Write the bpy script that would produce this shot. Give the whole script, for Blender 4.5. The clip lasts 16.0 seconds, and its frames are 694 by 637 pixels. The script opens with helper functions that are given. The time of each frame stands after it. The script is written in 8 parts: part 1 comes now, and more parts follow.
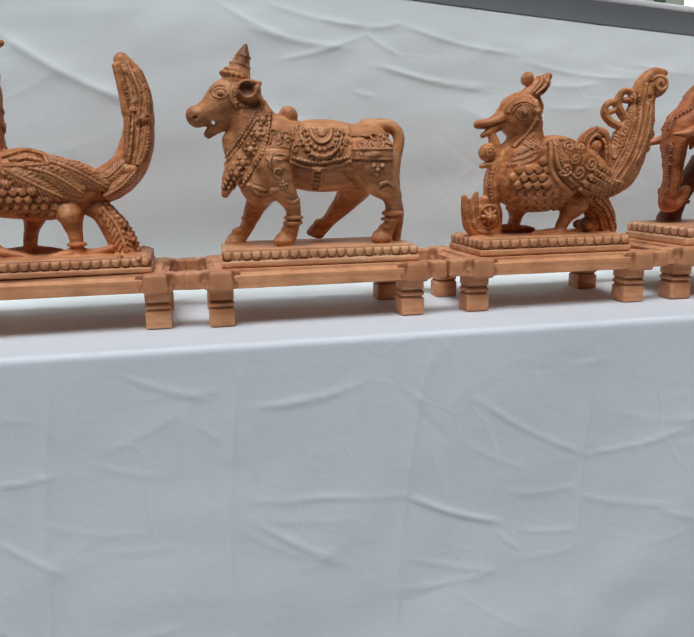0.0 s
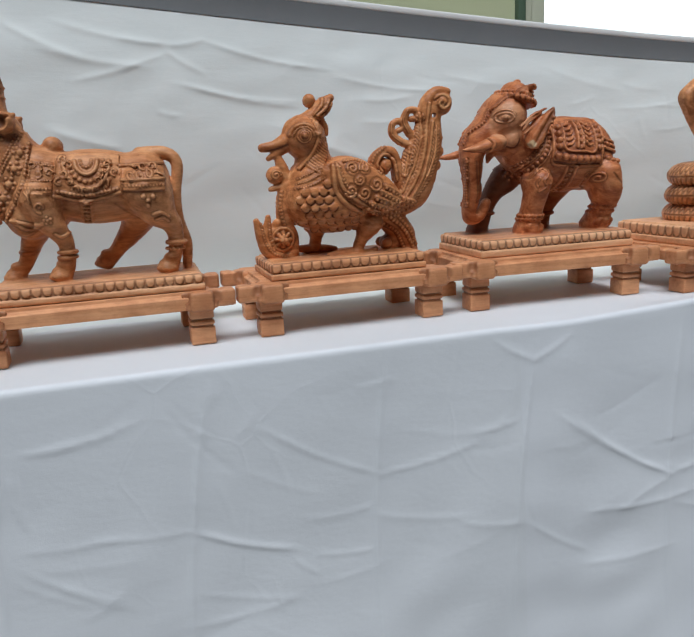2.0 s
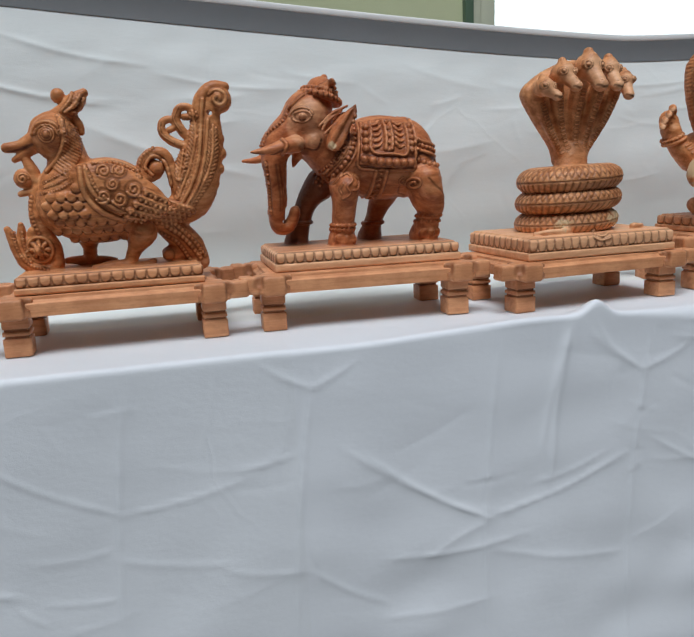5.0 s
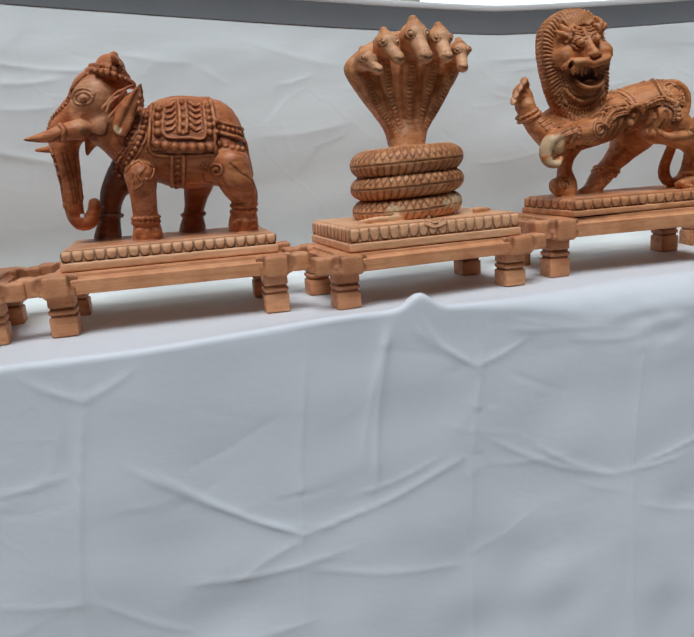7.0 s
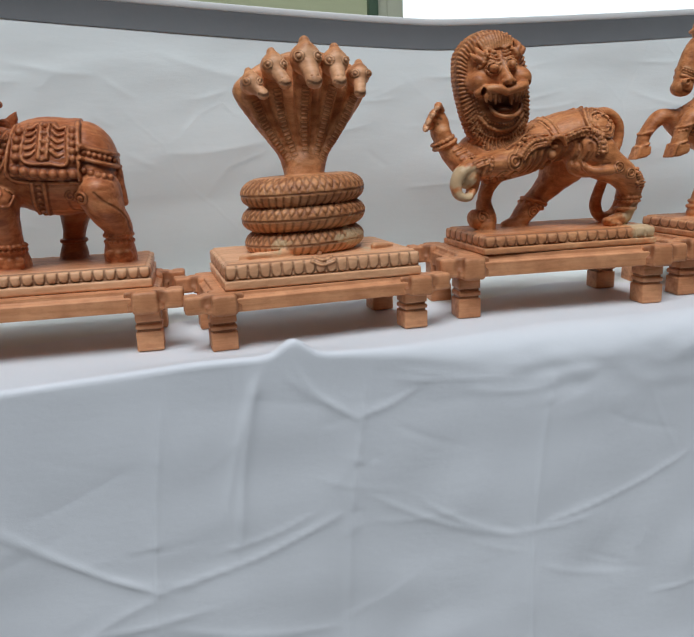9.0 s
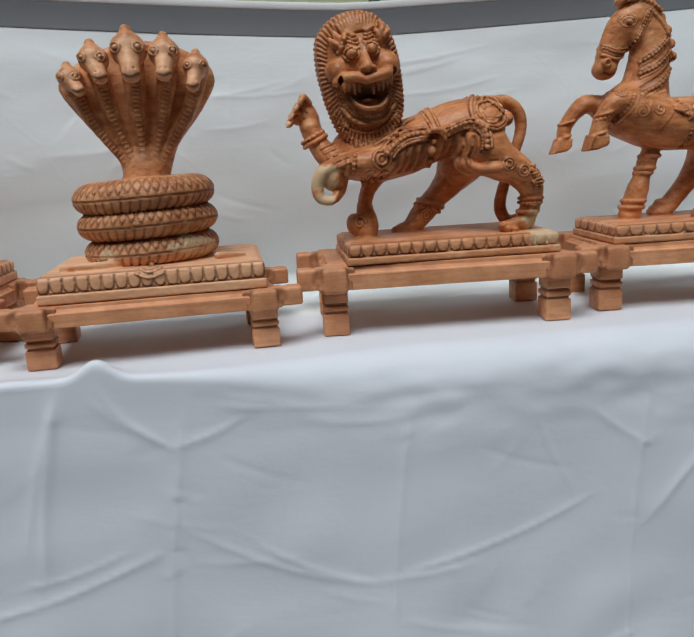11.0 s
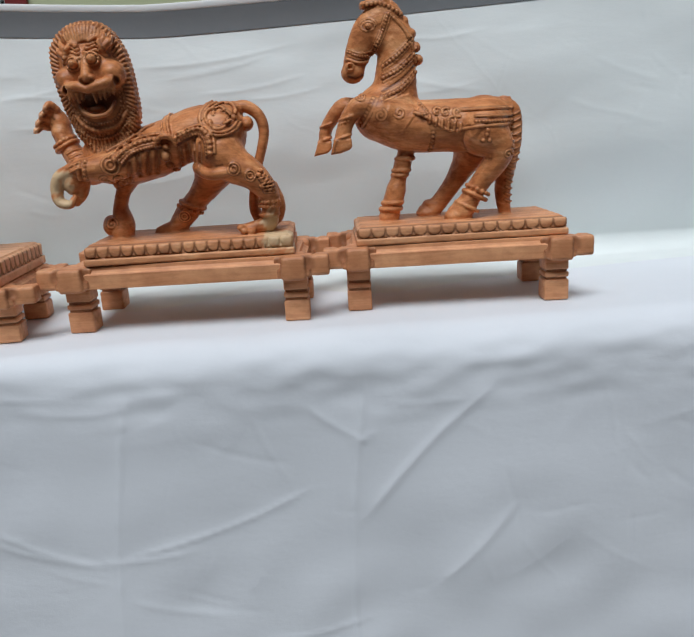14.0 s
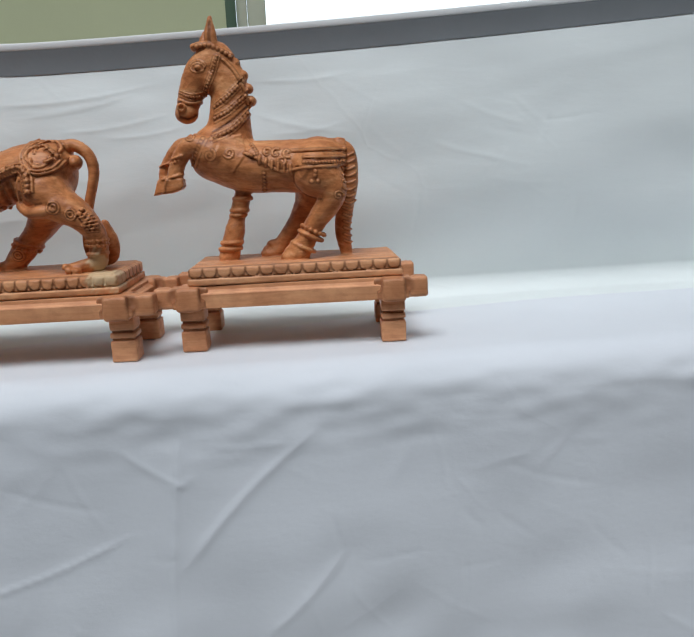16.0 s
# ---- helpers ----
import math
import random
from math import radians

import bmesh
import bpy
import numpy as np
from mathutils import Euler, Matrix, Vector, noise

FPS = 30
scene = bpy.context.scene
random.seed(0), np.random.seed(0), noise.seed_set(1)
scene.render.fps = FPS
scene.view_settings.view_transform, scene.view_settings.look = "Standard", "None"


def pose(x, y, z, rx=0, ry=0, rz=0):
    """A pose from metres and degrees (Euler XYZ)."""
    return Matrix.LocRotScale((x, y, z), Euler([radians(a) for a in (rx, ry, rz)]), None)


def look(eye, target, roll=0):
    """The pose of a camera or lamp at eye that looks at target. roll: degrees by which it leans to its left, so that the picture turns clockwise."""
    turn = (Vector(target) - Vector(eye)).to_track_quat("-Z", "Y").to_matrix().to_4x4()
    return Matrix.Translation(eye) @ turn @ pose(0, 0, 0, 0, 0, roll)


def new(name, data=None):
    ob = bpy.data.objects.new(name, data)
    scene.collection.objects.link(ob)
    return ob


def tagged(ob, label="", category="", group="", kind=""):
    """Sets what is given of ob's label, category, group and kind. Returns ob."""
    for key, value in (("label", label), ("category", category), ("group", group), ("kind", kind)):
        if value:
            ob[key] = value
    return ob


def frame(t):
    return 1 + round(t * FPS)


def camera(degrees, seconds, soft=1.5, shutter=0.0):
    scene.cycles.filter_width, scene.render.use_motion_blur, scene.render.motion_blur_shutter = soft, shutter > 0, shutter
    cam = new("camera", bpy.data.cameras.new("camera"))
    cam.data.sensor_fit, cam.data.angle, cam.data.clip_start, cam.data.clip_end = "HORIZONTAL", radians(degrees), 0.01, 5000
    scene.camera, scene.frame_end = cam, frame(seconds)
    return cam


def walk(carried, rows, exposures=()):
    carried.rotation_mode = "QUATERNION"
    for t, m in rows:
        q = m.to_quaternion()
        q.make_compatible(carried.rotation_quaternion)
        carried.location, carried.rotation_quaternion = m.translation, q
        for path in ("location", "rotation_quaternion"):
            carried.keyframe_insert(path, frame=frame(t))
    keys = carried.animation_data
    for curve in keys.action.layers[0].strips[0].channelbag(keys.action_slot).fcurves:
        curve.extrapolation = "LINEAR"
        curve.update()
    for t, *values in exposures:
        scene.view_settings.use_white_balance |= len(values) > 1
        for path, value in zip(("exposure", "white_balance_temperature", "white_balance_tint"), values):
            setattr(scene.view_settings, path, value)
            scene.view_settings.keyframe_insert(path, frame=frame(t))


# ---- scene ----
EXPO = -0.52
cam = camera(54.0, 16.0, soft=1.6)
PATH = [
    (0, (-0.8790, -0.9906, 1.0026), (-0.6905, -0.0301, 0.7979), -0.97),
    (0.5, (-0.8152, -0.9918, 1.0268), (-0.6220, -0.0381, 0.7964), -1.96),
    (1, (-0.7616, -0.9930, 1.0438), (-0.5606, -0.0433, 0.8035), -3.79),
    (1.5, (-0.7524, -1.0108, 1.0484), (-0.4642, -0.0779, 0.8327), -2.38),
    (2, (-0.6738, -1.0189, 1.0420), (-0.3900, -0.0850, 0.8243), -2.73),
    (2.5, (-0.5575, -1.0623, 1.0347), (-0.2950, -0.1217, 0.8193), -2.95),
    (3, (-0.4653, -1.0670, 1.0257), (-0.2324, -0.1201, 0.8041), -3.17),
    (3.5, (-0.4336, -1.0741, 1.0290), (-0.1780, -0.1270, 0.8350), -3.29),
    (3.7, (-0.4270, -1.0728, 1.0307), (-0.1605, -0.1297, 0.8322), -3.33),
    (5.8, (-0.1757, -0.9849, 1.0130), (0.0665, -0.0378, 0.8020), -2.09),
    (6, (-0.1460, -0.9886, 1.0139), (0.0928, -0.0420, 0.7973), -3.04),
    (6.5, (-0.0774, -1.0001, 1.0116), (0.1771, -0.0583, 0.7919), -3.27),
    (7, (-0.0197, -0.9926, 0.9986), (0.2397, -0.0519, 0.7800), -3.89),
    (7.5, (0.0214, -0.9600, 1.0007), (0.3006, -0.0218, 0.7965), -3.16),
    (8, (0.0431, -0.9175, 1.0049), (0.3373, 0.0152, 0.7963), -2.05),
    (8.5, (0.0861, -0.9289, 1.0380), (0.3857, -0.0033, 0.8063), -1.15),
    (9, (0.1837, -0.9637, 1.0425), (0.4185, -0.0192, 0.8127), -2.20),
    (9.2, (0.2450, -0.9798, 1.0404), (0.4361, -0.0225, 0.8236), -3.23),
    (11.3, (0.5200, -0.9167, 1.0318), (0.6400, 0.0485, 0.7995), -3.13),
    (11.5, (0.5291, -0.9257, 1.0355), (0.6578, 0.0379, 0.8014), -3.26),
    (12, (0.5883, -0.9635, 1.0467), (0.7120, 0.0036, 0.8247), -2.69),
    (12.5, (0.6839, -0.9876, 1.0469), (0.7803, -0.0177, 0.8229), -2.52),
    (13, (0.7806, -0.9798, 1.0439), (0.8734, -0.0147, 0.7992), -2.89),
    (13.5, (0.8528, -0.9844, 1.0458), (0.9257, -0.0207, 0.7887), -2.80),
    (14, (0.9175, -0.9909, 1.0470), (0.9764, -0.0265, 0.7892), -3.36),
    (14.5, (0.9632, -0.9945, 1.0517), (1.0093, -0.0283, 0.7980), -3.44),
    (15, (1.0167, -1.0169, 1.0471), (1.0632, -0.0470, 0.8080), -2.21),
    (15.5, (1.0797, -1.0218, 1.0506), (1.1528, -0.0453, 0.8479), -2.64),
    (16, (1.1273, -0.9913, 1.0372), (1.2173, -0.0168, 0.8314), -2.82),
]
walk(cam, [(t, look(eye, target, roll)) for t, eye, target, roll in PATH],
     [(0, EXPO, 5900, 7), (4, EXPO, 5900, 7), (8.5, EXPO - 0.10, 5900, 7), (12.5, EXPO - 0.08, 5900, 7), (14.6, EXPO, 5900, 7), (16, EXPO - 0.09, 5900, 7)])

# ---- light: a bright overcast sky, softly stronger from above and ahead of the table ----
world = bpy.data.worlds.new("sky")
scene.world = world
world.use_nodes = True
wn = world.node_tree
sky = wn.nodes.new("ShaderNodeTexSky")
sky.sky_type = 'NISHITA'
sky.sun_disc = False
sky.sun_elevation = radians(74)
sky.sun_rotation = radians(200)
sky.dust_density = 6.0
sky.air_density = 0.6
wn.links.new(sky.outputs[0], wn.nodes["Background"].inputs[0])
wn.nodes["Background"].inputs[1].default_value = 0.050
sun = new("sun", bpy.data.lights.new("sun", 'SUN'))
sun.data.energy = 3.5
sun.data.angle = radians(32)
sun.data.color = (1.0, 0.985, 0.96)
sun.matrix_world = look((-0.6, -1.45, 3.0), (0.0, 0.1, 0.0))


# ---- materials ----
def nodes(name):
    m = bpy.data.materials.new(name)
    m.use_nodes = True
    return m, m.node_tree, m.node_tree.nodes["Principled BSDF"]


def add(tree, kind, **values):
    n = tree.nodes.new(kind)
    for key, value in values.items():
        n.inputs[key].default_value = value
    return n


def ramp(tree, source, *stops):
    n = tree.nodes.new("ShaderNodeValToRGB")
    tree.links.new(source, n.inputs[0])
    while len(n.color_ramp.elements) < len(stops):
        n.color_ramp.elements.new(0.5)
    for e, (at, c) in zip(n.color_ramp.elements, stops):
        e.position, e.color = at, (*c, 1)
    return n.outputs[0]


def mapped(tree, scale):
    c = tree.nodes.new("ShaderNodeTexCoord")
    mp = add(tree, "ShaderNodeMapping", Scale=scale)
    tree.links.new(c.outputs["Object"], mp.inputs["Vector"])
    return mp.outputs[0]


def mixed(tree, factor, a, b, mode='MIX'):
    n = tree.nodes.new("ShaderNodeMix")
    n.data_type, n.blend_type = 'RGBA', mode
    for sock, v in ((n.inputs[0], factor), (n.inputs[6], a), (n.inputs[7], b)):
        if isinstance(v, bpy.types.NodeSocket):
            tree.links.new(v, sock)
        elif isinstance(v, tuple):
            sock.default_value = (*v, 1)
        else:
            sock.default_value = v
    return n.outputs[2]


def bump(tree, bsdf, height, strength, distance):
    n = add(tree, "ShaderNodeBump", Strength=strength, Distance=distance)
    tree.links.new(height, n.inputs["Height"])
    tree.links.new(n.outputs[0], bsdf.inputs["Normal"])


def wood(name, dark, mid, light, scale, rough=0.5, dark_tone=None, planks=False):
    """Oiled carving wood: long grain along x, blotches, fine pores."""
    m, t, b = nodes(name)
    grain = add(t, "ShaderNodeTexNoise", Scale=1.0, Detail=6.0, Roughness=0.6, Distortion=0.6)
    t.links.new(mapped(t, scale), grain.inputs["Vector"])
    blotch = add(t, "ShaderNodeTexNoise", Scale=22.0, Detail=3.0)
    t.links.new(mapped(t, (1, 1, 1)), blotch.inputs["Vector"])
    colour = ramp(t, grain.outputs[0], (0.25, dark), (0.5, mid), (0.75, light))
    shade = ramp(t, blotch.outputs[0], (0.28, (0.66, 0.56, 0.50)), (0.60, (1.0, 1.0, 1.0)))
    colour = mixed(t, 0.75, colour, shade, 'MULTIPLY')
    rubbed = add(t, "ShaderNodeTexNoise", Scale=120.0, Detail=5.0, Roughness=0.7)       # oil that sank in unevenly
    t.links.new(mapped(t, (0.5, 1, 1)), rubbed.inputs["Vector"])
    oil = ramp(t, rubbed.outputs[0], (0.34, (0.62, 0.52, 0.46)), (0.55, (1.0, 1.0, 1.0)), (0.75, (1.0, 1.0, 1.0)))
    colour = mixed(t, 0.7 if dark_tone and not planks else 0.35, colour, oil, 'MULTIPLY')
    info = t.nodes.new("ShaderNodeObjectInfo")
    tone = ramp(t, info.outputs["Random"], (0.0, (0.9, 0.86, 0.84)), (1.0, (1.0, 1.0, 1.0)))
    colour = mixed(t, 1.0, colour, tone, 'MULTIPLY')
    if dark_tone:
        fresh = t.nodes.new("ShaderNodeAttribute")
        fresh.attribute_name = "fresh"
        planed = ramp(t, grain.outputs[0], (0.25, (0.60, 0.30, 0.15)), (0.55, (0.82, 0.46, 0.25)), (0.8, (0.90, 0.56, 0.33)))
        colour = mixed(t, fresh.outputs["Fac"], colour, planed)
        # dark tone of cuts and hollows: stain plus shade put into the colour
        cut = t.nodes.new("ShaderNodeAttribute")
        cut.attribute_name = "stain_shade"
        colour = mixed(t, cut.outputs["Fac"], colour, dark_tone)
        # highlight on ornament crests, mixed into the colour
        crest_light = t.nodes.new("ShaderNodeAttribute")
        crest_light.attribute_name = "crest_light"
        colour = mixed(t, crest_light.outputs["Fac"], colour, tuple(min(1.0, v * 1.12) for v in light))
        bare = t.nodes.new("ShaderNodeAttribute")
        bare.attribute_name = "bare"
        colour = mixed(t, bare.outputs["Fac"], colour, (0.66, 0.47, 0.27))
    t.links.new(colour, b.inputs["Base Color"])
    b.inputs["Roughness"].default_value = rough
    b.inputs["Specular IOR Level"].default_value = 0.35
    pores = add(t, "ShaderNodeTexNoise", Scale=190.0, Detail=4.0)
    t.links.new(mapped(t, (0.4, 1, 1)), pores.inputs["Vector"])
    nicks = add(t, "ShaderNodeTexNoise", Scale=420.0, Detail=2.0)                        # small marks of the chisel
    t.links.new(mapped(t, (0.6, 1, 1)), nicks.inputs["Vector"])
    both = mixed(t, 0.35, pores.outputs[0], nicks.outputs[0])
    bump(t, b, both, 0.25 if planks else 0.5, 0.0018)
    return m


def cloth(name, colour, bands, crumple):
    m, t, b = nodes(name)
    n1 = add(t, "ShaderNodeTexNoise", Scale=3.0, Detail=4.0)
    t.links.new(mapped(t, (1, 1, 1)), n1.inputs["Vector"])
    c = ramp(t, n1.outputs[0], (0.3, tuple(v * 0.93 for v in colour)), (0.7, colour))
    t.links.new(c, b.inputs["Base Color"])
    b.inputs["Roughness"].default_value = 0.62
    b.inputs["Specular IOR Level"].default_value = 0.3
    b.inputs["Sheen Weight"].default_value = 0.15
    n2 = add(t, "ShaderNodeTexNoise", Scale=1.0, Detail=6.0, Roughness=0.59)
    t.links.new(mapped(t, bands), n2.inputs["Vector"])
    weave = add(t, "ShaderNodeTexNoise", Scale=900.0, Detail=1.0)
    t.links.new(mapped(t, (1, 1, 1)), weave.inputs["Vector"])
    mix = t.nodes.new("ShaderNodeMath")
    mix.operation = 'MULTIPLY_ADD'
    mix.inputs[1].default_value = 0.03
    t.links.new(weave.outputs[0], mix.inputs[0])
    t.links.new(n2.outputs[0], mix.inputs[2])
    # a net of faint sharp creases, bent by noise and broken up by patches
    wobble = add(t, "ShaderNodeTexNoise", Scale=6.0, Detail=3.0)
    t.links.new(mapped(t, (1, 1, 1)), wobble.inputs["Vector"])
    place = mixed(t, 0.07, mapped(t, (1, 1, 1)), wobble.outputs["Color"], 'ADD')
    net = t.nodes.new("ShaderNodeTexVoronoi")
    net.feature = 'DISTANCE_TO_EDGE'
    net.inputs["Scale"].default_value = crumple
    t.links.new(place, net.inputs["Vector"])
    fold = ramp(t, net.outputs["Distance"], (0.0, (0.13, 0.13, 0.13)), (0.03, (0.04, 0.04, 0.04)), (0.25, (0.0, 0.0, 0.0)))
    gaps = ramp(t, n1.outputs[0], (0.50, (0.0, 0.0, 0.0)), (0.66, (1.0, 1.0, 1.0)))
    some = mixed(t, 1.0, fold, gaps, 'MULTIPLY')
    total = mixed(t, 1.0, mix.outputs[0], some, 'ADD')
    bump(t, b, total, 0.35, 0.008)
    return m


def paint(name, colour, rough=0.6, spread=0.9, scale=6.0):
    m, t, b = nodes(name)
    n1 = add(t, "ShaderNodeTexNoise", Scale=scale, Detail=5.0, Roughness=0.65)
    t.links.new(mapped(t, (1, 1, 1)), n1.inputs["Vector"])
    c = ramp(t, n1.outputs[0], (0.3, tuple(v * spread for v in colour)), (0.7, colour))
    t.links.new(c, b.inputs["Base Color"])
    b.inputs["Roughness"].default_value = rough
    n2 = add(t, "ShaderNodeTexNoise", Scale=120.0, Detail=3.0)
    t.links.new(mapped(t, (1, 1, 1)), n2.inputs["Vector"])
    bump(t, b, n2.outputs[0], 0.15, 0.002)
    return m


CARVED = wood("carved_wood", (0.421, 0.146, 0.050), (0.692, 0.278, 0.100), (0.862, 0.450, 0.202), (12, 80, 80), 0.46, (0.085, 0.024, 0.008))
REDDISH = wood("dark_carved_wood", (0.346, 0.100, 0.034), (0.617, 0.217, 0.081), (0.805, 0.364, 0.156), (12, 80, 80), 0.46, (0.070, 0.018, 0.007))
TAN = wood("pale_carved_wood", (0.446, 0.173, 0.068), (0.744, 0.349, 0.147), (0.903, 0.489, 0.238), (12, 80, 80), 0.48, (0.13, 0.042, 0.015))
PLAIN = wood("planed_wood", (0.538, 0.217, 0.087), (0.741, 0.358, 0.171), (0.860, 0.474, 0.250), (5, 90, 90), 0.5, (0.17, 0.055, 0.022), True)
SHEET = cloth("white_sheet", (0.765, 0.795, 0.83), (5, 5, 9), 7.0)
COTTON = cloth("white_cotton", (0.775, 0.805, 0.845), (4, 4, 7), 4.0)
BACKING = cloth("backdrop_sheet", (0.780, 0.822, 0.810), (2.2, 2, 7), 5.0)
GREY = paint("grey_paint", (0.205, 0.218, 0.228), 0.7)
RIM = paint("pale_plaster", (0.85, 0.86, 0.85), 0.7)
GREEN = paint("olive_plaster", (0.62, 0.65, 0.40), 0.8, 0.92, 1.5)
RED = paint("red_oxide_paint", (0.22, 0.02, 0.02), 0.5)
WHITE = paint("white_paint", (0.75, 0.76, 0.74), 0.5)
DARK = paint("dark_void", (0.03, 0.03, 0.035), 0.8)
FRAME_GREEN = paint("green_frame_paint", (0.10, 0.16, 0.10), 0.5)
CREAM = paint("cream_paint", (0.62, 0.63, 0.48), 0.5)
BLOCKER = paint("blocker_grey", (0.17, 0.165, 0.15), 0.85)
GLASS, gt, gb = nodes("window_glass")
gb.inputs["Transmission Weight"].default_value = 1.0
gb.inputs["Roughness"].default_value = 0.02
gb.inputs["IOR"].default_value = 1.1
DAYLIGHT, dt, db = nodes("daylight_outside")
db.inputs["Base Color"].default_value = (0.8, 0.85, 0.9, 1)
db.inputs["Emission Color"].default_value = (0.9, 0.97, 1.0, 1)
db.inputs["Emission Strength"].default_value = 2.2
FLOOR = paint("cement_floor", (0.15, 0.145, 0.135), 0.8)


# ---- meshes ----
def finish(name, bm, material, smooth=True):
    me = bpy.data.meshes.new(name)
    bm.to_mesh(me)
    bm.free()
    for m in (material if isinstance(material, list) else [material]):
        me.materials.append(m)
    if smooth:
        me.polygons.foreach_set("use_smooth", [True] * len(me.polygons))
    return me


def part(name, bm, material, parent, label=""):
    ob = new(name, finish(name, bm, material))
    ob.parent = parent
    return tagged(ob, label) if label else ob


def block(bm, lo, hi, r, segs=2):
    """A box from corner lo to corner hi with edges rounded by r."""
    made = bmesh.ops.create_cube(bm, size=1.0)["verts"]
    c = [(a + b) / 2 for a, b in zip(lo, hi)]
    s = [b - a for a, b in zip(lo, hi)]
    for v in made:
        v.co = Vector([v.co[i] * s[i] + c[i] for i in range(3)])
    edges = list({e for v in made for e in v.link_edges})
    if r:
        bmesh.ops.bevel(bm, geom=edges, offset=r, segments=segs, affect='EDGES', profile=0.6)
    return bm


def sheet(name, x, y, z, material):
    """A smooth mesh from a grid of points, given as arrays."""
    rows, cols = x.shape
    me = bpy.data.meshes.new(name)
    me.vertices.add(rows * cols)
    me.vertices.foreach_set("co", np.stack([x, y, z], -1).ravel())
    k = (np.arange(rows - 1)[:, None] * cols + np.arange(cols - 1)).ravel()
    quads = np.stack([k, k + 1, k + cols + 1, k + cols], -1)
    me.loops.add(len(quads) * 4)
    me.loops.foreach_set("vertex_index", quads.ravel().astype(np.int32))
    me.polygons.add(len(quads))
    me.polygons.foreach_set("loop_start", np.arange(0, len(quads) * 4, 4, dtype=np.int32))
    me.polygons.foreach_set("use_smooth", np.ones(len(quads), bool))
    me.update()
    me.materials.append(material)
    return me


def waves(u, v, seed, count, size):
    """Smooth random undulation: a sum of slanted waves about size metres long, between -1 and 1."""
    rng = np.random.RandomState(seed)
    out = np.zeros(np.broadcast(u, v).shape)
    for i in range(count):
        a, f = rng.uniform(0, 2 * math.pi), rng.uniform(0.6, 1.7) * 2 * math.pi / size
        out = out + np.sin(u * f * math.cos(a) + v * f * math.sin(a) + rng.uniform(0, 6.28)) * np.sin(
            u * 0.37 * f * math.sin(a) - v * 0.41 * f * math.cos(a) + rng.uniform(0, 6.28))
    return out / math.sqrt(count)


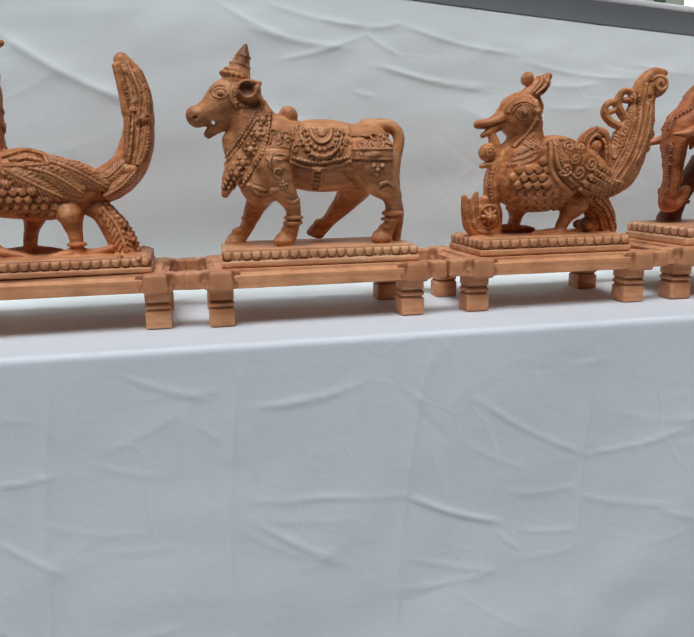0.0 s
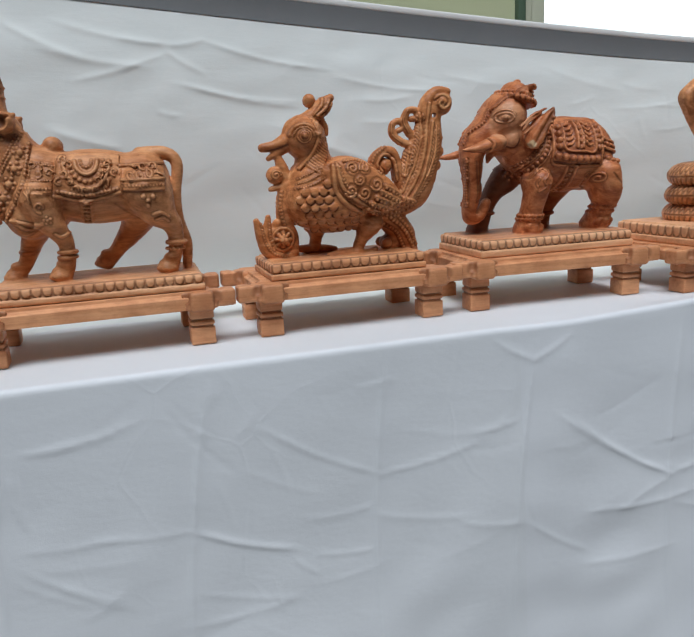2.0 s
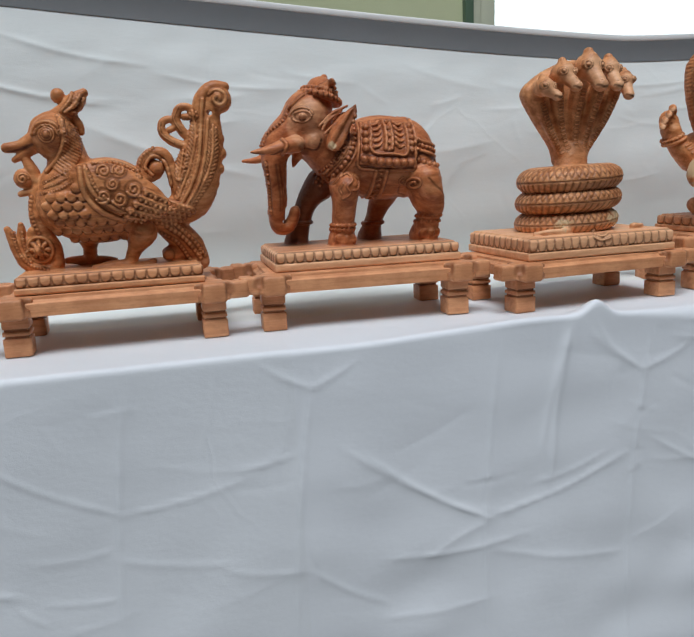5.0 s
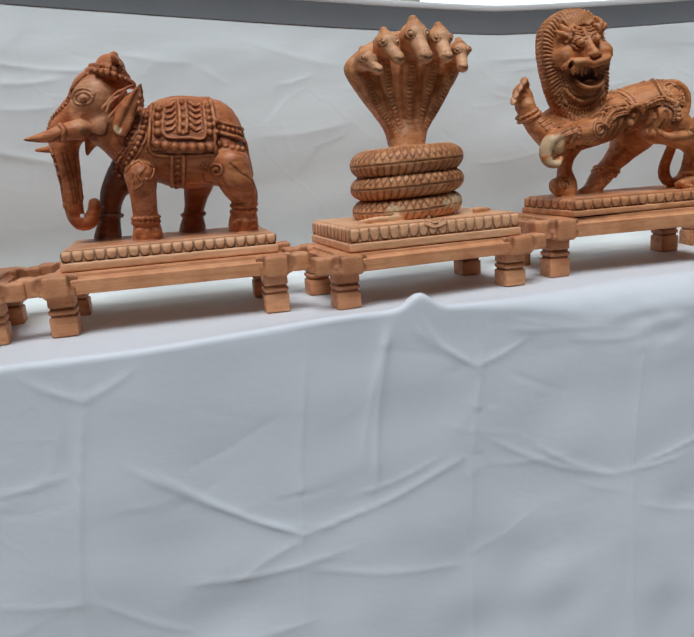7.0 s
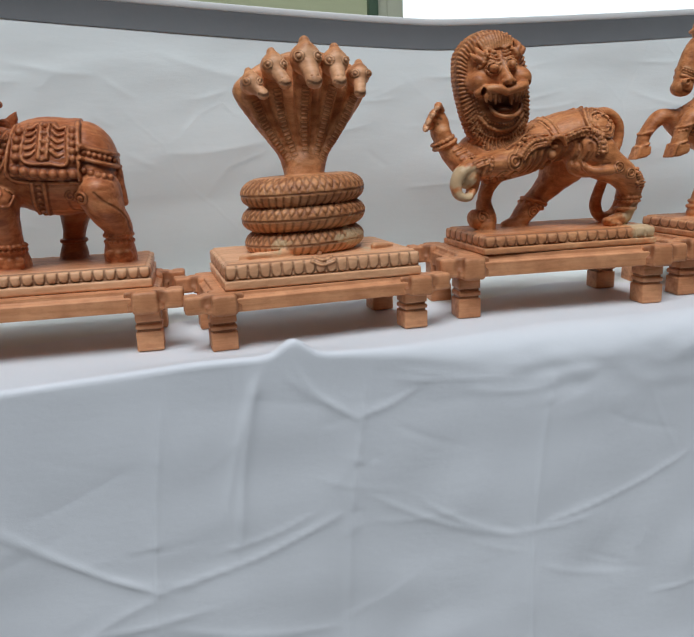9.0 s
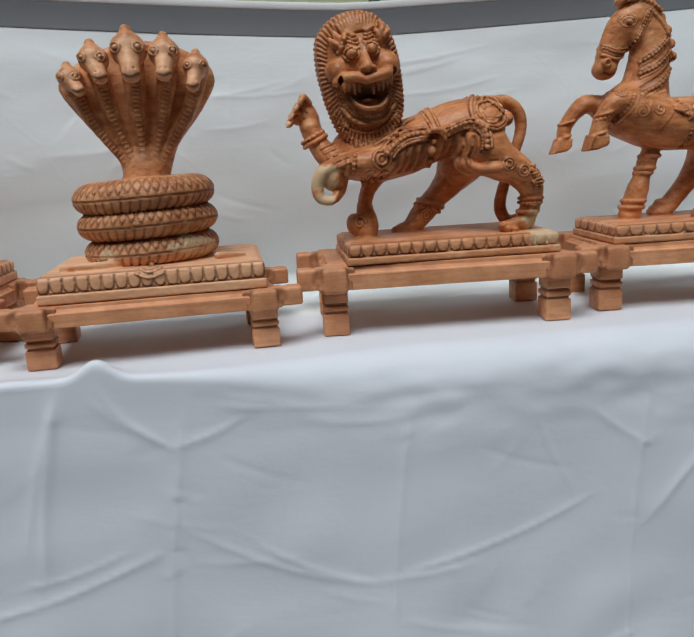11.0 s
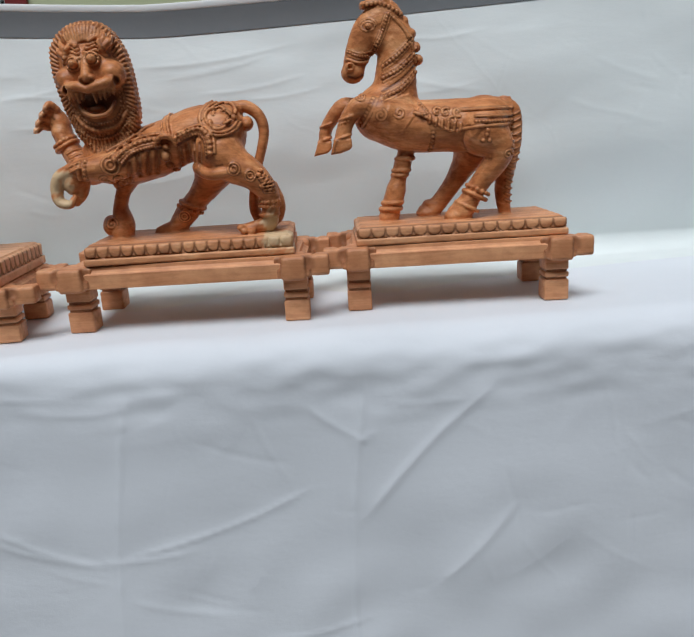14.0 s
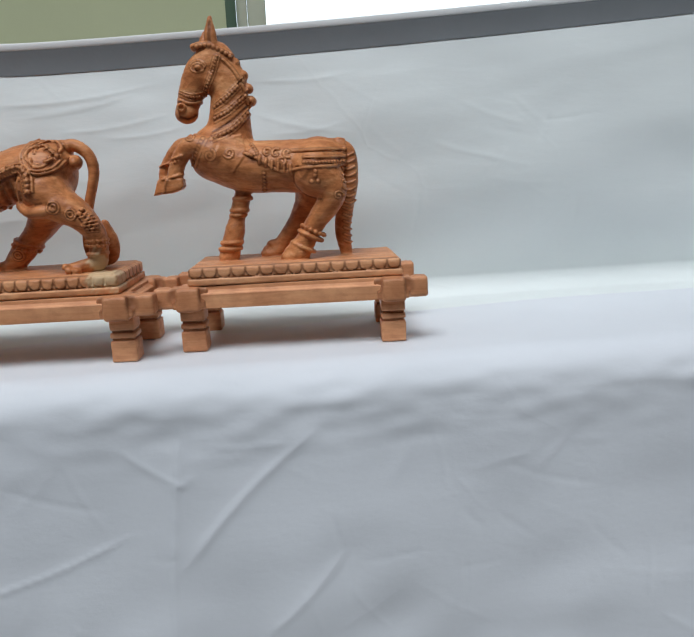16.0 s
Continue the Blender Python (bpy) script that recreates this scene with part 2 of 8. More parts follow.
# ---- a carver: solids summed on a fine grid (millimetres), then skinned ----
class Carver:
    def __init__(self, lo, hi, h=1.4):
        self.h, self.lo = h, np.array(lo, float)
        self.n = [int((b - a) / h) + 2 for a, b in zip(lo, hi)]
        self.d = np.full(self.n, 30.0, np.float32)
        self.ax = [a + h * np.arange(n) for a, n in zip(lo, self.n)]
        self.darks, self.bares, self.rims, self.pale = [], [], [], []

    def zone(self, lo, hi):
        s = []
        for i in range(3):
            a = max(int((lo[i] - self.lo[i]) / self.h) - 1, 0)
            b = min(int((hi[i] - self.lo[i]) / self.h) + 3, self.n[i])
            if b <= a:
                return None, None
            s.append(slice(a, b))
        return tuple(s), np.meshgrid(*(self.ax[i][s[i]] for i in range(3)), indexing='ij', sparse=True)

    def blend(self, s, d, k, cut=False):
        old = self.d[s]
        if cut:
            d, old = d, -old
        if k > 0:
            m = np.maximum(k - np.abs(old - d), 0) / k
            out = np.minimum(old, d) - m * m * k / 4
        else:
            out = np.minimum(old, d)
        self.d[s] = -out if cut else out

    def limb(self, a, b, ra, rb=None, k=4.0, flat=1.0, cut=False):
        rb = ra if rb is None else rb
        a, b = np.array(a, float), np.array(b, float)
        r = max(ra, rb) * max(1.0, flat) + k + 2 * self.h
        s, g = self.zone(np.minimum(a, b) - r, np.maximum(a, b) + r)
        if s is None:
            return
        ab = b - a
        t = ((g[0] - a[0]) * ab[0] + (g[1] - a[1]) * ab[1] + (g[2] - a[2]) * ab[2]) / max(ab @ ab, 1e-6)
        t = np.clip(t, 0, 1)
        q = [g[i] - a[i] - t * ab[i] for i in range(3)]
        rad = ra + t * (rb - ra)
        d = np.sqrt(q[0] ** 2 + (q[1] / flat) ** 2 + q[2] ** 2) - rad
        self.blend(s, d * min(1.0, flat), k, cut)

    def ball(self, c, rx, ry, rz, tilt=0, k=4.0, cut=False):
        r = max(rx, rz) + k + 2 * self.h
        ry_ = ry + k + 2 * self.h
        s, g = self.zone((c[0] - r, c[1] - ry_, c[2] - r), (c[0] + r, c[1] + ry_, c[2] + r))
        if s is None:
            return
        ca, sa = math.cos(radians(tilt)), math.sin(radians(tilt))
        x, y, z = g[0] - c[0], g[1] - c[1], g[2] - c[2]
        u, w = x * ca + z * sa, z * ca - x * sa
        q = np.sqrt((u / rx) ** 2 + (y / ry) ** 2 + (w / rz) ** 2)
        self.blend(s, (q - 1) * min(rx, ry, rz), k, cut)

    def slab(self, lo, hi, r=2.0, k=0.0, cut=False):
        m = k + 2 * self.h
        s, g = self.zone([v - m for v in lo], [v + m for v in hi])
        if s is None:
            return
        q = [np.abs(g[i] - (lo[i] + hi[i]) / 2) - (hi[i] - lo[i]) / 2 + r for i in range(3)]
        out = np.sqrt(sum(np.maximum(v, 0) ** 2 for v in q)) + np.minimum(np.maximum(np.maximum(q[0], q[1]), q[2]), 0) - r
        self.blend(s, out, k, cut)

    @staticmethod
    def curve(pts, n=6):
        """A smooth curve through the points."""
        p = [np.array(v, float) for v in pts]
        p = [2 * p[0] - p[1]] + p + [2 * p[-1] - p[-2]]
        out = []
        for i in range(1, len(p) - 2):
            for j in range(n):
                t = j / n
                out.append(0.5 * (2 * p[i] + (p[i + 1] - p[i - 1]) * t + (2 * p[i - 1] - 5 * p[i] + 4 * p[i + 1] - p[i + 2]) * t * t
                                  + (3 * p[i] - p[i - 1] - 3 * p[i + 1] + p[i + 2]) * t ** 3))
        return out + [p[-2]]

    @staticmethod
    def spaced(pts, n):
        p = np.array(pts)
        length = np.concatenate([[0], np.cumsum(np.linalg.norm(np.diff(p, axis=0), axis=1))])
        at = np.linspace(0, length[-1], n)
        return np.stack([np.interp(at, length, p[:, i]) for i in range(3)], -1)

    def path(self, pts, radii, k=4.0, flat=1.0, cut=False):
        """A tube along a smooth curve; radii at even steps along it."""
        c = self.spaced(self.curve(pts), max(4, 5 * len(pts)))
        r = np.interp(np.linspace(0, 1, len(c)), np.linspace(0, 1, len(radii)), radii)
        self.tube(c, r, k, flat, cut)

    def tube(self, c, r, k, flat=1.0, cut=False):
        """Capsules end to end, joined hard among themselves and blended once with the rest."""
        c = np.array(c)
        m = max(r) * max(1.0, flat) + k + 2 * self.h
        s, g = self.zone(c.min(0) - m, c.max(0) + m)
        if s is None:
            return
        best = np.full(self.d[s].shape, 40.0, np.float32)
        lo = [self.ax[i][s[i].start] for i in range(3)]
        for i in range(len(c) - 1):
            a, b = c[i], c[i + 1]
            e = max(r[i], r[i + 1]) * max(1.0, flat) + k + 2 * self.h
            u = [max(int((min(a[q], b[q]) - e - lo[q]) / self.h), 0) for q in range(3)]
            v = [max(int((max(a[q], b[q]) + e - lo[q]) / self.h) + 2, 1) for q in range(3)]
            t_ = tuple(slice(p, q) for p, q in zip(u, v))
            gx, gy, gz = g[0][t_[0]], g[1][:, t_[1]], g[2][:, :, t_[2]]
            if not (gx.size and gy.size and gz.size):
                continue
            ab = b - a
            t = np.clip(((gx - a[0]) * ab[0] + (gy - a[1]) * ab[1] + (gz - a[2]) * ab[2]) / max(ab @ ab, 1e-6), 0, 1)
            d = np.sqrt((gx - a[0] - t * ab[0]) ** 2 + ((gy - a[1] - t * ab[1]) / flat) ** 2 + (gz - a[2] - t * ab[2]) ** 2)
            d = (d - (r[i] + t * (r[i + 1] - r[i]))) * min(1.0, flat)
            best[t_] = np.minimum(best[t_], d)
        self.blend(s, best, k, cut)

    def face(self, x, z, back=False):
        """How deep the surface lies at x, z, seen from the front or the back."""
        i = min(max(int(round((x - self.lo[0]) / self.h)), 0), self.n[0] - 1)
        j = min(max(int(round((z - self.lo[2]) / self.h)), 0), self.n[2] - 1)
        col = self.d[i, :, j]
        inside = np.nonzero(col < 0)[0]
        if not len(inside):
            return None
        a = inside[-1] if back else inside[0]
        o = a + 1 if back else a - 1
        if o < 0 or o >= self.n[1]:
            return self.ax[1][a]
        t = col[a] / (col[a] - col[o])
        return self.ax[1][a] + t * (self.ax[1][o] - self.ax[1][a])

    def sides(self, both):
        return (False, True) if both else (False,)

    def laid(self, pts, back, rise):
        """Points laid on the surface."""
        out = []
        for p in pts:
            y = self.face(p[0], p[2], back)
            if y is not None:
                out.append(np.array([p[0], y + (rise if back else -rise), p[2]]))
        return out

    def moat(self, q, r, back, deep=1.0):
        """A shallow trench cut round an ornament that follows, so that it stands out."""
        wide = r + 0.7
        out = (wide - deep) * (1 if back else -1)
        w = [np.array([p[0], p[1] + out, p[2]]) for p in q]
        if len(w) == 1:
            self.ball(w[0], wide, wide, wide, 0, 0.3, True)
        else:
            self.tube(w, [wide] * len(w), 0.3, 1.0, True)

    def beads(self, pts, n, r, rise=0.0, both=True, k=0.6, squash=1.0):
        for back in self.sides(both):
            at = self.laid(self.spaced(self.curve(pts) if len(pts) > 1 else pts * 2, n) if n > 1 else pts[:1], back, rise)
            gap = min((np.linalg.norm(v - u) for u, v in zip(at[:-1], at[1:])), default=99.0)
            size = min(r, max(0.54 * gap / max(squash, 0.55), 1.5)) if len(at) > 1 else r
            for p in at:
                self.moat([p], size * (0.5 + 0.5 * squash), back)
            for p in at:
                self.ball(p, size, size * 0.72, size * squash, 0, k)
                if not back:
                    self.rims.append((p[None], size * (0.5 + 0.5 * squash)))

    def runs(self, pts, back, rise):
        """The laid curve, split where the surface jumps."""
        q = self.laid(self.spaced(self.curve(pts), max(4, 5 * len(pts))), back, rise)
        out, cur = [], []
        for p in q:
            if cur and abs(p[1] - cur[-1][1]) > 9:
                out.append(cur)
                cur = []
            cur.append(p)
        return [r for r in out + [cur] if len(r) > 1]

    def ridge(self, pts, r, rise=0.0, both=True, k=0.8, end=None, moat=True):
        for back in self.sides(both):
            for q in self.runs(pts, back, rise - 0.22 * r):
                if moat:
                    self.moat(q, max(r, end or 0), back)
                self.tube(q, np.linspace(r, r if end is None else end, len(q)), k)
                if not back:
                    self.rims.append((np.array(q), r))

    def groove(self, pts, r=1.2, both=True, darken=0.8, rise=0.0):
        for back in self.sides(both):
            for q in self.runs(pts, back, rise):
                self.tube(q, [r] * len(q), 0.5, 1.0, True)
                if darken:
                    self.darks.append((np.array(q), r * 1.25, darken))

    def spiral(self, c, r, turns, tube, start=0, sense=1, both=True, end=None):
        """A scroll on the surface about c."""
        tube = min(tube, r * 0.2)
        n = int(10 * turns) + 3
        pts = []
        for i in range(n):
            t = i / (n - 1)
            a = radians(start) + sense * t * turns * 2 * math.pi
            q = r * (1 - 0.85 * t)
            pts.append((c[0] + q * math.cos(a), c[1], c[2] + q * math.sin(a)))
        self.ridge(pts, tube, 0.0, both, end=end)

    def plinth(self, lo, hi, step=0.42, petals=22, pale=0.3):
        """A base with a plain foot, a row of lotus petals along its front and ends, and a thin top board."""
        x0, y0, z0 = lo
        x1, y1, z1 = hi
        foot = z0 + (z1 - z0) * step
        self.pale.append((np.array([(x0 + x1) / 2, 0.0, z0 - 2.0]), np.array([4e3, 4e3, z1 - z0 + 6.0]), pale))
        self.slab((x0, y0, z0), (x1, y1, foot), 1.6)
        self.slab((x0 + 5, y0 + 5, foot - 3), (x1 - 5, y1 - 5, z1), 2.5, 1.0)
        self.slab((x0 + 7, y0 + 7, z1 - 3), (x1 - 7, y1 - 7, z1 + 2), 1.5, 0.5)
        mid, half = (foot + z1) / 2, (z1 - foot) / 2
        # a swelling moulding, cut into a row of hanging petals
        for a, b in (((x0 + 6, y0 + 6), (x1 - 6, y0 + 6)), ((x0 + 6, y1 - 6), (x1 - 6, y1 - 6)), ((x0 + 6, y0 + 6), (x0 + 6, y1 - 6)), ((x1 - 6, y0 + 6), (x1 - 6, y1 - 6))):
            self.slab((a[0] - 4.4, a[1] - 4.4, mid - half * 0.98), (b[0] + 4.4, b[1] + 4.4, mid + half * 0.9), 3.6, 0.5)
        w = (x1 - x0 - 4) / petals
        shape = [(-0.5, 0.8), (-0.49, 0.1), (-0.42, -0.45), (-0.25, -0.82), (0.0, -0.92), (0.25, -0.82), (0.42, -0.45), (0.49, 0.1), (0.5, 0.8)]

        def proud(v):
            return 1.9 + 2.6 * max(0.0, abs(v) - 0.45) ** 2 / 0.3

        for i in range(petals):
            x = x0 + 2 + w * (i + 0.5)
            self.cut([(x + u * w, y0 + proud(v), mid + v * half) for u, v in shape], 0.95, 0.6)
            self.ball((x, y0 + 2.4, mid + half * 0.1), w * 0.34, 1.6, half * 0.6, 0, 1.5)
        m = max(3, round((y1 - y0 - 4) / w))
        e = (y1 - y0 - 4) / m
        for i in range(m):
            y = y0 + 2 + e * (i + 0.5)
            for x, side in ((x0, 1), (x1, -1)):
                self.cut([(x + side * proud(v), y + u * e, mid + v * half) for u, v in shape], 0.95, 0.6)
        self.darks.append((np.array([(x0, y0 + 3, foot), (x1, y0 + 3, foot)]), 1.0, 0.5))
        self.darks.append((np.array([(x0, y0 + 6, z1 - 1.0), (x1, y0 + 6, z1 - 1.0)]), 1.2, 0.6))

    @staticmethod
    def outline(poly, x, z):
        """Signed distance to a polygon of (x, y, z) points in the x-z plane."""
        d = np.full(np.broadcast(x, z).shape, 1e9)
        sign = np.ones(d.shape)
        n = len(poly)
        for i in range(n):
            ax, az = poly[i][0], poly[i][2]
            bx, bz = poly[i - 1][0], poly[i - 1][2]
            ex, ez = bx - ax, bz - az
            wx, wz = x - ax, z - az
            t = np.clip((wx * ex + wz * ez) / max(ex * ex + ez * ez, 1e-9), 0, 1)
            d = np.minimum(d, (wx - ex * t) ** 2 + (wz - ez * t) ** 2)
            c1, c2, c3 = z >= az, z < bz, ex * wz > ez * wx
            sign = np.where((c1 & c2 & c3) | (~c1 & ~c2 & ~c3), -sign, sign)
        return sign * np.sqrt(d)

    def layer(self, poly, rise, k=0.6):
        """Thickens what is there inside an outline, like a cloth laid over it."""
        x = [p[0] for p in poly]
        z = [p[2] for p in poly]
        s, g = self.zone((min(x) - 4, self.lo[1], min(z) - 4), (max(x) + 4, self.ax[1][-1], max(z) + 4))
        d2 = self.outline(poly, g[0][:, 0, :], g[2][0, 0, :][None, :])[:, None, :]
        self.blend(s, np.maximum(self.d[s] - rise, d2), k)

    def plate(self, poly, y0, y1, k=3.0, r=3.0):
        """An upright plate of that outline."""
        x = [p[0] for p in poly]
        z = [p[2] for p in poly]
        s, g = self.zone((min(x) - 8, y0 - 8, min(z) - 8), (max(x) + 8, y1 + 8, max(z) + 8))
        d2 = self.outline(poly, g[0][:, 0, :], g[2][0, 0, :][None, :])[:, None, :] + r
        dy = np.abs(g[1] - (y0 + y1) / 2) - (y1 - y0) / 2 + r
        d = np.sqrt(np.maximum(d2, 0) ** 2 + np.maximum(dy, 0) ** 2) + np.minimum(np.maximum(d2, dy), 0) - r
        self.blend(s, d, k)

    def disc(self, c, rx, ry, r, k=1.5, lean=0.0):
        """A flat round with a thick rounded rim."""
        m = r + k + 4
        s, g = self.zone((c[0] - rx - m, c[1] - ry - m, c[2] - m - 6), (c[0] + rx + m, c[1] + ry + m, c[2] + m + 6))
        x, y = g[0] - c[0], g[1] - c[1]
        z = g[2] - c[2] - lean * x
        q = (np.sqrt((x / rx) ** 2 + (y / ry) ** 2) - 1) * min(rx, ry)
        self.blend(s, np.sqrt(np.maximum(q, 0) ** 2 + z ** 2) - r, k)

    def ring(self, c, r, tube, beads=0, lean=0.0):
        """A ring round an upright limb, plain or of beads."""
        r = r * 0.95
        n = beads or 18
        for i in range(n):
            a, b = 2 * math.pi * i / n, 2 * math.pi * (i + 1) / n
            p = (c[0] + r * math.cos(a), c[1] + r * math.sin(a), c[2] + lean * r * math.cos(a))
            if beads:
                self.ball(p, tube, tube, tube, 0, 0.5)
            else:
                self.limb(p, (c[0] + r * math.cos(b), c[1] + r * math.sin(b), c[2] + lean * r * math.cos(b)), tube, tube, 0.8)

    def scales(self, poly, pitch, r, both=True, fall=0.85):
        """Overlapping rounded scales over an outline."""
        x0, x1 = min(p[0] for p in poly), max(p[0] for p in poly)
        z0, z1 = min(p[2] for p in poly), max(p[2] for p in poly)
        row, spots = 0, []
        z = z0
        while z < z1:
            x = x0 + (pitch / 2 if row % 2 else 0)
            while x < x1:
                if float(self.outline(poly, np.array(x), np.array(z))) < 0:
                    spots.append((x, 0.0, z))
                x += pitch
            z += pitch * fall
            row += 1
        for back in self.sides(both):
            at = self.laid(spots, back, 0.3)
            for p in at:
                self.ball(p, r, 3.0, r * 0.95, 0, 0.3)
            if not back:
                for p in at:
                    a = [p + (r * 1.02 * math.cos(t), -0.9, r * math.sin(t)) for t in (3.3, 3.75, 4.25, 4.71, 5.2, 5.65, 6.1)]
                    self.cut(a, 0.95, 0.8)

    def cut(self, pts, r, darken=0.7):
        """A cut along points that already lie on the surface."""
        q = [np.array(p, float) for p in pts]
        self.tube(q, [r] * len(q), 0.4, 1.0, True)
        if darken:
            self.darks.append((np.array(q), r * 1.1, darken))

    def filigree(self, poly, pitch, tube, seed=1, both=True):
        """Fills an outline with small scrolls, leaves and beads."""
        rng = random.Random(seed)
        x0, x1 = min(p[0] for p in poly), max(p[0] for p in poly)
        z, z1 = min(p[2] for p in poly) + pitch * 0.4, max(p[2] for p in poly)
        row = 0
        while z < z1:
            x = x0 + pitch * (0.5 if row % 2 else 0.05)
            while x < x1:
                px, pz = x + rng.uniform(-0.12, 0.12) * pitch, z + rng.uniform(-0.12, 0.12) * pitch
                if float(self.outline(poly, np.array(px), np.array(pz))) < -pitch * 0.18:
                    kind, a0, q = rng.random(), rng.uniform(0, 6.28), pitch * 0.43
                    if kind < 0.62:
                        w = rng.choice((-1, 1))
                        arc = [(px + q * (1 - 0.075 * i) * math.cos(a0 + w * i * 0.62), 0, pz + q * (1 - 0.075 * i) * math.sin(a0 + w * i * 0.62)) for i in range(9)]
                        self.ridge(arc, tube, 0.35, both, 0.5, tube * 0.8)
                        self.beads([(px, 0, pz)], 1, tube * 1.15, 0.3, both, 0.4)
                    elif kind < 0.85:
                        for b in (-0.5, 0.0, 0.5):
                            e = (px + q * math.cos(a0 + b), 0, pz + q * math.sin(a0 + b))
                            m = (px + 0.1 * q * math.cos(a0 + 1.2 * b), 0, pz + 0.1 * q * math.sin(a0 + 1.2 * b))
                            self.ridge([(px - q * math.cos(a0), 0, pz - q * math.sin(a0)), m, e], tube * 0.8, 0.35, both, 0.5, tube * 0.9)
                    else:
                        for i in range(5):
                            self.beads([(px + q * 0.62 * math.cos(a0 + i * 1.26), 0, pz + q * 0.62 * math.sin(a0 + i * 1.26))], 1, tube * 1.1, 0.3, both, 0.4)
                        self.beads([(px, 0, pz)], 1, tube * 1.2, 0.4, both, 0.4)
                x += pitch
            z += pitch * 0.84
            row += 1

    def comb(self, a, b, n, r, both=True, sag=0.0):
        """Combed strands: n ridges that run from the curve a to the curve b."""
        p, q = self.spaced(self.curve(a), n), self.spaced(self.curve(b), n)
        for u, v in zip(p, q):
            m = (u + v) / 2
            m[2] -= sag
            self.ridge([u, m, v], r, 0.3, both, 0.5, None, False)

    def feather(self, pts, wide, n, r, both=True, lean=0.7):
        """A feather: a quill with slanting barbs on both sides."""
        c = self.spaced(self.curve(pts), n + 1)
        for i in range(n):
            d = c[i + 1] - c[i]
            d = d / max(np.linalg.norm(d), 1e-6)
            nrm = np.array([-d[2], 0, d[0]])
            w = wide / 2 * min(1.0, 0.55 + 1.2 * i / n, 0.55 + 1.6 * (n - 1 - i) / n)
            for s in (-1, 1):
                self.ridge([c[i] + nrm * s * r, c[i] + nrm * s * w + d * w * lean], r, 0.25, both, 0.4, r * 0.8, False)
        self.ridge(pts, r * 1.1, 0.5, both, 0.5, r * 0.8)

    def hoof(self, p, wide, high, ahead=-1):
        """A small hoof with a fetlock roll above it and a cleft in front."""
        toe = p[0] + ahead * wide * 0.38
        self.ball((p[0] - ahead * wide * 0.1, p[1], p[2] + high * 1.02), wide * 0.74, wide * 0.74, high * 0.30, 0, 3.0)
        self.limb((p[0], p[1], p[2] + high * 0.8), (toe, p[1], p[2] + high * 0.40), wide * 0.60, wide * 0.88, 3.0)
        self.ball((toe, p[1], p[2] + high * 0.26), wide * 1.12, wide * 0.98, high * 0.36, 0, 1.0)

    def darken(self, pts, r, amount=0.8, rise=0.0):
        q = self.laid(self.curve(pts), False, rise)
        if len(q) > 1:
            self.darks.append((np.array(q), r, amount))

    def eye(self, p, r):
        """An almond eye with a lid line, on both sides."""
        for back in (False, True):
            q = self.laid([p], back, 0.2)
            if q:
                self.ball(q[0], r * 0.62, r * 0.5, r * 0.62, 0, 0.3)
        for lid in (1, -1):
            arc = [(p[0] + r * 1.55 * math.cos(a), p[1], p[2] + lid * r * 0.95 * math.sin(a)) for a in np.linspace(0, math.pi, 8)]
            self.ridge(arc, r * 0.17, 0.2, True, 0.5, None, False)
        brow = [(p[0] + r * 1.9 * math.cos(a), p[1], p[2] + r * 1.55 * math.sin(a)) for a in np.linspace(0.25, 2.9, 8)]
        self.ridge(brow, r * 0.2)
        self.darken([(p[0] + r * 1.1 * math.cos(a), p[1], p[2] + r * 0.68 * math.sin(a)) for a in np.linspace(0, 2 * math.pi, 9)], 0.9, 0.6)

    def bare(self, c, r):
        self.bares.append((np.array(c, float), r))

    def skin(self, name):
        """The surface as a mesh (surface nets)."""
        d, h = self.d, self.h
        rng = np.random.RandomState(len(name))
        x, y, z = np.meshgrid(*self.ax, indexing='ij', sparse=True)
        for size, amount in ((26, 0.22), (15, 0.18), (9, 0.15), (7, 0.12)):
            f = (rng.uniform(0.7, 1.3, 3) * 2 * math.pi / size).astype(np.float32)
            o = rng.uniform(0, 6.28, 3)
            d += (amount * np.sin(x * f[0] + o[0] + np.sin(z * f[2] * 0.6)) * np.sin(y * f[1] + o[1] + 0.4 * x * f[0]) * np.sin(z * f[2] + o[2])).astype(np.float32)
        ins = d < 0
        cnt = np.zeros([v - 1 for v in self.n], np.uint8)
        for i in (0, 1):
            for j in (0, 1):
                for k in (0, 1):
                    cnt += ins[i:self.n[0] - 1 + i, j:self.n[1] - 1 + j, k:self.n[2] - 1 + k]
        cells = np.argwhere((cnt > 0) & (cnt < 8))
        index = np.full(cnt.shape, -1, np.int32)
        index[tuple(cells.T)] = np.arange(len(cells))
        total = np.zeros((len(cells), 3))
        num = np.zeros(len(cells))
        corner = [(i, j, k) for i in (0, 1) for j in (0, 1) for k in (0, 1)]
        for a in corner:
            for axis in range(3):
                if a[axis]:
                    continue
                b = list(a)
                b[axis] = 1
                va = d[tuple((cells + a).T)]
                vb = d[tuple((cells + b).T)]
                cross = (va < 0) != (vb < 0)
                t = np.where(cross, va / np.where(cross, va - vb, 1), 0)
                for i in range(3):
                    total[:, i] += np.where(cross, a[i] + (t if i == axis else 0), 0)
                num += cross
        verts = self.lo + (cells + total / num[:, None]) * h
        quads = []
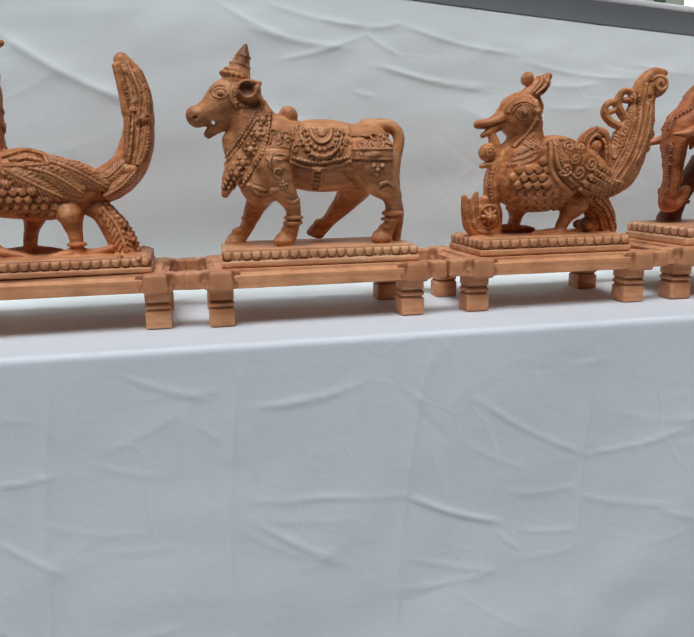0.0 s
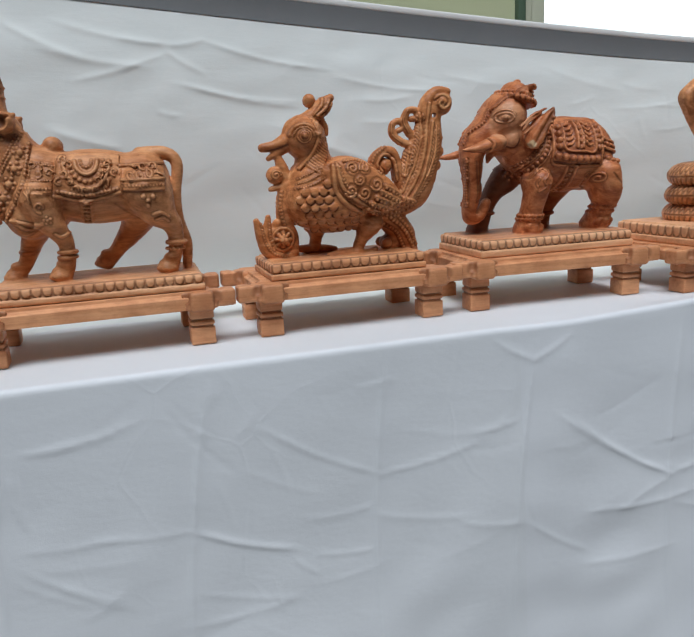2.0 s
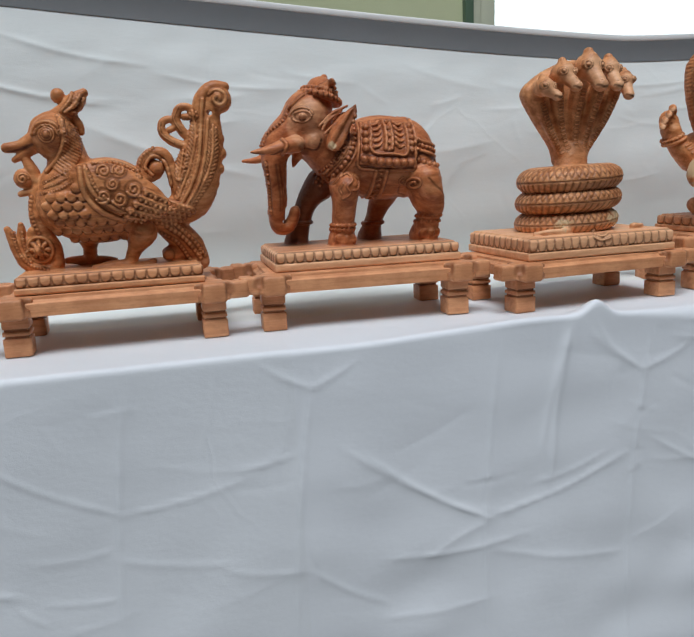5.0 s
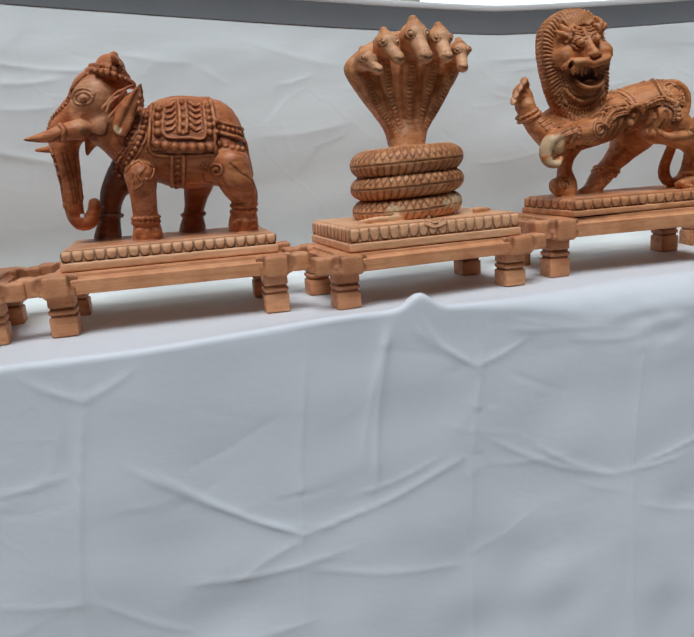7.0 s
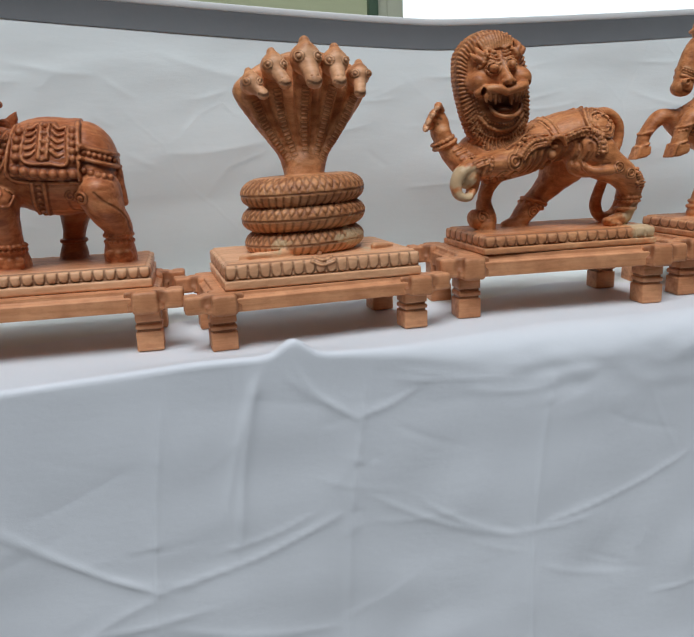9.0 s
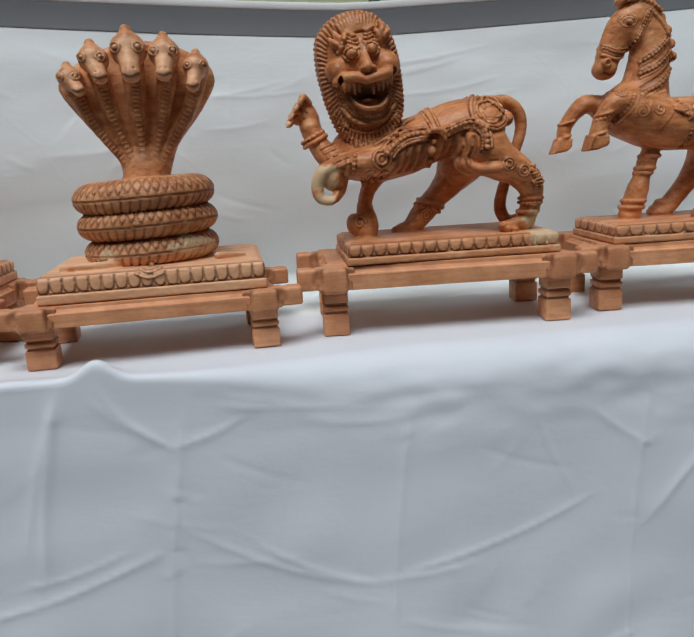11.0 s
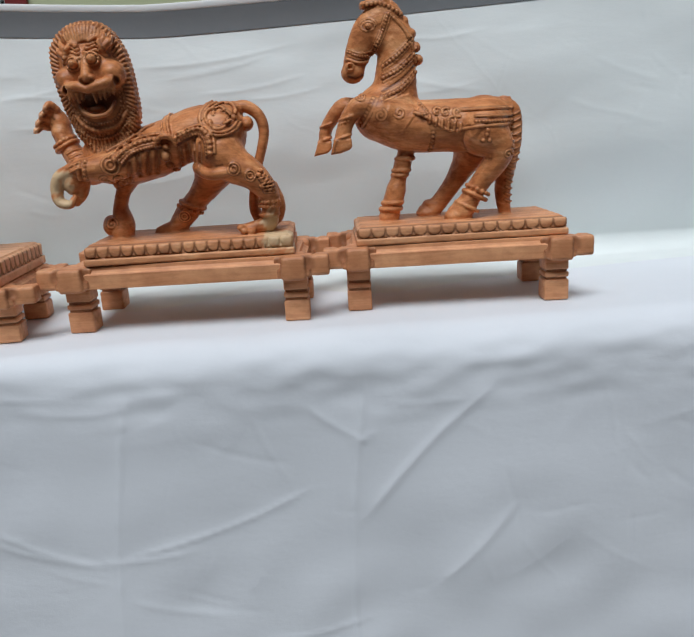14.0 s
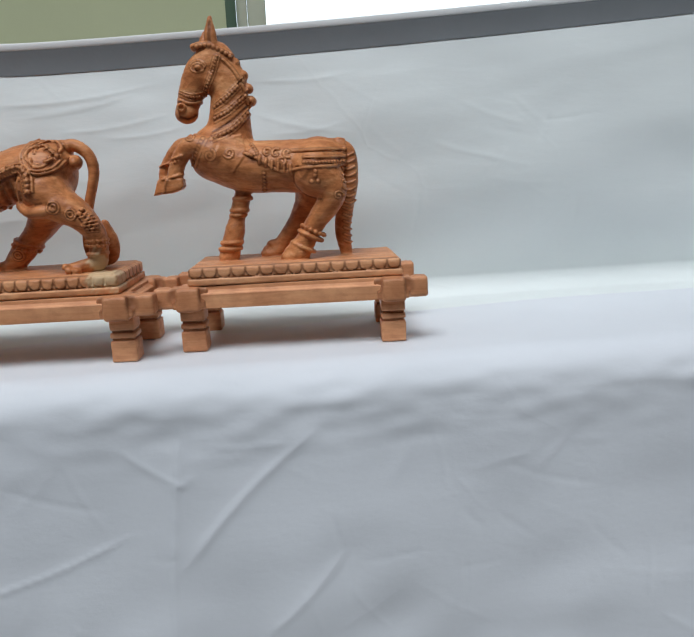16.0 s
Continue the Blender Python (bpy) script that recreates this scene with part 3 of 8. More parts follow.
        for axis in range(3):
            lo = [slice(None)] * 3
            hi = [slice(None)] * 3
            lo[axis], hi[axis] = slice(0, -1), slice(1, None)
            e = np.argwhere(ins[tuple(lo)] != ins[tuple(hi)])
            flip = ins[tuple(lo)][tuple(e.T)]
            u, v = (axis + 1) % 3, (axis + 2) % 3
            ok = (e[:, u] > 0) & (e[:, v] > 0) & (e[:, u] < self.n[u] - 1) & (e[:, v] < self.n[v] - 1)
            e, flip = e[ok], flip[ok]
            q = []
            for du, dv in ((-1, -1), (0, -1), (0, 0), (-1, 0)):
                c = e.copy()
                c[:, u] += du
                c[:, v] += dv
                q.append(index[tuple(c.T)])
            q = np.stack(q, -1)
            q[~flip] = q[~flip][:, ::-1]
            quads.append(q)
        quads = np.concatenate(quads)
        quads = quads[(quads >= 0).all(1)]
        quads = quads[(verts[quads][:, :, 2] > 0.45).any(1)]
        me = bpy.data.meshes.new(name)
        me.vertices.add(len(verts))
        me.vertices.foreach_set("co", (verts * 0.001).ravel())
        me.loops.add(len(quads) * 4)
        me.loops.foreach_set("vertex_index", quads.ravel().astype(np.int32))
        me.polygons.add(len(quads))
        me.polygons.foreach_set("loop_start", np.arange(0, len(quads) * 4, 4, dtype=np.int32))
        me.polygons.foreach_set("use_smooth", np.ones(len(quads), bool))
        me.update()
        me.validate()
        stain_shade = np.zeros(len(verts))
        crest_light = np.zeros(len(verts))
        for q, r, amount in self.darks:
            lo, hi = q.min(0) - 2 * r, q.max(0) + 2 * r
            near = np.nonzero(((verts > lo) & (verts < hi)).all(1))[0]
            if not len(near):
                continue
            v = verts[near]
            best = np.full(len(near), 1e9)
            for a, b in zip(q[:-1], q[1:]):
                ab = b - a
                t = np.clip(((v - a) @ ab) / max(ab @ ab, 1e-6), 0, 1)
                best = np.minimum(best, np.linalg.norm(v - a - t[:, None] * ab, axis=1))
            stain_shade[near] = np.maximum(stain_shade[near], amount * np.clip((2 * r - best) / r, 0, 1))
        # dark cut round every raised ornament: stain and soft shade, both in the colour
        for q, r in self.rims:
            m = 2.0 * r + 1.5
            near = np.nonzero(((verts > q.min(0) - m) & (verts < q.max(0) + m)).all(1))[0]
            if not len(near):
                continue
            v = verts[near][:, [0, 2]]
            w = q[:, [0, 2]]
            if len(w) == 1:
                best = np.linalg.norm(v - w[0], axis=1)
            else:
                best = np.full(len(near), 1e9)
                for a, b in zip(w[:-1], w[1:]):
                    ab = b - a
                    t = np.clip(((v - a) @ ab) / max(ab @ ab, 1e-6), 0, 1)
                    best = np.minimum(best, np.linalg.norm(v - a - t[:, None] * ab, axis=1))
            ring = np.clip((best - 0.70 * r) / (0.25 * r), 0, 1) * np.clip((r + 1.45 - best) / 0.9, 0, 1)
            # crests get a painted highlight
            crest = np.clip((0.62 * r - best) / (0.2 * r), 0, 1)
            crest_light[near] = np.maximum(crest_light[near], 0.2 * crest)
            stain_shade[near] = np.maximum(stain_shade[near] * (1 - crest), 0.46 * ring)
        bare = np.zeros(len(verts))
        for c, r in self.bares:
            ragged = 0.16 * r * (np.sin(verts[:, 0] * 0.21 + c[0]) + np.sin(verts[:, 2] * 0.33 + verts[:, 1] * 0.17) + 0.6 * np.sin(verts[:, 0] * 0.7 - verts[:, 2] * 0.5))
            bare = np.maximum(bare, np.clip((r + ragged - np.linalg.norm(verts - c, axis=1)) / (0.35 * r), 0, 1))
        fresh = np.zeros(len(verts))
        for c, r, amount in self.pale:
            fresh = np.maximum(fresh, amount * np.clip((1.0 - (((verts - c) / r) ** 2).sum(1)) * 4, 0, 1))
        for key, value in (("stain_shade", stain_shade), ("bare", bare), ("crest_light", crest_light), ("fresh", fresh)):
            at = me.attributes.new(key, 'FLOAT', 'POINT')
            at.data.foreach_set("value", value.astype(np.float32))
        return me


def statue(name, carver, place, label, material=None):
    me = carver.skin(name)
    me.materials.append(material or CARVED)
    place, (sx, sy, sz), (back, skew, ahead, lean) = place
    co = np.zeros(len(me.vertices) * 3)
    me.vertices.foreach_get("co", co)
    co = co.reshape(-1, 3)
    co *= (sx, sy, sz)
    co[:, 1] *= np.where(co[:, 1] > 0, back, 1.0)
    co[:, 1] += (skew * co[:, 0] + ahead + lean * np.maximum(co[:, 2] - 0.06, 0)) * np.clip((co[:, 2] - 0.04) / 0.06, 0, 1)     # the body stands a little askew on its base
    me.vertices.foreach_set("co", co.ravel())
    me.update()
    ob = new(name, me)
    ob.matrix_world = place
    return tagged(ob, label, "statue", "carved animal statues in a row")


# ---- the setting ----
TOP = 0.80          # height of the table's top
EDGE = -0.157       # its front edge
BACK = 0.28        # foot of the backdrop


def loose_folds(seed, count, u0, u1, v0, v1, wide, high):
    """Small stray creases over a stretch of cloth, mostly lying flat or slanting."""
    rng = random.Random(seed)
    rows = []
    for i in range(count):
        u, v, a = rng.uniform(u0, u1), rng.uniform(v0, v1), rng.gauss(0.0, 0.45) + rng.choice((0.35, -0.35, 0.0))
        if rng.random() < 0.15:
            a += 1.4
        ln = rng.uniform(0.03, 0.13)
        rows.append((u, v, u + ln * math.cos(a), v + ln * math.sin(a), wide * rng.uniform(0.7, 1.5), high * rng.uniform(0.3, 1.0) * rng.choice((1, 1, -1))))
    return rows


def creased(u, v, folds):
    """Height of crisp creases: rows of u0, v0, u1, v1, width, height; they fade at both ends."""
    out = np.zeros(np.broadcast(u, v).shape)
    for u0, v0, u1, v1, wide, high in folds:
        du, dv = u1 - u0, v1 - v0
        ll = du * du + dv * dv
        t = ((u - u0) * du + (v - v0) * dv) / ll
        bend = 0.035 * math.sqrt(ll) * np.sin(math.pi * np.clip(t, 0, 1))
        s = np.abs(((u - u0) * dv - (v - v0) * du) / math.sqrt(ll) - bend)
        fade = np.clip((t + 0.1) / 0.25, 0, 1) * np.clip((1.1 - t) / 0.25, 0, 1)
        out = out + high * fade * (0.8 * np.exp(-s / (0.45 * wide)) + 0.2 * np.exp(-(s / (2.2 * wide)) ** 2))
    return out


HANG_A = [
    (-1, 0.7728, -0.8945, 0.7333, 0.003, 0.00175),
    (-0.8289, 0.7173, -0.7223, 0.7282, 0.003, 0.0015),
    (-0.8535, 0.6944, -0.8413, 0.6265, 0.0025, 0.002),
    (-1.146, 0.6462, -1.08, 0.653, 0.0025, 0.002),
    (-1.154, 0.5781, -1.079, 0.5258, 0.0035, 0.002),
    (-1.166, 0.4713, -1.113, 0.4298, 0.004, 0.002),
    (-0.8513, 0.5966, -0.7218, 0.5915, 0.004, 0.00125),
    (-0.8185, 0.5484, -0.7235, 0.4902, 0.005, 0.0015),
    (-1.064, 0.4284, -0.9402, 0.4383, 0.004, 0.0015),
]
HANG_B = [
    (-0.8312, 0.7184, -0.6939, 0.7409, 0.0035, 0.00175),
    (-0.8447, 0.6913, -0.8358, 0.623, 0.0025, 0.00175),
    (-0.7747, 0.5957, -0.6421, 0.5827, 0.003, 0.0015),
    (-0.6423, 0.5794, -0.5151, 0.527, 0.0025, 0.0025),
    (-0.6133, 0.7347, -0.5902, 0.7685, 0.0025, 0.0015),
    (-0.6612, 0.4474, -0.515, 0.4535, 0.0035, 0.0015),
    (-0.8484, 0.5696, -0.7321, 0.5029, 0.006, 0.0015),
]
HANG_C = [
    (-0.535, 0.7015, -0.3768, 0.6123, 0.0025, 0.00225),
    (-0.3768, 0.6123, -0.2197, 0.6359, 0.003, 0.002),
    (-0.6275, 0.574, -0.5052, 0.5259, 0.0025, 0.0025),
    (-0.486, 0.565, -0.3884, 0.567, 0.003, 0.0015),
    (-0.474, 0.5096, -0.3912, 0.5018, 0.002, 0.002),
    (-0.6361, 0.4893, -0.51, 0.4556, 0.004, 0.0015),
    (-0.3896, 0.5536, -0.235, 0.5223, 0.0045, 0.0015),
    (-0.5834, 0.7851, -0.6089, 0.753, 0.003, 0.0015),
    (-0.5098, 0.5107, -0.4768, 0.4826, 0.002, 0.002),
]
HANG_D = [
    (-0.07794, 0.6516, 0.1319, 0.5215, 0.0045, 0.0025),
    (-0.2299, 0.6488, -0.1546, 0.6578, 0.0045, 0.002),
    (-0.02656, 0.4863, 0.1798, 0.4883, 0.006, 0.0025),
    (-0.1369, 0.4897, -0.03393, 0.4218, 0.0045, 0.002),
    (-0.1932, 0.7873, -0.1242, 0.7463, 0.0045, 0.0025),
    (-0.1217, 0.7459, -0.05607, 0.7804, 0.0045, 0.0025),
    (-0.252, 0.5132, -0.1523, 0.4937, 0.004, 0.00175),
    (-0.04242, 0.3985, 0.1283, 0.4004, 0.006, 0.002),
]
HANG_E = [
    (0.2728, 0.7951, 0.2317, 0.5658, 0.011, 0.0045),
    (-0.04599, 0.6354, 0.1222, 0.5249, 0.0055, 0.003),
    (0.1259, 0.5241, 0.3657, 0.5867, 0.0055, 0.003),
    (-0.02319, 0.796, 0.1403, 0.7871, 0.0035, 0.0015),
    (0.2992, 0.7747, 0.3715, 0.7301, 0.007, 0.002),
    (0.1241, 0.5168, 0.03418, 0.479, 0.007, 0.002),
    (0.131, 0.4732, 0.3591, 0.4255, 0.007, 0.002),
]
HANG_F = [
    (0.3067, 0.7851, 0.3901, 0.7144, 0.004, 0.0025),
    (0.3937, 0.7151, 0.4761, 0.7446, 0.004, 0.0025),
    (0.1985, 0.5627, 0.3245, 0.5914, 0.005, 0.002),
    (0.4817, 0.5806, 0.6106, 0.5112, 0.005, 0.002),
    (0.2753, 0.799, 0.2158, 0.6073, 0.008, 0.003),
    (0.4468, 0.7589, 0.6241, 0.7506, 0.0045, 0.002),
]
HANG_G = [
    (0.4085, 0.6038, 0.582, 0.5186, 0.005, 0.002),
    (0.5937, 0.5173, 0.7435, 0.5205, 0.004, 0.002),
    (0.4207, 0.7833, 0.6788, 0.7355, 0.005, 0.002),
    (0.5553, 0.731, 0.6781, 0.7235, 0.004, 0.0015),
]
HANG_H = [
    (0.6685, 0.5218, 0.9026, 0.5926, 0.0035, 0.0025),
    (0.6862, 0.7903, 0.7835, 0.7897, 0.0025, 0.0015),
    (0.6579, 0.4562, 0.7703, 0.4227, 0.0045, 0.0015),
    (0.8345, 0.3789, 0.9754, 0.397, 0.0035, 0.002),
    (0.8169, 0.4539, 0.8319, 0.4808, 0.004, 0.0015),
    (0.9119, 0.7061, 0.9846, 0.6554, 0.005, 0.002),
]
HANG_I = [
    (1.149, 0.7125, 0.9822, 0.5522, 0.01, 0.004),
    (0.9996, 0.7493, 1.065, 0.7628, 0.003, 0.002),
    (1.076, 0.7987, 1.197, 0.7655, 0.003, 0.002),
    (0.9625, 0.6533, 0.9976, 0.6683, 0.004, 0.0015),
    (1.072, 0.4367, 1.181, 0.5449, 0.011, 0.003),
    (1.018, 0.706, 1.114, 0.7034, 0.006, 0.0015),
]
OLD_FOLDS = [
    (-0.8535, 0.79, -0.8614, 0.2, 0.003, 0.0025),
    (-1.075, 0.79, -1.086, 0.2, 0.003, 0.0025),
    (-0.604, 0.79, -0.6578, 0.2, 0.003, 0.0025),
    (-0.1137, 0.79, -0.1627, 0.2, 0.003, 0.0025),
    (0.1543, 0.79, 0.1299, 0.2, 0.003, 0.0025),
    (0.4129, 0.79, 0.3673, 0.2, 0.003, 0.0025),
    (0.6863, 0.79, 0.6413, 0.2, 0.003, 0.0025),
    (0.9948, 0.79, 0.9643, 0.2, 0.003, 0.0025),
    (-0.3583, 0.79, -0.3759, 0.2, 0.003, 0.0025),
]
HANGING = HANG_A + HANG_B + HANG_C + HANG_D + HANG_E + HANG_F + HANG_G + HANG_H + HANG_I + OLD_FOLDS
DRAPE_A = [
    (-0.8471, 1.301, -0.7353, 1.245, 0.005, 0.002),
    (-1.16, 1.093, -1.147, 1.112, 0.0025, 0.0015),
    (-1.199, 1.237, -0.9988, 1.13, 0.02, 0.005),
    (-0.7965, 1.26, -0.6246, 1.227, 0.011, 0.0025),
]
DRAPE_B = [
    (-0.764, 1.303, -0.5905, 1.266, 0.0035, 0.002),
    (-0.5907, 1.263, -0.5216, 1.273, 0.0035, 0.002),
    (-0.5216, 1.273, -0.3004, 1.222, 0.003, 0.0025),
    (-0.7434, 1.205, -0.5925, 1.249, 0.0045, 0.002),
    (-0.5534, 1.194, -0.3563, 1.155, 0.0025, 0.00225),
    (-0.6117, 1.151, -0.5746, 1.142, 0.002, 0.002),
    (-0.5881, 1.255, -0.5241, 1.215, 0.0025, 0.002),
    (-0.7901, 1.125, -0.6792, 1.091, 0.015, 0.003),
]
DRAPE_C = [
    (-0.5711, 1.197, -0.3418, 1.163, 0.0025, 0.002),
    (-0.6611, 1.276, -0.591, 1.268, 0.003, 0.0015),
    (-0.2718, 1.206, -0.04671, 1.18, 0.0045, 0.002),
    (-0.3952, 1.117, -0.1292, 1.029, 0.02, 0.003),
]
DRAPE_D = [
    (-0.2261, 1.164, -0.1343, 1.169, 0.007, 0.002),
    (-0.2326, 1.124, -0.1479, 1.124, 0.006, 0.0015),
    (0.1849, 1.226, 0.3605, 1.177, 0.015, 0.002),
    (0.1847, 1.06, 0.3534, 1.075, 0.015, 0.002),
]
DRAPE_E = [
    (0.2322, 1.147, 0.2948, 1.163, 0.0025, 0.002),
    (0.1219, 1.062, 0.1647, 1.04, 0.0035, 0.0015),
    (-0.0193, 1.204, 0.08661, 1.19, 0.01, 0.0015),
]
DRAPE_F = [
    (0.346, 1.137, 0.5667, 1.161, 0.004, 0.002),
    (0.4376, 1.089, 0.5379, 1.098, 0.003, 0.00175),
    (0.6985, 1.167, 0.825, 1.18, 0.003, 0.002),
    (0.3747, 1.189, 0.4772, 1.175, 0.009, 0.0015),
]
DRAPE_G = [
    (0.6967, 1.159, 0.8773, 1.189, 0.003, 0.002),
    (0.8394, 1.12, 0.9659, 1.131, 0.003, 0.002),
    (0.4434, 1.144, 0.5992, 1.145, 0.004, 0.002),
]
DRAPE_H = [
    (0.6659, 1.182, 0.9218, 1.209, 0.004, 0.00225),
    (0.7699, 1.132, 0.9327, 1.153, 0.003, 0.002),
    (1.121, 1.208, 1.263, 1.216, 0.003, 0.0025),
    (0.6564, 1.117, 0.7545, 1.099, 0.0045, 0.0015),
    (1.101, 1.15, 1.258, 1.113, 0.007, 0.002),
]
DRAPED = DRAPE_A + DRAPE_B + DRAPE_C + DRAPE_D + DRAPE_E + DRAPE_F + DRAPE_G + DRAPE_H


def hem(x):
    """Height of the backdrop sheet's upper hem, which sags in the middle."""
    d = x - 0.68
    left, right = 0.0695 * np.clip(-d, 0, 2.2) ** 1.25, 0.04 * (np.sqrt(np.clip(d, 0, 2.2) ** 2 + 0.0036) - 0.06) + 0.015 * np.clip(d, 0, 2.2) ** 2
    return 1.2345 + left + right


# the backdrop: a hanging sheet whose foot curves out on to the table, with a grey border and a pale piping along its top
def foot(x):
    """How far the backdrop's lower hem runs out over the table; it winds between the stands."""
    k = np.interp(x, (-1.4, -1.15, -1.0, -0.75, -0.5, -0.27, -0.13, 0.11, 0.25, 0.43, 0.56, 0.63, 0.75, 0.88, 1.03, 1.21, 1.6),
                  (0.10, 0.03, 0.11, 0.19, 0.09, 0.085, 0.005, 0.075, 0.13, 0.18, 0.10, 0.02, 0.09, 0.19, 0.03, 0.12, 0.19))
    return k


FINE = np.concatenate([np.linspace(-2.3, -1.4, 60)[:-1], np.linspace(-1.4, 1.7, 760)[:-1], np.linspace(1.7, 2.9, 80)])
gx, gs = np.meshgrid(FINE, np.concatenate([np.linspace(0, 1, 12)[:-1], np.linspace(1, 2, 14)[:-1], np.linspace(2, 3, 150)]))
fy = foot(gx)
for i in range(6):
    fy = (np.roll(fy, 6, 1) + fy + np.roll(fy, -6, 1)) / 3
bend = 0.035                                           # radius of the sweep from table to upright
lie, turn, gv = np.clip(gs, 0, 1), np.clip(gs - 1, 0, 1) * math.pi / 2, np.clip(gs - 2, 0, 1)
rise = TOP + 0.0035 + bend
gy = np.where(gs < 1, fy + (BACK - bend - fy) * lie, BACK - bend + bend * np.sin(turn)) + 0.02 * gv - 0.034 * np.sin(math.pi * gv ** 0.9)
gz = np.where(gs < 2, TOP + 0.0035 + bend * (1 - np.cos(turn)), rise + (hem(gx) - rise) * gv)
folds = np.interp(gx, (-0.3, 0.1), (1.4, 0.75)) * creased(gx, gz, DRAPED) + creased(gx, gz, loose_folds(5, 90, -1.4, 1.7, 0.92, 1.22, 0.0035, 0.0012))
folds[1:-1, 1:-1] = (folds[1:-1, 1:-1] * 2 + folds[:-2, 1:-1] + folds[2:, 1:-1] + folds[1:-1, :-2] + folds[1:-1, 2:]) / 6
level = np.clip((1 - gv) * 8, 0, 1)                     # the sheet lies flat along the border
gy = gy + level * (0.004 * waves(gx, gz * 2.5, 3, 8, 0.6) * np.clip(gv * 3, 0, 1) + 0.0010 * waves(gx, gz * 2, 4, 10, 0.16) * gv - folds * np.clip(gv * 4, 0, 1))
gz = gz - np.where(gs < 1, 0.0050 * (1 - np.clip(lie * 3, 0, 1)), 0)
backdrop = tagged(new("backdrop", sheet("backdrop", gx, gy, gz, BACKING)),
                  "pale grey-white creased sheet hung behind the statues", "backdrop", kind="structure")
bx, bv = np.meshgrid(np.linspace(-2.3, 2.9, 600), np.linspace(0, 1, 10))
border = new("border", sheet("border", bx, BACK + 0.0178 + 0.001 * np.sin(bv * math.pi), hem(bx) - 0.003 + 0.041 * bv, GREY))
border.parent = backdrop
tagged(border, "slate-grey border strip")
a = bv * math.pi
piping = new("piping", sheet("piping", bx, BACK + 0.019 - 0.002 * np.sin(a), hem(bx) + 0.0375 + 0.0065 * (1 - np.cos(a)), RIM))
piping.parent = backdrop
tagged(piping, "pale top edging")

# the table's cover: flat top, a soft edge and a hanging front
gx, gs = np.meshgrid(FINE, np.concatenate([np.linspace(0, 0.40, 20)[:-1], np.linspace(0.40, 0.96, 140)[:-1], np.linspace(0.96, 1.26, 20)]))
flat = BACK + 0.03 - EDGE
round_over = np.clip((gx - 0.36) / 0.35, 0, 1)        # the cotton falls over the edge in a wide curve
r = 0.008 + 0.046 * round_over ** 2 * (3 - 2 * round_over)
a = np.clip((gs - flat + r) / r, 0, math.pi / 2)
gy = np.where(gs < flat - r, BACK + 0.03 - gs, EDGE + r - r * np.sin(a))
drop = np.maximum(gs - (flat - r + r * math.pi / 2), 0)
gz = TOP - r + r * np.cos(a) - drop
soft = np.clip((gx + 0.18) / 0.12, 0, 1)            # the cotton cover begins beside the elephant's stand
hang = np.clip(drop / 0.35, 0, 1)
d = 0.80 * creased(gx, gz, HANGING + loose_folds(8, 150, -1.4, 1.7, 0.40, 0.78, 0.0045, 0.0012)) * np.clip(drop / 0.03, 0, 1)
d = d + hang * ((0.004 + 0.003 * soft) * waves(gx, gz * 0.8, 11, 8, 0.6) + (0.0009 + 0.0005 * soft) * waves(gx, gz, 12, 12, 0.17))
d = d + soft * (0.0020 * waves(gx, gz, 13, 8, 0.30) + 0.0008 * waves(gx * 0.7, gz * 1.6, 17, 8, 0.24)) * np.clip(drop / 0.05, 0, 1)
d = d + soft * 0.0008 * np.clip((gs - 0.33) / 0.05, 0, 1) * waves(gx, gs, 14, 8, 0.22) * (drop <= 0)
tug = 0.020 * np.exp(-((gx - 0.315) / 0.022) ** 2) * np.exp(-((gs - flat + 0.006) / 0.03) ** 2)
gy = gy - d * np.sin(a) - 0.035 * np.clip(drop / 0.5, 0, 1.2)
gz = gz + np.where(drop <= 0, d, 0) * np.cos(a) + tug
uneven = round_over * (0.0020 * waves(gx, gs * 2.0, 31, 10, 0.22) + 0.0010 * waves(gx, gs * 2.0, 32, 12, 0.09)) * np.exp(-((gs - flat - 0.02) / 0.06) ** 2)
gy = gy - uneven * np.sin(a)
gz = gz + uneven * np.cos(a)
gz = gz + soft * 0.006 * waves(gx, 0 * gx, 15, 5, 0.5) * np.exp(-((gs - flat) / 0.03) ** 2)
cover = sheet("table_cover", gx, gy, gz, SHEET)
cover.materials.append(COTTON)
cover.polygons.foreach_set("material_index", np.tile((FINE[:-1] > -0.15).astype(np.int32), gx.shape[0] - 1))
tagged(new("table_cover", cover),
       "white creased sheets over a long display table", "table cover", kind="structure")

# the table under the cover
bm = bmesh.new()
block(bm, (-2.25, EDGE + 0.03, TOP - 0.045), (2.85, BACK + 0.02, TOP - 0.012), 0.004)
for x in (-2.1, -0.6, 0.9, 2.7):
    for y in (EDGE + 0.08, BACK - 0.04):
        block(bm, (x - 0.025, y - 0.025, 0.0), (x + 0.025, y + 0.025, TOP - 0.044), 0.003)
new("table", finish("table", bm, PLAIN, False))
tagged(bpy.data.objects["table"], "long wooden table under the white sheets", "table")

# floor, the wall behind, and unseen walls added to hold back low light
bm = bmesh.new()
bmesh.ops.create_grid(bm, x_segments=1, y_segments=1, size=40)
tagged(new("floor", finish("floor", bm, FLOOR, False)), "grey cement floor", "floor", kind="structure")


def wall(name, lo, hi, label, material):
    bm = bmesh.new()
    block(bm, lo, hi, 0)
    return tagged(new(name, finish(name, bm, material, False)), label, "wall", kind="structure")


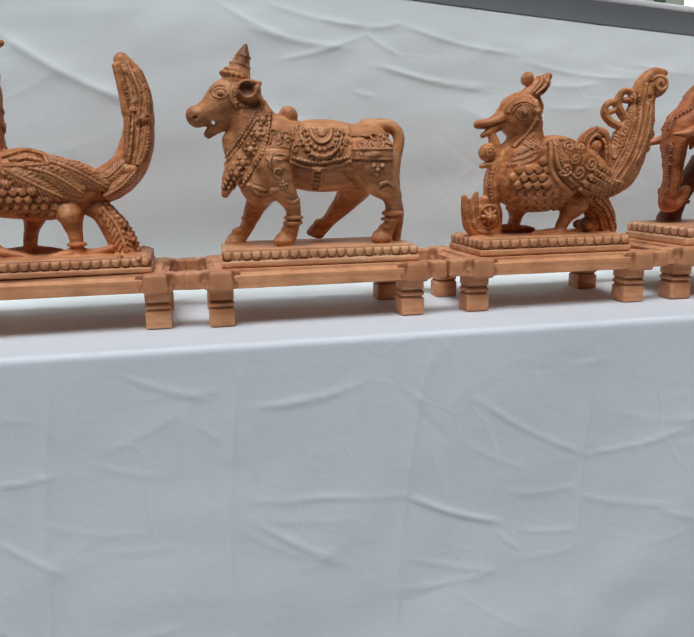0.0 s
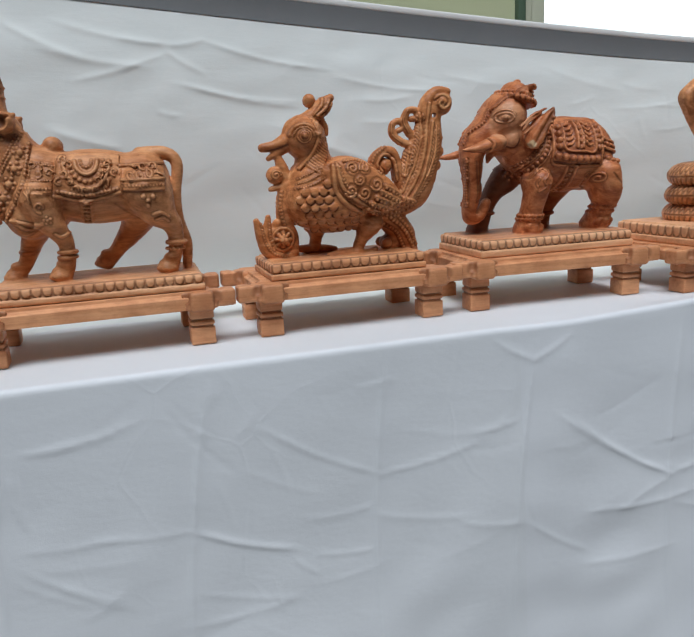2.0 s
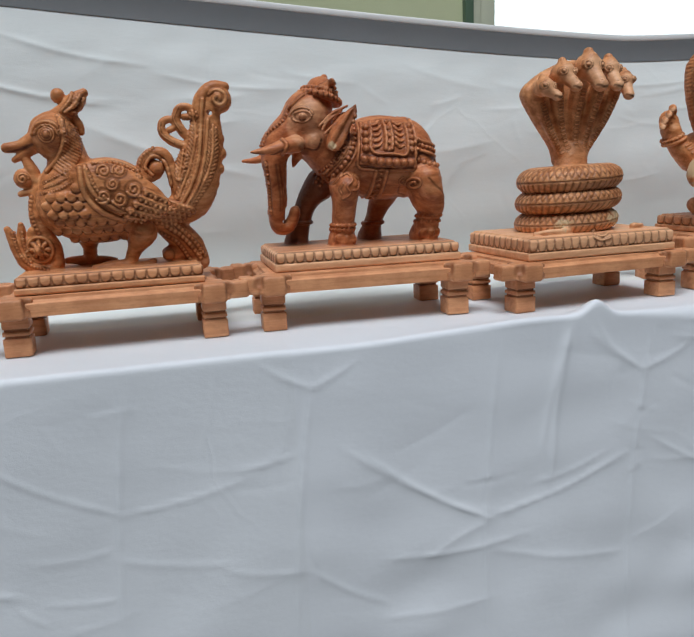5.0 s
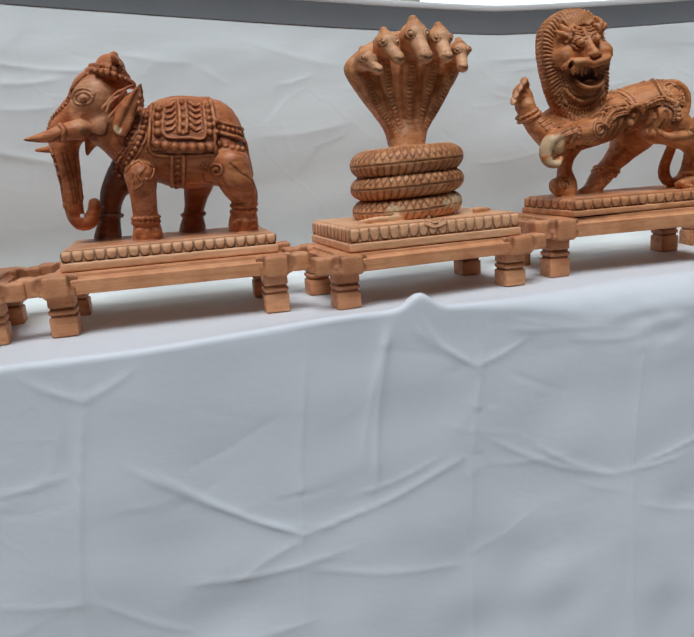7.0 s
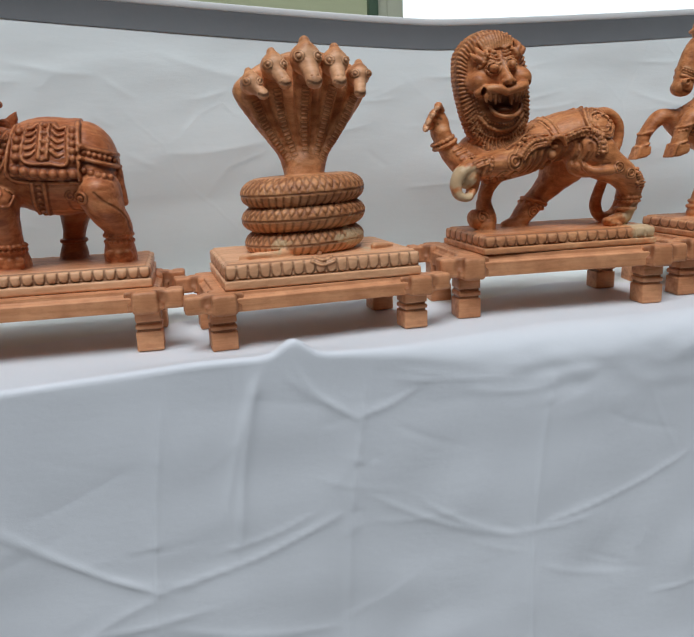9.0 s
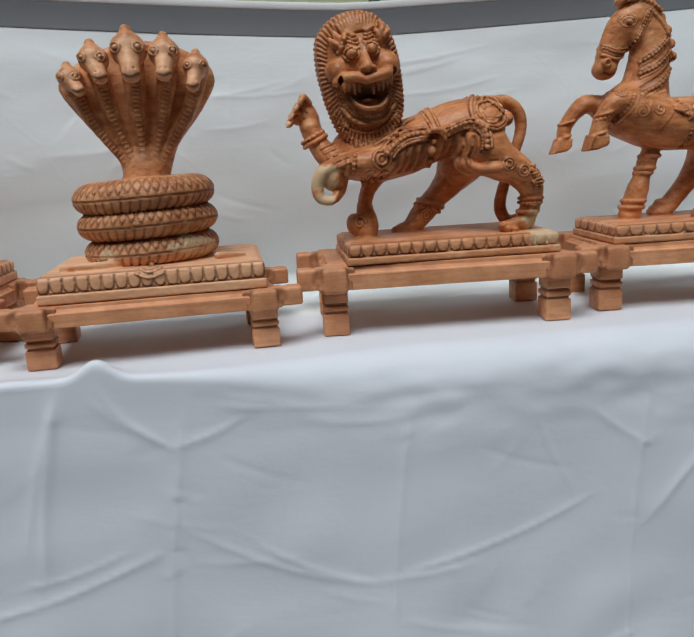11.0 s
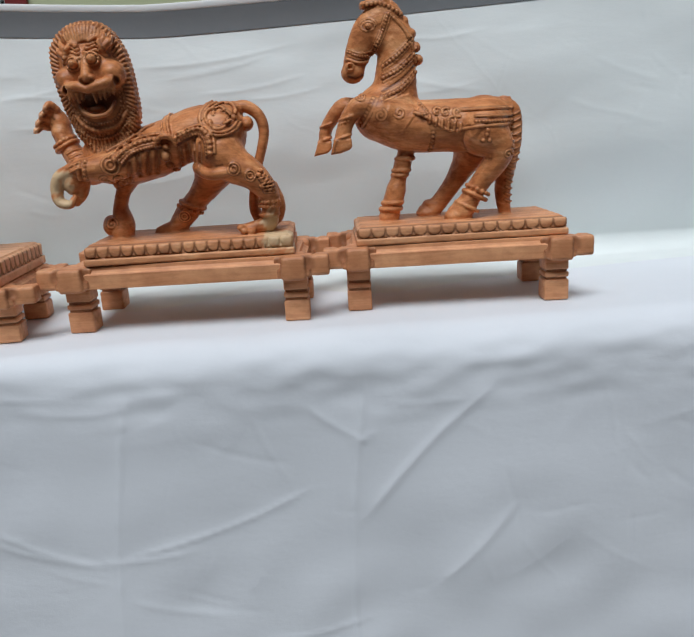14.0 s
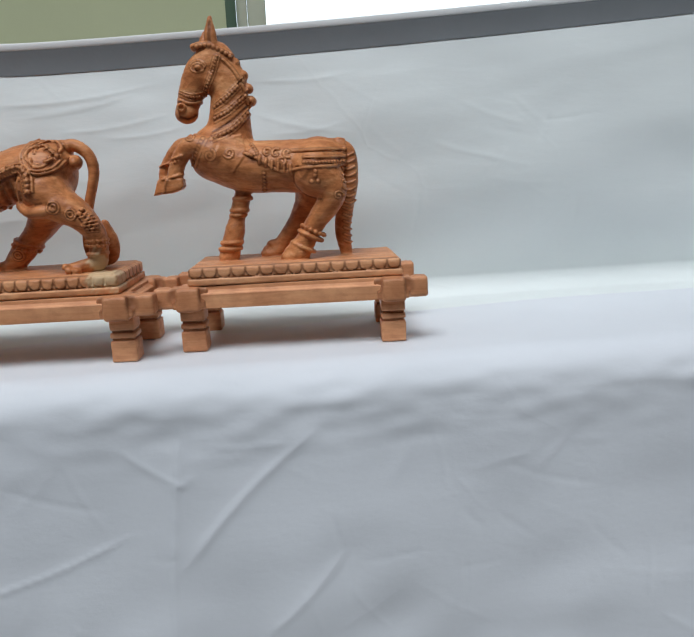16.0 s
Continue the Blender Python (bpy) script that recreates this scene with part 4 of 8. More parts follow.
WALL = 1.75          # face of the wall behind the backdrop
# three added walls, out of view and dark, so light comes from above
wall("wall_rear", (-4.5, -3.8, 0), (4.8, -3.6, 3.6), "added unseen wall behind the viewer, holds back low light", BLOCKER)
wall("wall_west", (-4.5, -3.6, 0), (-4.3, WALL + 0.2, 3.6), "added unseen side wall, holds back low light", BLOCKER)
wall("wall_east", (4.6, -3.6, 0), (4.8, WALL + 0.2, 3.6), "added unseen side wall, holds back low light", BLOCKER)
wall("wall_north", (0.004, WALL, 0), (0.985, WALL + 0.18, 3.0), "olive-green plastered wall", GREEN)
wall("wall_north_sill", (0.985, WALL, 0), (4.6, WALL + 0.18, 0.95), "olive-green plastered wall under the window", GREEN)
wall("wall_north_head", (0.985, WALL, 2.4), (4.6, WALL + 0.18, 3.0), "olive-green plastered wall over the window", GREEN)
wall("wall_north_end", (2.75, WALL, 0.95), (4.6, WALL + 0.18, 2.4), "olive-green plastered wall beside the window", GREEN)
wall("wall_north_far", (-4.3, WALL + 0.16, 0), (-0.07, WALL + 0.3, 3.0), "dark recess behind the grille blocks", DARK)

# red post
bm = bmesh.new()
block(bm, (-0.072, WALL - 0.02, 0), (0.004, WALL + 0.05, 3.0), 0.004)
tagged(new("post", finish("post", bm, RED, False)), "dark red painted post beside the grilles", "post", kind="structure")

# window with a green shutter edge and a pale frame, bright daylight outside
window = tagged(new("window_1"), "window with a pale frame and bright daylight outside", "window", kind="structure")
for name, lo, hi, mat, label in (("shutter", (0.985, -0.03, 0.95), (1.022, 0.02, 2.4), FRAME_GREEN, "dark green shutter edge"),
                                 ("frame", (1.024, -0.012, 0.95), (1.062, 0.05, 2.4), CREAM, ""), ("frame", (1.064, 0.0, 0.95), (1.132, 0.06, 2.4), CREAM, ""),
                                 ("frame", (2.70, 0.0, 0.95), (2.75, 0.06, 2.4), CREAM, ""), ("frame", (1.132, 0.0, 2.35), (2.70, 0.06, 2.4), CREAM, ""),
                                 ("sill", (1.132, -0.02, 0.95), (2.70, 0.06, 0.985), CREAM, "")):
    bm = bmesh.new()
    block(bm, (lo[0], WALL + lo[1], lo[2]), (hi[0], WALL + hi[1], hi[2]), 0.004)
    part(name, bm, mat, window, label)
bm = bmesh.new()
block(bm, (1.132, WALL + 0.028, 0.985), (2.70, WALL + 0.032, 2.35), 0)
pane = part("pane", bm, GLASS, window)
pane.visible_shadow = False
bm = bmesh.new()
block(bm, (0.5, WALL + 1.2, 0.0), (4.5, WALL + 1.22, 3.2), 0)
tagged(new("daylight", finish("daylight", bm, DAYLIGHT, False)), "overexposed daylight outside the window", "backdrop", kind="structure")


# white ventilation blocks: a square frame, a ring and three curved spokes
def grille(x, z):
    g = new("grille_block")
    s, y = 0.117, WALL + 0.03
    bm = bmesh.new()
    for lo, hi in (((-s, -s), (s, -s + 0.014)), ((-s, s - 0.014), (s, s)), ((-s, -s + 0.014), (-s + 0.014, s - 0.014)), ((s - 0.014, -s + 0.014), (s, s - 0.014))):
        block(bm, (x + lo[0], y, z + lo[1]), (x + hi[0], y + 0.06, z + hi[1]), 0.002, 1)
    part("frame", bm, WHITE, g)
    bm = bmesh.new()
    n = 40
    prof = ((0.100, 0.0), (0.082, 0.0), (0.082, 0.05), (0.100, 0.05))
    vs = [[bm.verts.new((x + q * math.cos(2 * math.pi * i / n), y + 0.004 + d, z + q * math.sin(2 * math.pi * i / n))) for q, d in prof] for i in range(n)]
    for i in range(n):
        for k in range(4):
            bm.faces.new((vs[i][k], vs[i][(k + 1) % 4], vs[(i + 1) % n][(k + 1) % 4], vs[(i + 1) % n][k]))
    bmesh.ops.recalc_face_normals(bm, faces=bm.faces)
    part("ring", bm, WHITE, g)
    for k in range(3):
        a = radians(90 + 120 * k)
        bm = bmesh.new()
        block(bm, (0.006, -0.009, 0.0), (0.084, 0.009, 0.04), 0.003, 1)
        block(bm, (0.060, -0.020, 0.0), (0.086, 0.020, 0.04), 0.006, 1)
        block(bm, (0.0, -0.014, 0.0), (0.03, 0.014, 0.04), 0.006, 1)
        for v in bm.verts:
            u, w, d = v.co
            v.co = (x + u * math.cos(a) - w * math.sin(a), y + 0.008 + d, z + u * math.sin(a) + w * math.cos(a))
        part("spoke", bm, WHITE, g)
    return tagged(g, "white cast ventilation block with a three-spoked ring", "grille", "ventilation blocks in the wall")


for i in range(5):
    for j in range(3):
        grille(-0.195 - 0.236 * i, 1.43 + 0.236 * (j - 1))
wall("wall_north_base", (-4.3, WALL, 0), (-0.073, WALL + 0.15, 1.07), "pale plastered wall under the grilles", WHITE)
wall("wall_north_top", (-4.3, WALL, 1.785), (-0.073, WALL + 0.15, 3.0), "pale plastered wall over the grilles", WHITE)
wall("wall_north_side", (-4.3, WALL, 1.07), (-1.262, WALL + 0.15, 1.785), "pale plastered wall beside the grilles", WHITE)

def joint_mesh():
    """A corner joint, its long arm towards +x and its outer side towards +y: crossed arms with worn edges and a round bite in every inner corner."""
    c = Carver((-32, -33, 54), (55, 30, 92), 1.7)
    c.slab((-27, -14.5, 58.5), (49, 14.5, 84.6), 4.2)
    c.slab((-17, -28, 55), (17, 25, 85.3), 4.6, 0.6)
    c.slab((-23, -21, 58.5), (23, 20.5, 77), 2.4, 0.6)
    for x in (-22.5, 22.5):
        for y in (-19, 19.5):
            c.limb((x, y, 74.5), (x, y, 100), 6.6, 8.0, 1.0, 1.0, True)
            c.darks.append((np.array([(x, y, 73.0), (x * 0.86, y * 0.86, 82.0)]), 5.4, 0.6))
    c.limb((28, -20, 87), (28, 20, 87), 4.2, 4.2, 1.0, 1.0, True)
    c.limb((25.5, 17.5, 52), (25.5, 17.5, 100), 3.2, 3.2, 1.0, 1.0, True)
    me = c.skin("corner_joint")
    me.materials.append(PLAIN)
    return me


def leg_mesh(bm, x, y, w):
    """A square leg with two dark-stained grooves round it."""
    h = w / 2
    dirt = bm.verts.layers.float.new("stain_shade")
    for z0, z1, s, r in ((0.0, 0.0268, h, 0.0024), (0.0262, 0.0305, h * 0.84, 0.0008), (0.0300, 0.0370, h * 0.99, 0.0026), (0.0364, 0.0405, h * 0.84, 0.0008), (0.0400, 0.060, h * 0.97, 0.0026)):
        before = set(bm.verts)
        block(bm, (x - s, y - s, z0), (x + s, y + s, z1), r, 1 if r > 0.003 else 2)
        if s < h * 0.9:
            for v in set(bm.verts) - before:
                v[dirt] = 0.6


def rail(bm, length, w):
    """A moulded rail along x, its outer side towards -y: upright face, a hollow chamfer, a flat top."""
    prof = [(0.0, 0.0585), (0.0008, 0.0575), (w, 0.0575), (w, 0.083), (w - 0.002, 0.0845), (0.0095, 0.0850), (0.0082, 0.0842), (0.0075, 0.0805), (0.0040, 0.0775), (0.0010, 0.0765), (0.0, 0.0755)]
    ends = [[bm.verts.new((x, y, z)) for y, z in prof] for x in (-length / 2, length / 2)]
    n = len(prof)
    for i in range(n):
        bm.faces.new((ends[0][i], ends[0][(i + 1) % n], ends[1][(i + 1) % n], ends[1][i]))
    bm.faces.new(ends[0][::-1])
    bm.faces.new(ends[1])
    bmesh.ops.recalc_face_normals(bm, faces=bm.faces)


def flat_part(name, bm, parent):
    ob = new(name, finish(name, bm, PLAIN, False))
    ob.parent = parent
    return ob


JOINT = joint_mesh()


def make_stand(L, H):
    """A low carved stand: panel, moulded rails, a notched joint on each corner, four grooved legs."""
    stand = new("wooden_stand")
    W, w = 0.168, 0.0350
    lx, ly, over = L / 2 - w / 2, W / 2 - w / 2, 0.014     # the top overhangs the legs in front and behind
    bm = bmesh.new()
    block(bm, (-L / 2 + 0.020, -W / 2 - over + 0.020, 0.066), (L / 2 - 0.020, W / 2 + over - 0.020, 0.0853), 0.001)
    part("panel", bm, PLAIN, stand)
    for turn, length, out in ((0, 2 * lx - 0.030, W / 2 + over), (180, 2 * lx - 0.030, W / 2 + over), (90, 2 * ly - 0.002, L / 2), (270, 2 * ly - 0.002, L / 2)):
        bm = bmesh.new()
        rail(bm, length, 0.027)
        bmesh.ops.transform(bm, matrix=Matrix.Rotation(radians(turn), 4, 'Z') @ Matrix.Translation((0, -out + 0.002, 0)), verts=bm.verts)
        flat_part("long_rail" if turn in (0, 180) else "end_rail", bm, stand)
    for sx in (-1, 1):
        for sy in (-1, 1):
            joint = new("corner_joint", JOINT)
            joint.parent = stand
            joint.matrix_local = Matrix.Translation((sx * lx, sy * (ly + over), 0)) @ Matrix.Diagonal((sx, sy, H / 0.0855, 1))
            bm = bmesh.new()
            leg_mesh(bm, sx * lx, sy * ly, w)
            part("leg", bm, PLAIN, stand)
    for ob in (o for o in stand.children_recursive if o.data is not JOINT):
        for v in ob.data.vertices:
            v.co.z *= H / 0.0855
    return tagged(stand, "low carved wooden stand with notched corners and grooved legs", "stand", "wooden stands in a row")


PLACES = [(-1.1010, 0.0360, 1.75, 0.320, 0.0785), (-0.7341, 0.0348, 1.29, 0.311, 0.0800), (-0.3640, 0.0400, 0.80, 0.296, 0.0810), (0.0000, 0.0403, -1.99, 0.322, 0.0840), (0.3676, 0.0071, 3.68, 0.308, 0.0780), (0.7593, 0.0315, -3.52, 0.338, 0.0940), (1.1450, 0.0414, -4.36, 0.320, 0.0945)]
for x, y, turn, length, height in PLACES:
    make_stand(length, height).matrix_world = pose(x, y, TOP + 0.001, 0, 0, turn)

# where each carving stands on its stand: x, y, turn; its size along, across and up; fullness behind, skew, shift and lean of the body over its base
STANDING = [(-1.0955, 0.0150, 2.5, 0.976, 1.05, 0.975, 1.2, 0.05, 0.003, 0.0), (-0.7340, 0.0240, -0.6, 0.962, 1.16, 0.9655, 1.1, 0.0, -0.020, -0.06), (-0.3735, 0.0230, 0.5, 0.9460, 1.12, 0.9450, 1.1, -0.04, -0.018, -0.08),
            (-0.0030, 0.0600, -0.8, 0.974, 1.40, 0.978, 0.78, -0.09, -0.030, 0.0), (0.3712, 0.0200, 2.2, 0.978, 1.18, 0.981, 1.0, 0.04, -0.010, -0.02), (0.7638, 0.0260, -1.4, 0.9615, 1.33, 0.9604, 1.0, -0.11, -0.004, 0.0),
            (1.1416, 0.0200, -3.0, 0.958, 1.06, 0.958, 1.2, -0.06, -0.005, 0.0)]


def on_stand(i):
    x, y, turn, along, across, up, back, skew, ahead, lean = STANDING[i]
    return pose(x, y, TOP + PLACES[i][4] + 0.0015, 0, 0, turn), (along, across, up), (back, skew, ahead, lean)


# ---- peacock ----
def peacock():
    c = Carver((-190, -75, -4), (185, 75, 330))
    c.plinth((-150, -66, 0), (136.5, 66, 21), 0.36, 22)
    c.path([(-110.3, 0.0, 127.9), (-72.5, -0.0, 118.2), (-28.1, -0.0, 108.2), (11.5, -0.0, 98.1), (41.0, -0.0, 97.4)], [30.8, 39.5, 35.8, 28.4, 18.5], 6)
    c.ball((-23.8, 0.0, 149.2), 38.2, 26, 22.2, -4, 6)
    c.path([(-94.5, 0.0, 121.6), (-69.3, 0.0, 156.9), (-60.2, -0.0, 197.8), (-57.8, -0.0, 238.2), (-61.8, 0.0, 260.9)], [34.5, 22.2, 15.4, 13.6, 16.0], 5)
    c.ball((-64.4, 0.0, 266.5), 21.0, 22, 19.7, 10, 4)
    c.path([(-77.6, 0.0, 265.2), (-94.4, 0.0, 259.3), (-107.2, 0.0, 251.3)], [9.9, 6.8, 2.5], 3)
    c.path([(-59.2, -0.0, 283.5), (-49.3, -0.0, 299.3), (-37.6, -0.0, 306.3)], [7.4, 6.2, 4.3], 2)
    # tail raised in overlapping feathers
    c.path([(13.6, 0.0, 119.5), (54.5, 0.0, 115.7), (85.1, 0.0, 123.1), (111.0, -0.0, 143.8), (125.7, 0.0, 176.3), (132.1, -0.0, 212.8)], [21.0, 23.4, 25.9, 24.7, 23.4, 19.7], 5, 0.75)
    c.path([(131.6, -0.0, 206.7), (131.7, -0.0, 239.8), (124.5, -0.0, 269.4), (113.0, 0.0, 289.1)], [18.5, 19.7, 17.3, 10.5], 3, 0.75)
    c.path([(114.2, -12.0, 217.7), (111.9, -12.0, 247.1), (106.1, -10.0, 279.3)], [6.2, 6.2, 5.6], 2)
    c.path([(141.3, -12.0, 214.8), (143.1, -12.0, 238.6), (134.8, -10.0, 271.1)], [8.0, 8.0, 6.8], 2)
    c.path([(113.4, -14.0, 160.6), (116.4, -14.0, 190.7), (117.6, -12.0, 215.9)], [6.8, 6.8, 7.4], 2)
    c.path([(129.0, -14.0, 145.2), (138.3, -14.0, 172.5), (143.5, -12.0, 211.8)], [8.6, 8.6, 8.0], 2)
    c.ball((138.0, -16.0, 207.3), 9.9, 8, 8.6, 0, 1)
    c.path([(82.1, -14.0, 106.1), (110.8, -14.0, 127.1), (125.4, -12.0, 147.1)], [8.6, 9.9, 8.6], 2)
    c.ball((111.9, -16.0, 139.3), 9.3, 8, 8.0, 0, 1)
    for q, n in (([(125.5, -18.0, 220.1), (123.1, -18.0, 249.4), (115.1, -18.0, 281.1)], 15), ([(141.5, -18.0, 213.1), (141.4, -18.0, 243.8), (129.8, -18.0, 275.6)], 15),
                 ([(113.5, -18.0, 150.8), (120.3, -18.0, 184.5), (123.9, -18.0, 215.4)], 14), ([(124.6, -18.0, 147.0), (134.9, -18.0, 172.4), (140.5, -18.0, 199.4)], 11),
                 ([(66.9, -20.0, 121.1), (88.0, -20.0, 133.5), (107.2, -20.0, 150.8)], 11), ([(77.2, -20.0, 103.9), (99.6, -20.0, 115.6), (120.3, -20.0, 136.1)], 11)):
        c.feather(q, 14.8, n, 2.1)
    c.ridge([(130.6, -14.0, 213.4), (135.2, -16.0, 241.0), (122.0, -14.0, 284.7)], 2.5, 0.3)
    c.ridge([(119.8, -16.0, 148.3), (127.6, -18.0, 178.4), (131.6, -16.0, 209.7)], 2.5, 0.3)
    # wings
    c.ball((-1.9, -20.0, 130.8), 72.8, 14, 25.9, -17, 3)
    c.ball((-9.4, 20.0, 130.9), 72.8, 14, 25.9, -17, 3)
    for q, n in (([(-65.9, -34.0, 149.1), (-50.1, -36.0, 140.8), (-30.4, -36.0, 120.7)], 9), ([(-44.3, -36.0, 144.1), (-18.2, -38.0, 127.5), (23.5, -34.0, 104.2)], 15), ([(-15.7, -36.0, 144.9), (16.9, -38.0, 133.9), (50.0, -32.0, 109.6)], 15),
                 ([(12.4, -34.0, 152.7), (46.6, -34.0, 138.2), (81.3, -26.0, 116.1)], 15)):
        c.path([(p[0], 0.85 * p[1], p[2]) for p in q], [8.6, 11.7, 5.6], 1.0, 0.42)
        c.path([(p[0], -0.85 * p[1], p[2]) for p in q], [8.6, 11.7, 5.6], 1.0, 0.42)
        c.feather(q, 24.7, n - 2, 2.6, True, 0.9)
    c.ridge([(-43.7, -20.0, 159.0), (-17.8, -20.0, 167.5), (6.5, -20.0, 158.5), (10.2, -24.0, 148.3)], 3.1, 0.4)
    c.ridge([(-34.9, -24.0, 154.7), (-14.9, -24.0, 160.3), (1.1, -24.0, 153.1)], 2.5, 0.4)
    c.beads([(-43.2, -28.0, 146.6), (-18.4, -28.0, 146.2), (7.0, -28.0, 148.3)], 14, 3.7, 0.3)
    c.ridge([(-26.2, -26.0, 154.5), (-14.9, -26.0, 156.7), (-4.5, -26.0, 154.3)], 3.1, 0.4)
    c.scales([(-86.2, -28.0, 127.5), (-32.2, -28.0, 120.7), (27.4, -28.0, 95.5), (48.9, -24.0, 83.9), (1.5, -24.0, 71.9), (-57.8, -28.0, 88.8), (-94.3, -28.0, 104.4)], 11.7, 6.5)
    # prop under the tail, legs and feet
    c.path([(38.0, 0.0, 97.4), (69.6, 0.0, 82.2), (88.4, 0.0, 51.8), (98.4, 0.0, 22.5)], [13.6, 16.0, 18.5, 19.7], 4, 0.9)
    c.feather([(72.8, -14.0, 87.8), (92.3, -16.0, 59.2), (102.6, -16.0, 20.7)], 27.1, 9, 3.0)
    c.beads([(78.0, -14.0, 92.6), (105.1, -14.0, 55.5), (119.6, -14.0, 19.8)], 12, 4.9, 0.4)
    c.path([(30.0, -18.0, 78.0), (34.6, -18.0, 51.9), (36.3, -20.0, 28.3)], [16.0, 9.9, 8.0], 8)
    c.ring((35.9, -19.0, 38.2), 11.7, 2.5)
    c.path([(37.5, -20.0, 28.3), (13.8, -22.0, 23.2), (-12.1, -26.0, 18.5)], [8.6, 6.2, 4.9], 2)
    c.path([(37.3, -20.0, 27.0), (57.4, -16.0, 24.5), (78.8, -14.0, 29.8)], [7.4, 6.2, 5.6], 2)
    c.path([(-21.6, 18.0, 82.7), (-30.8, 20.0, 54.4), (-34.3, 20.0, 32.2)], [17.3, 9.9, 9.3], 4)
    c.path([(-33.4, 20.0, 29.0), (-58.6, 20.0, 26.8), (-79.2, 20.0, 26.4)], [7.4, 6.2, 4.9], 2)
    c.path([(-33.4, 20.0, 29.0), (-10.8, 20.0, 27.4), (7.1, 20.0, 25.4)], [7.4, 5.6, 3.7], 2)
    c.path([(-73.1, -10.0, 41.6), (-61.5, -16.0, 30.6), (-32.4, -22.0, 23.9), (-9.0, -28.0, 17.4)], [5.6, 6.8, 5.6, 4.3], 2)
    c.beads([(-44.9, -12.0, 220.0), (-45.4, -14.0, 191.1), (-46.8, -14.0, 167.9)], 16, 3.1, 0.2)
    return c


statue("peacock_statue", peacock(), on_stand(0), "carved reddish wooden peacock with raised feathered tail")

# ---- bull ----
def bull():
    c = Carver((-185, -75, -4), (170, 75, 310))
    c.plinth((-138.2, -62, 0), (154.9, 62, 23), 0.38, 21, 0.5)
    c.ball((18.1, -0.0, 154.8), 95.7, 40, 52.3, -2, 6)
    c.ball((82.3, 0.0, 155.1), 39.6, 38, 48.5, -8, 6)
    c.ball((-56.3, -0.0, 149.0), 37.0, 40, 58.7, 8, 6)
    c.ball((-77.4, 0.0, 121.9), 30.6, 30, 37.0, 12, 5)
    c.path([(-48.3, -0.0, 167.4), (-70.6, -0.0, 180.7), (-85.3, 0.0, 205.7), (-93.9, 0.0, 230.0)], [45.9, 39.6, 33.2, 25.5], 6, 0.85)
    c.path([(-80.1, -0.0, 150.2), (-99.8, -0.0, 157.4), (-110.3, -0.0, 176.2)], [31.9, 23.0, 17.9], 5, 0.7)
    # head
    c.path([(-96.1, -0.0, 236.0), (-116.1, 0.0, 235.2), (-137.7, 0.0, 220.4), (-158.4, -0.0, 211.0)], [26.8, 28.1, 20.4, 14.0], 5, 0.85)
    c.ball((-162.3, -0.0, 211.1), 14.0, 15, 15.3, 30, 3)
    c.path([(-113.2, 0.0, 212.6), (-131.9, 0.0, 200.0), (-146.4, -0.0, 187.4)], [16.6, 11.5, 6.4], 3, 0.8)
    c.limb((-135.1, -40.0, 202.0), (-142.4, 40.0, 204.4), 3.2, 3.2, 0.5, 1.0, True)
    c.path([(-151.2, -16.0, 198.0), (-142.5, -18.0, 203.5), (-135.6, -18.0, 205.6)], [2.6, 2.6, 1.9], 0.5, 1.0, True)
    c.ball((-163.0, -15.0, 208.9), 3.2, 4, 2.6, 20, 0.5, True)
    c.path([(-103.5, -0.0, 258.6), (-97.8, -0.0, 277.3), (-92.7, -0.0, 291.8), (-88.1, 0.0, 306.3)], [20.4, 14.7, 10.2, 2.6], 3)
    c.ring((-105.1, 0.0, 264.5), 19.1, 3.8, 18, -0.3)
    c.ring((-102.7, -0.0, 270.3), 16.6, 2.6, 0, -0.3)
    c.ring((-92.7, -0.0, 291.2), 9.6, 2.6, 10, -0.2)
    c.darken([(-94.9, -10.0, 286.6), (-90.4, -8.0, 296.6), (-87.4, -3.0, 305.9)], 7, 0.75)
    c.ring((-97.6, 0.0, 279.6), 14.0, 1.9, 0, -0.25)
    c.eye((-127.1, -26.0, 240.3), 7.0)
    ear, dip = (-88.0, -26.0, 243.5), (-91.2, -38.0, 243.9)
    for s in (1, -1):
        c.ball((ear[0], s * ear[1], ear[2]), 17.2, 13, 14.7, -10, 3)
        tip = (-72.4, -24.0, 252.7)
        c.limb((ear[0] + 4, s * ear[1], ear[2] + 3), (tip[0], s * tip[1], tip[2]), 10.8, 3.2, 2.5)
        c.ball((dip[0], s * dip[1], dip[2]), 12.1, 10, 10.8, -10, 0.6, True)
        c.limb((dip[0], s * dip[1], dip[2]), (tip[0] - 6, s * (tip[1] - 9), tip[2] - 2), 5.7, 1.9, 0.6, 1.0, True)
    c.darks.append((np.array([(dip[0] - 3, -30, dip[2]), (dip[0] + 4, -26, dip[2])]), 6.5, 0.9))
    c.ridge([(-108.3, -28.0, 249.0), (-112.3, -28.0, 234.7), (-106.0, -28.0, 223.0)], 3.8, 0.4)
    c.beads([(-104.7, -28.0, 251.8), (-107.9, -28.0, 234.6), (-101.5, -28.0, 224.0), (-90.5, -28.0, 222.5)], 9, 4.5, 0.4)
    c.darks.append((np.array([(-167.6, -6.0, 207.0), (-161.6, -8.0, 200.8), (-154.4, -8.0, 197.1)]), 9, 0.4))
    # hump
    c.limb((-44.1, -0.0, 188.9), (-35.2, -0.0, 204.0), 15.3, 14.0, 5)
    c.ball((-32.0, -4.0, 211.2), 14.0, 14, 14.0, 0, 1.5)
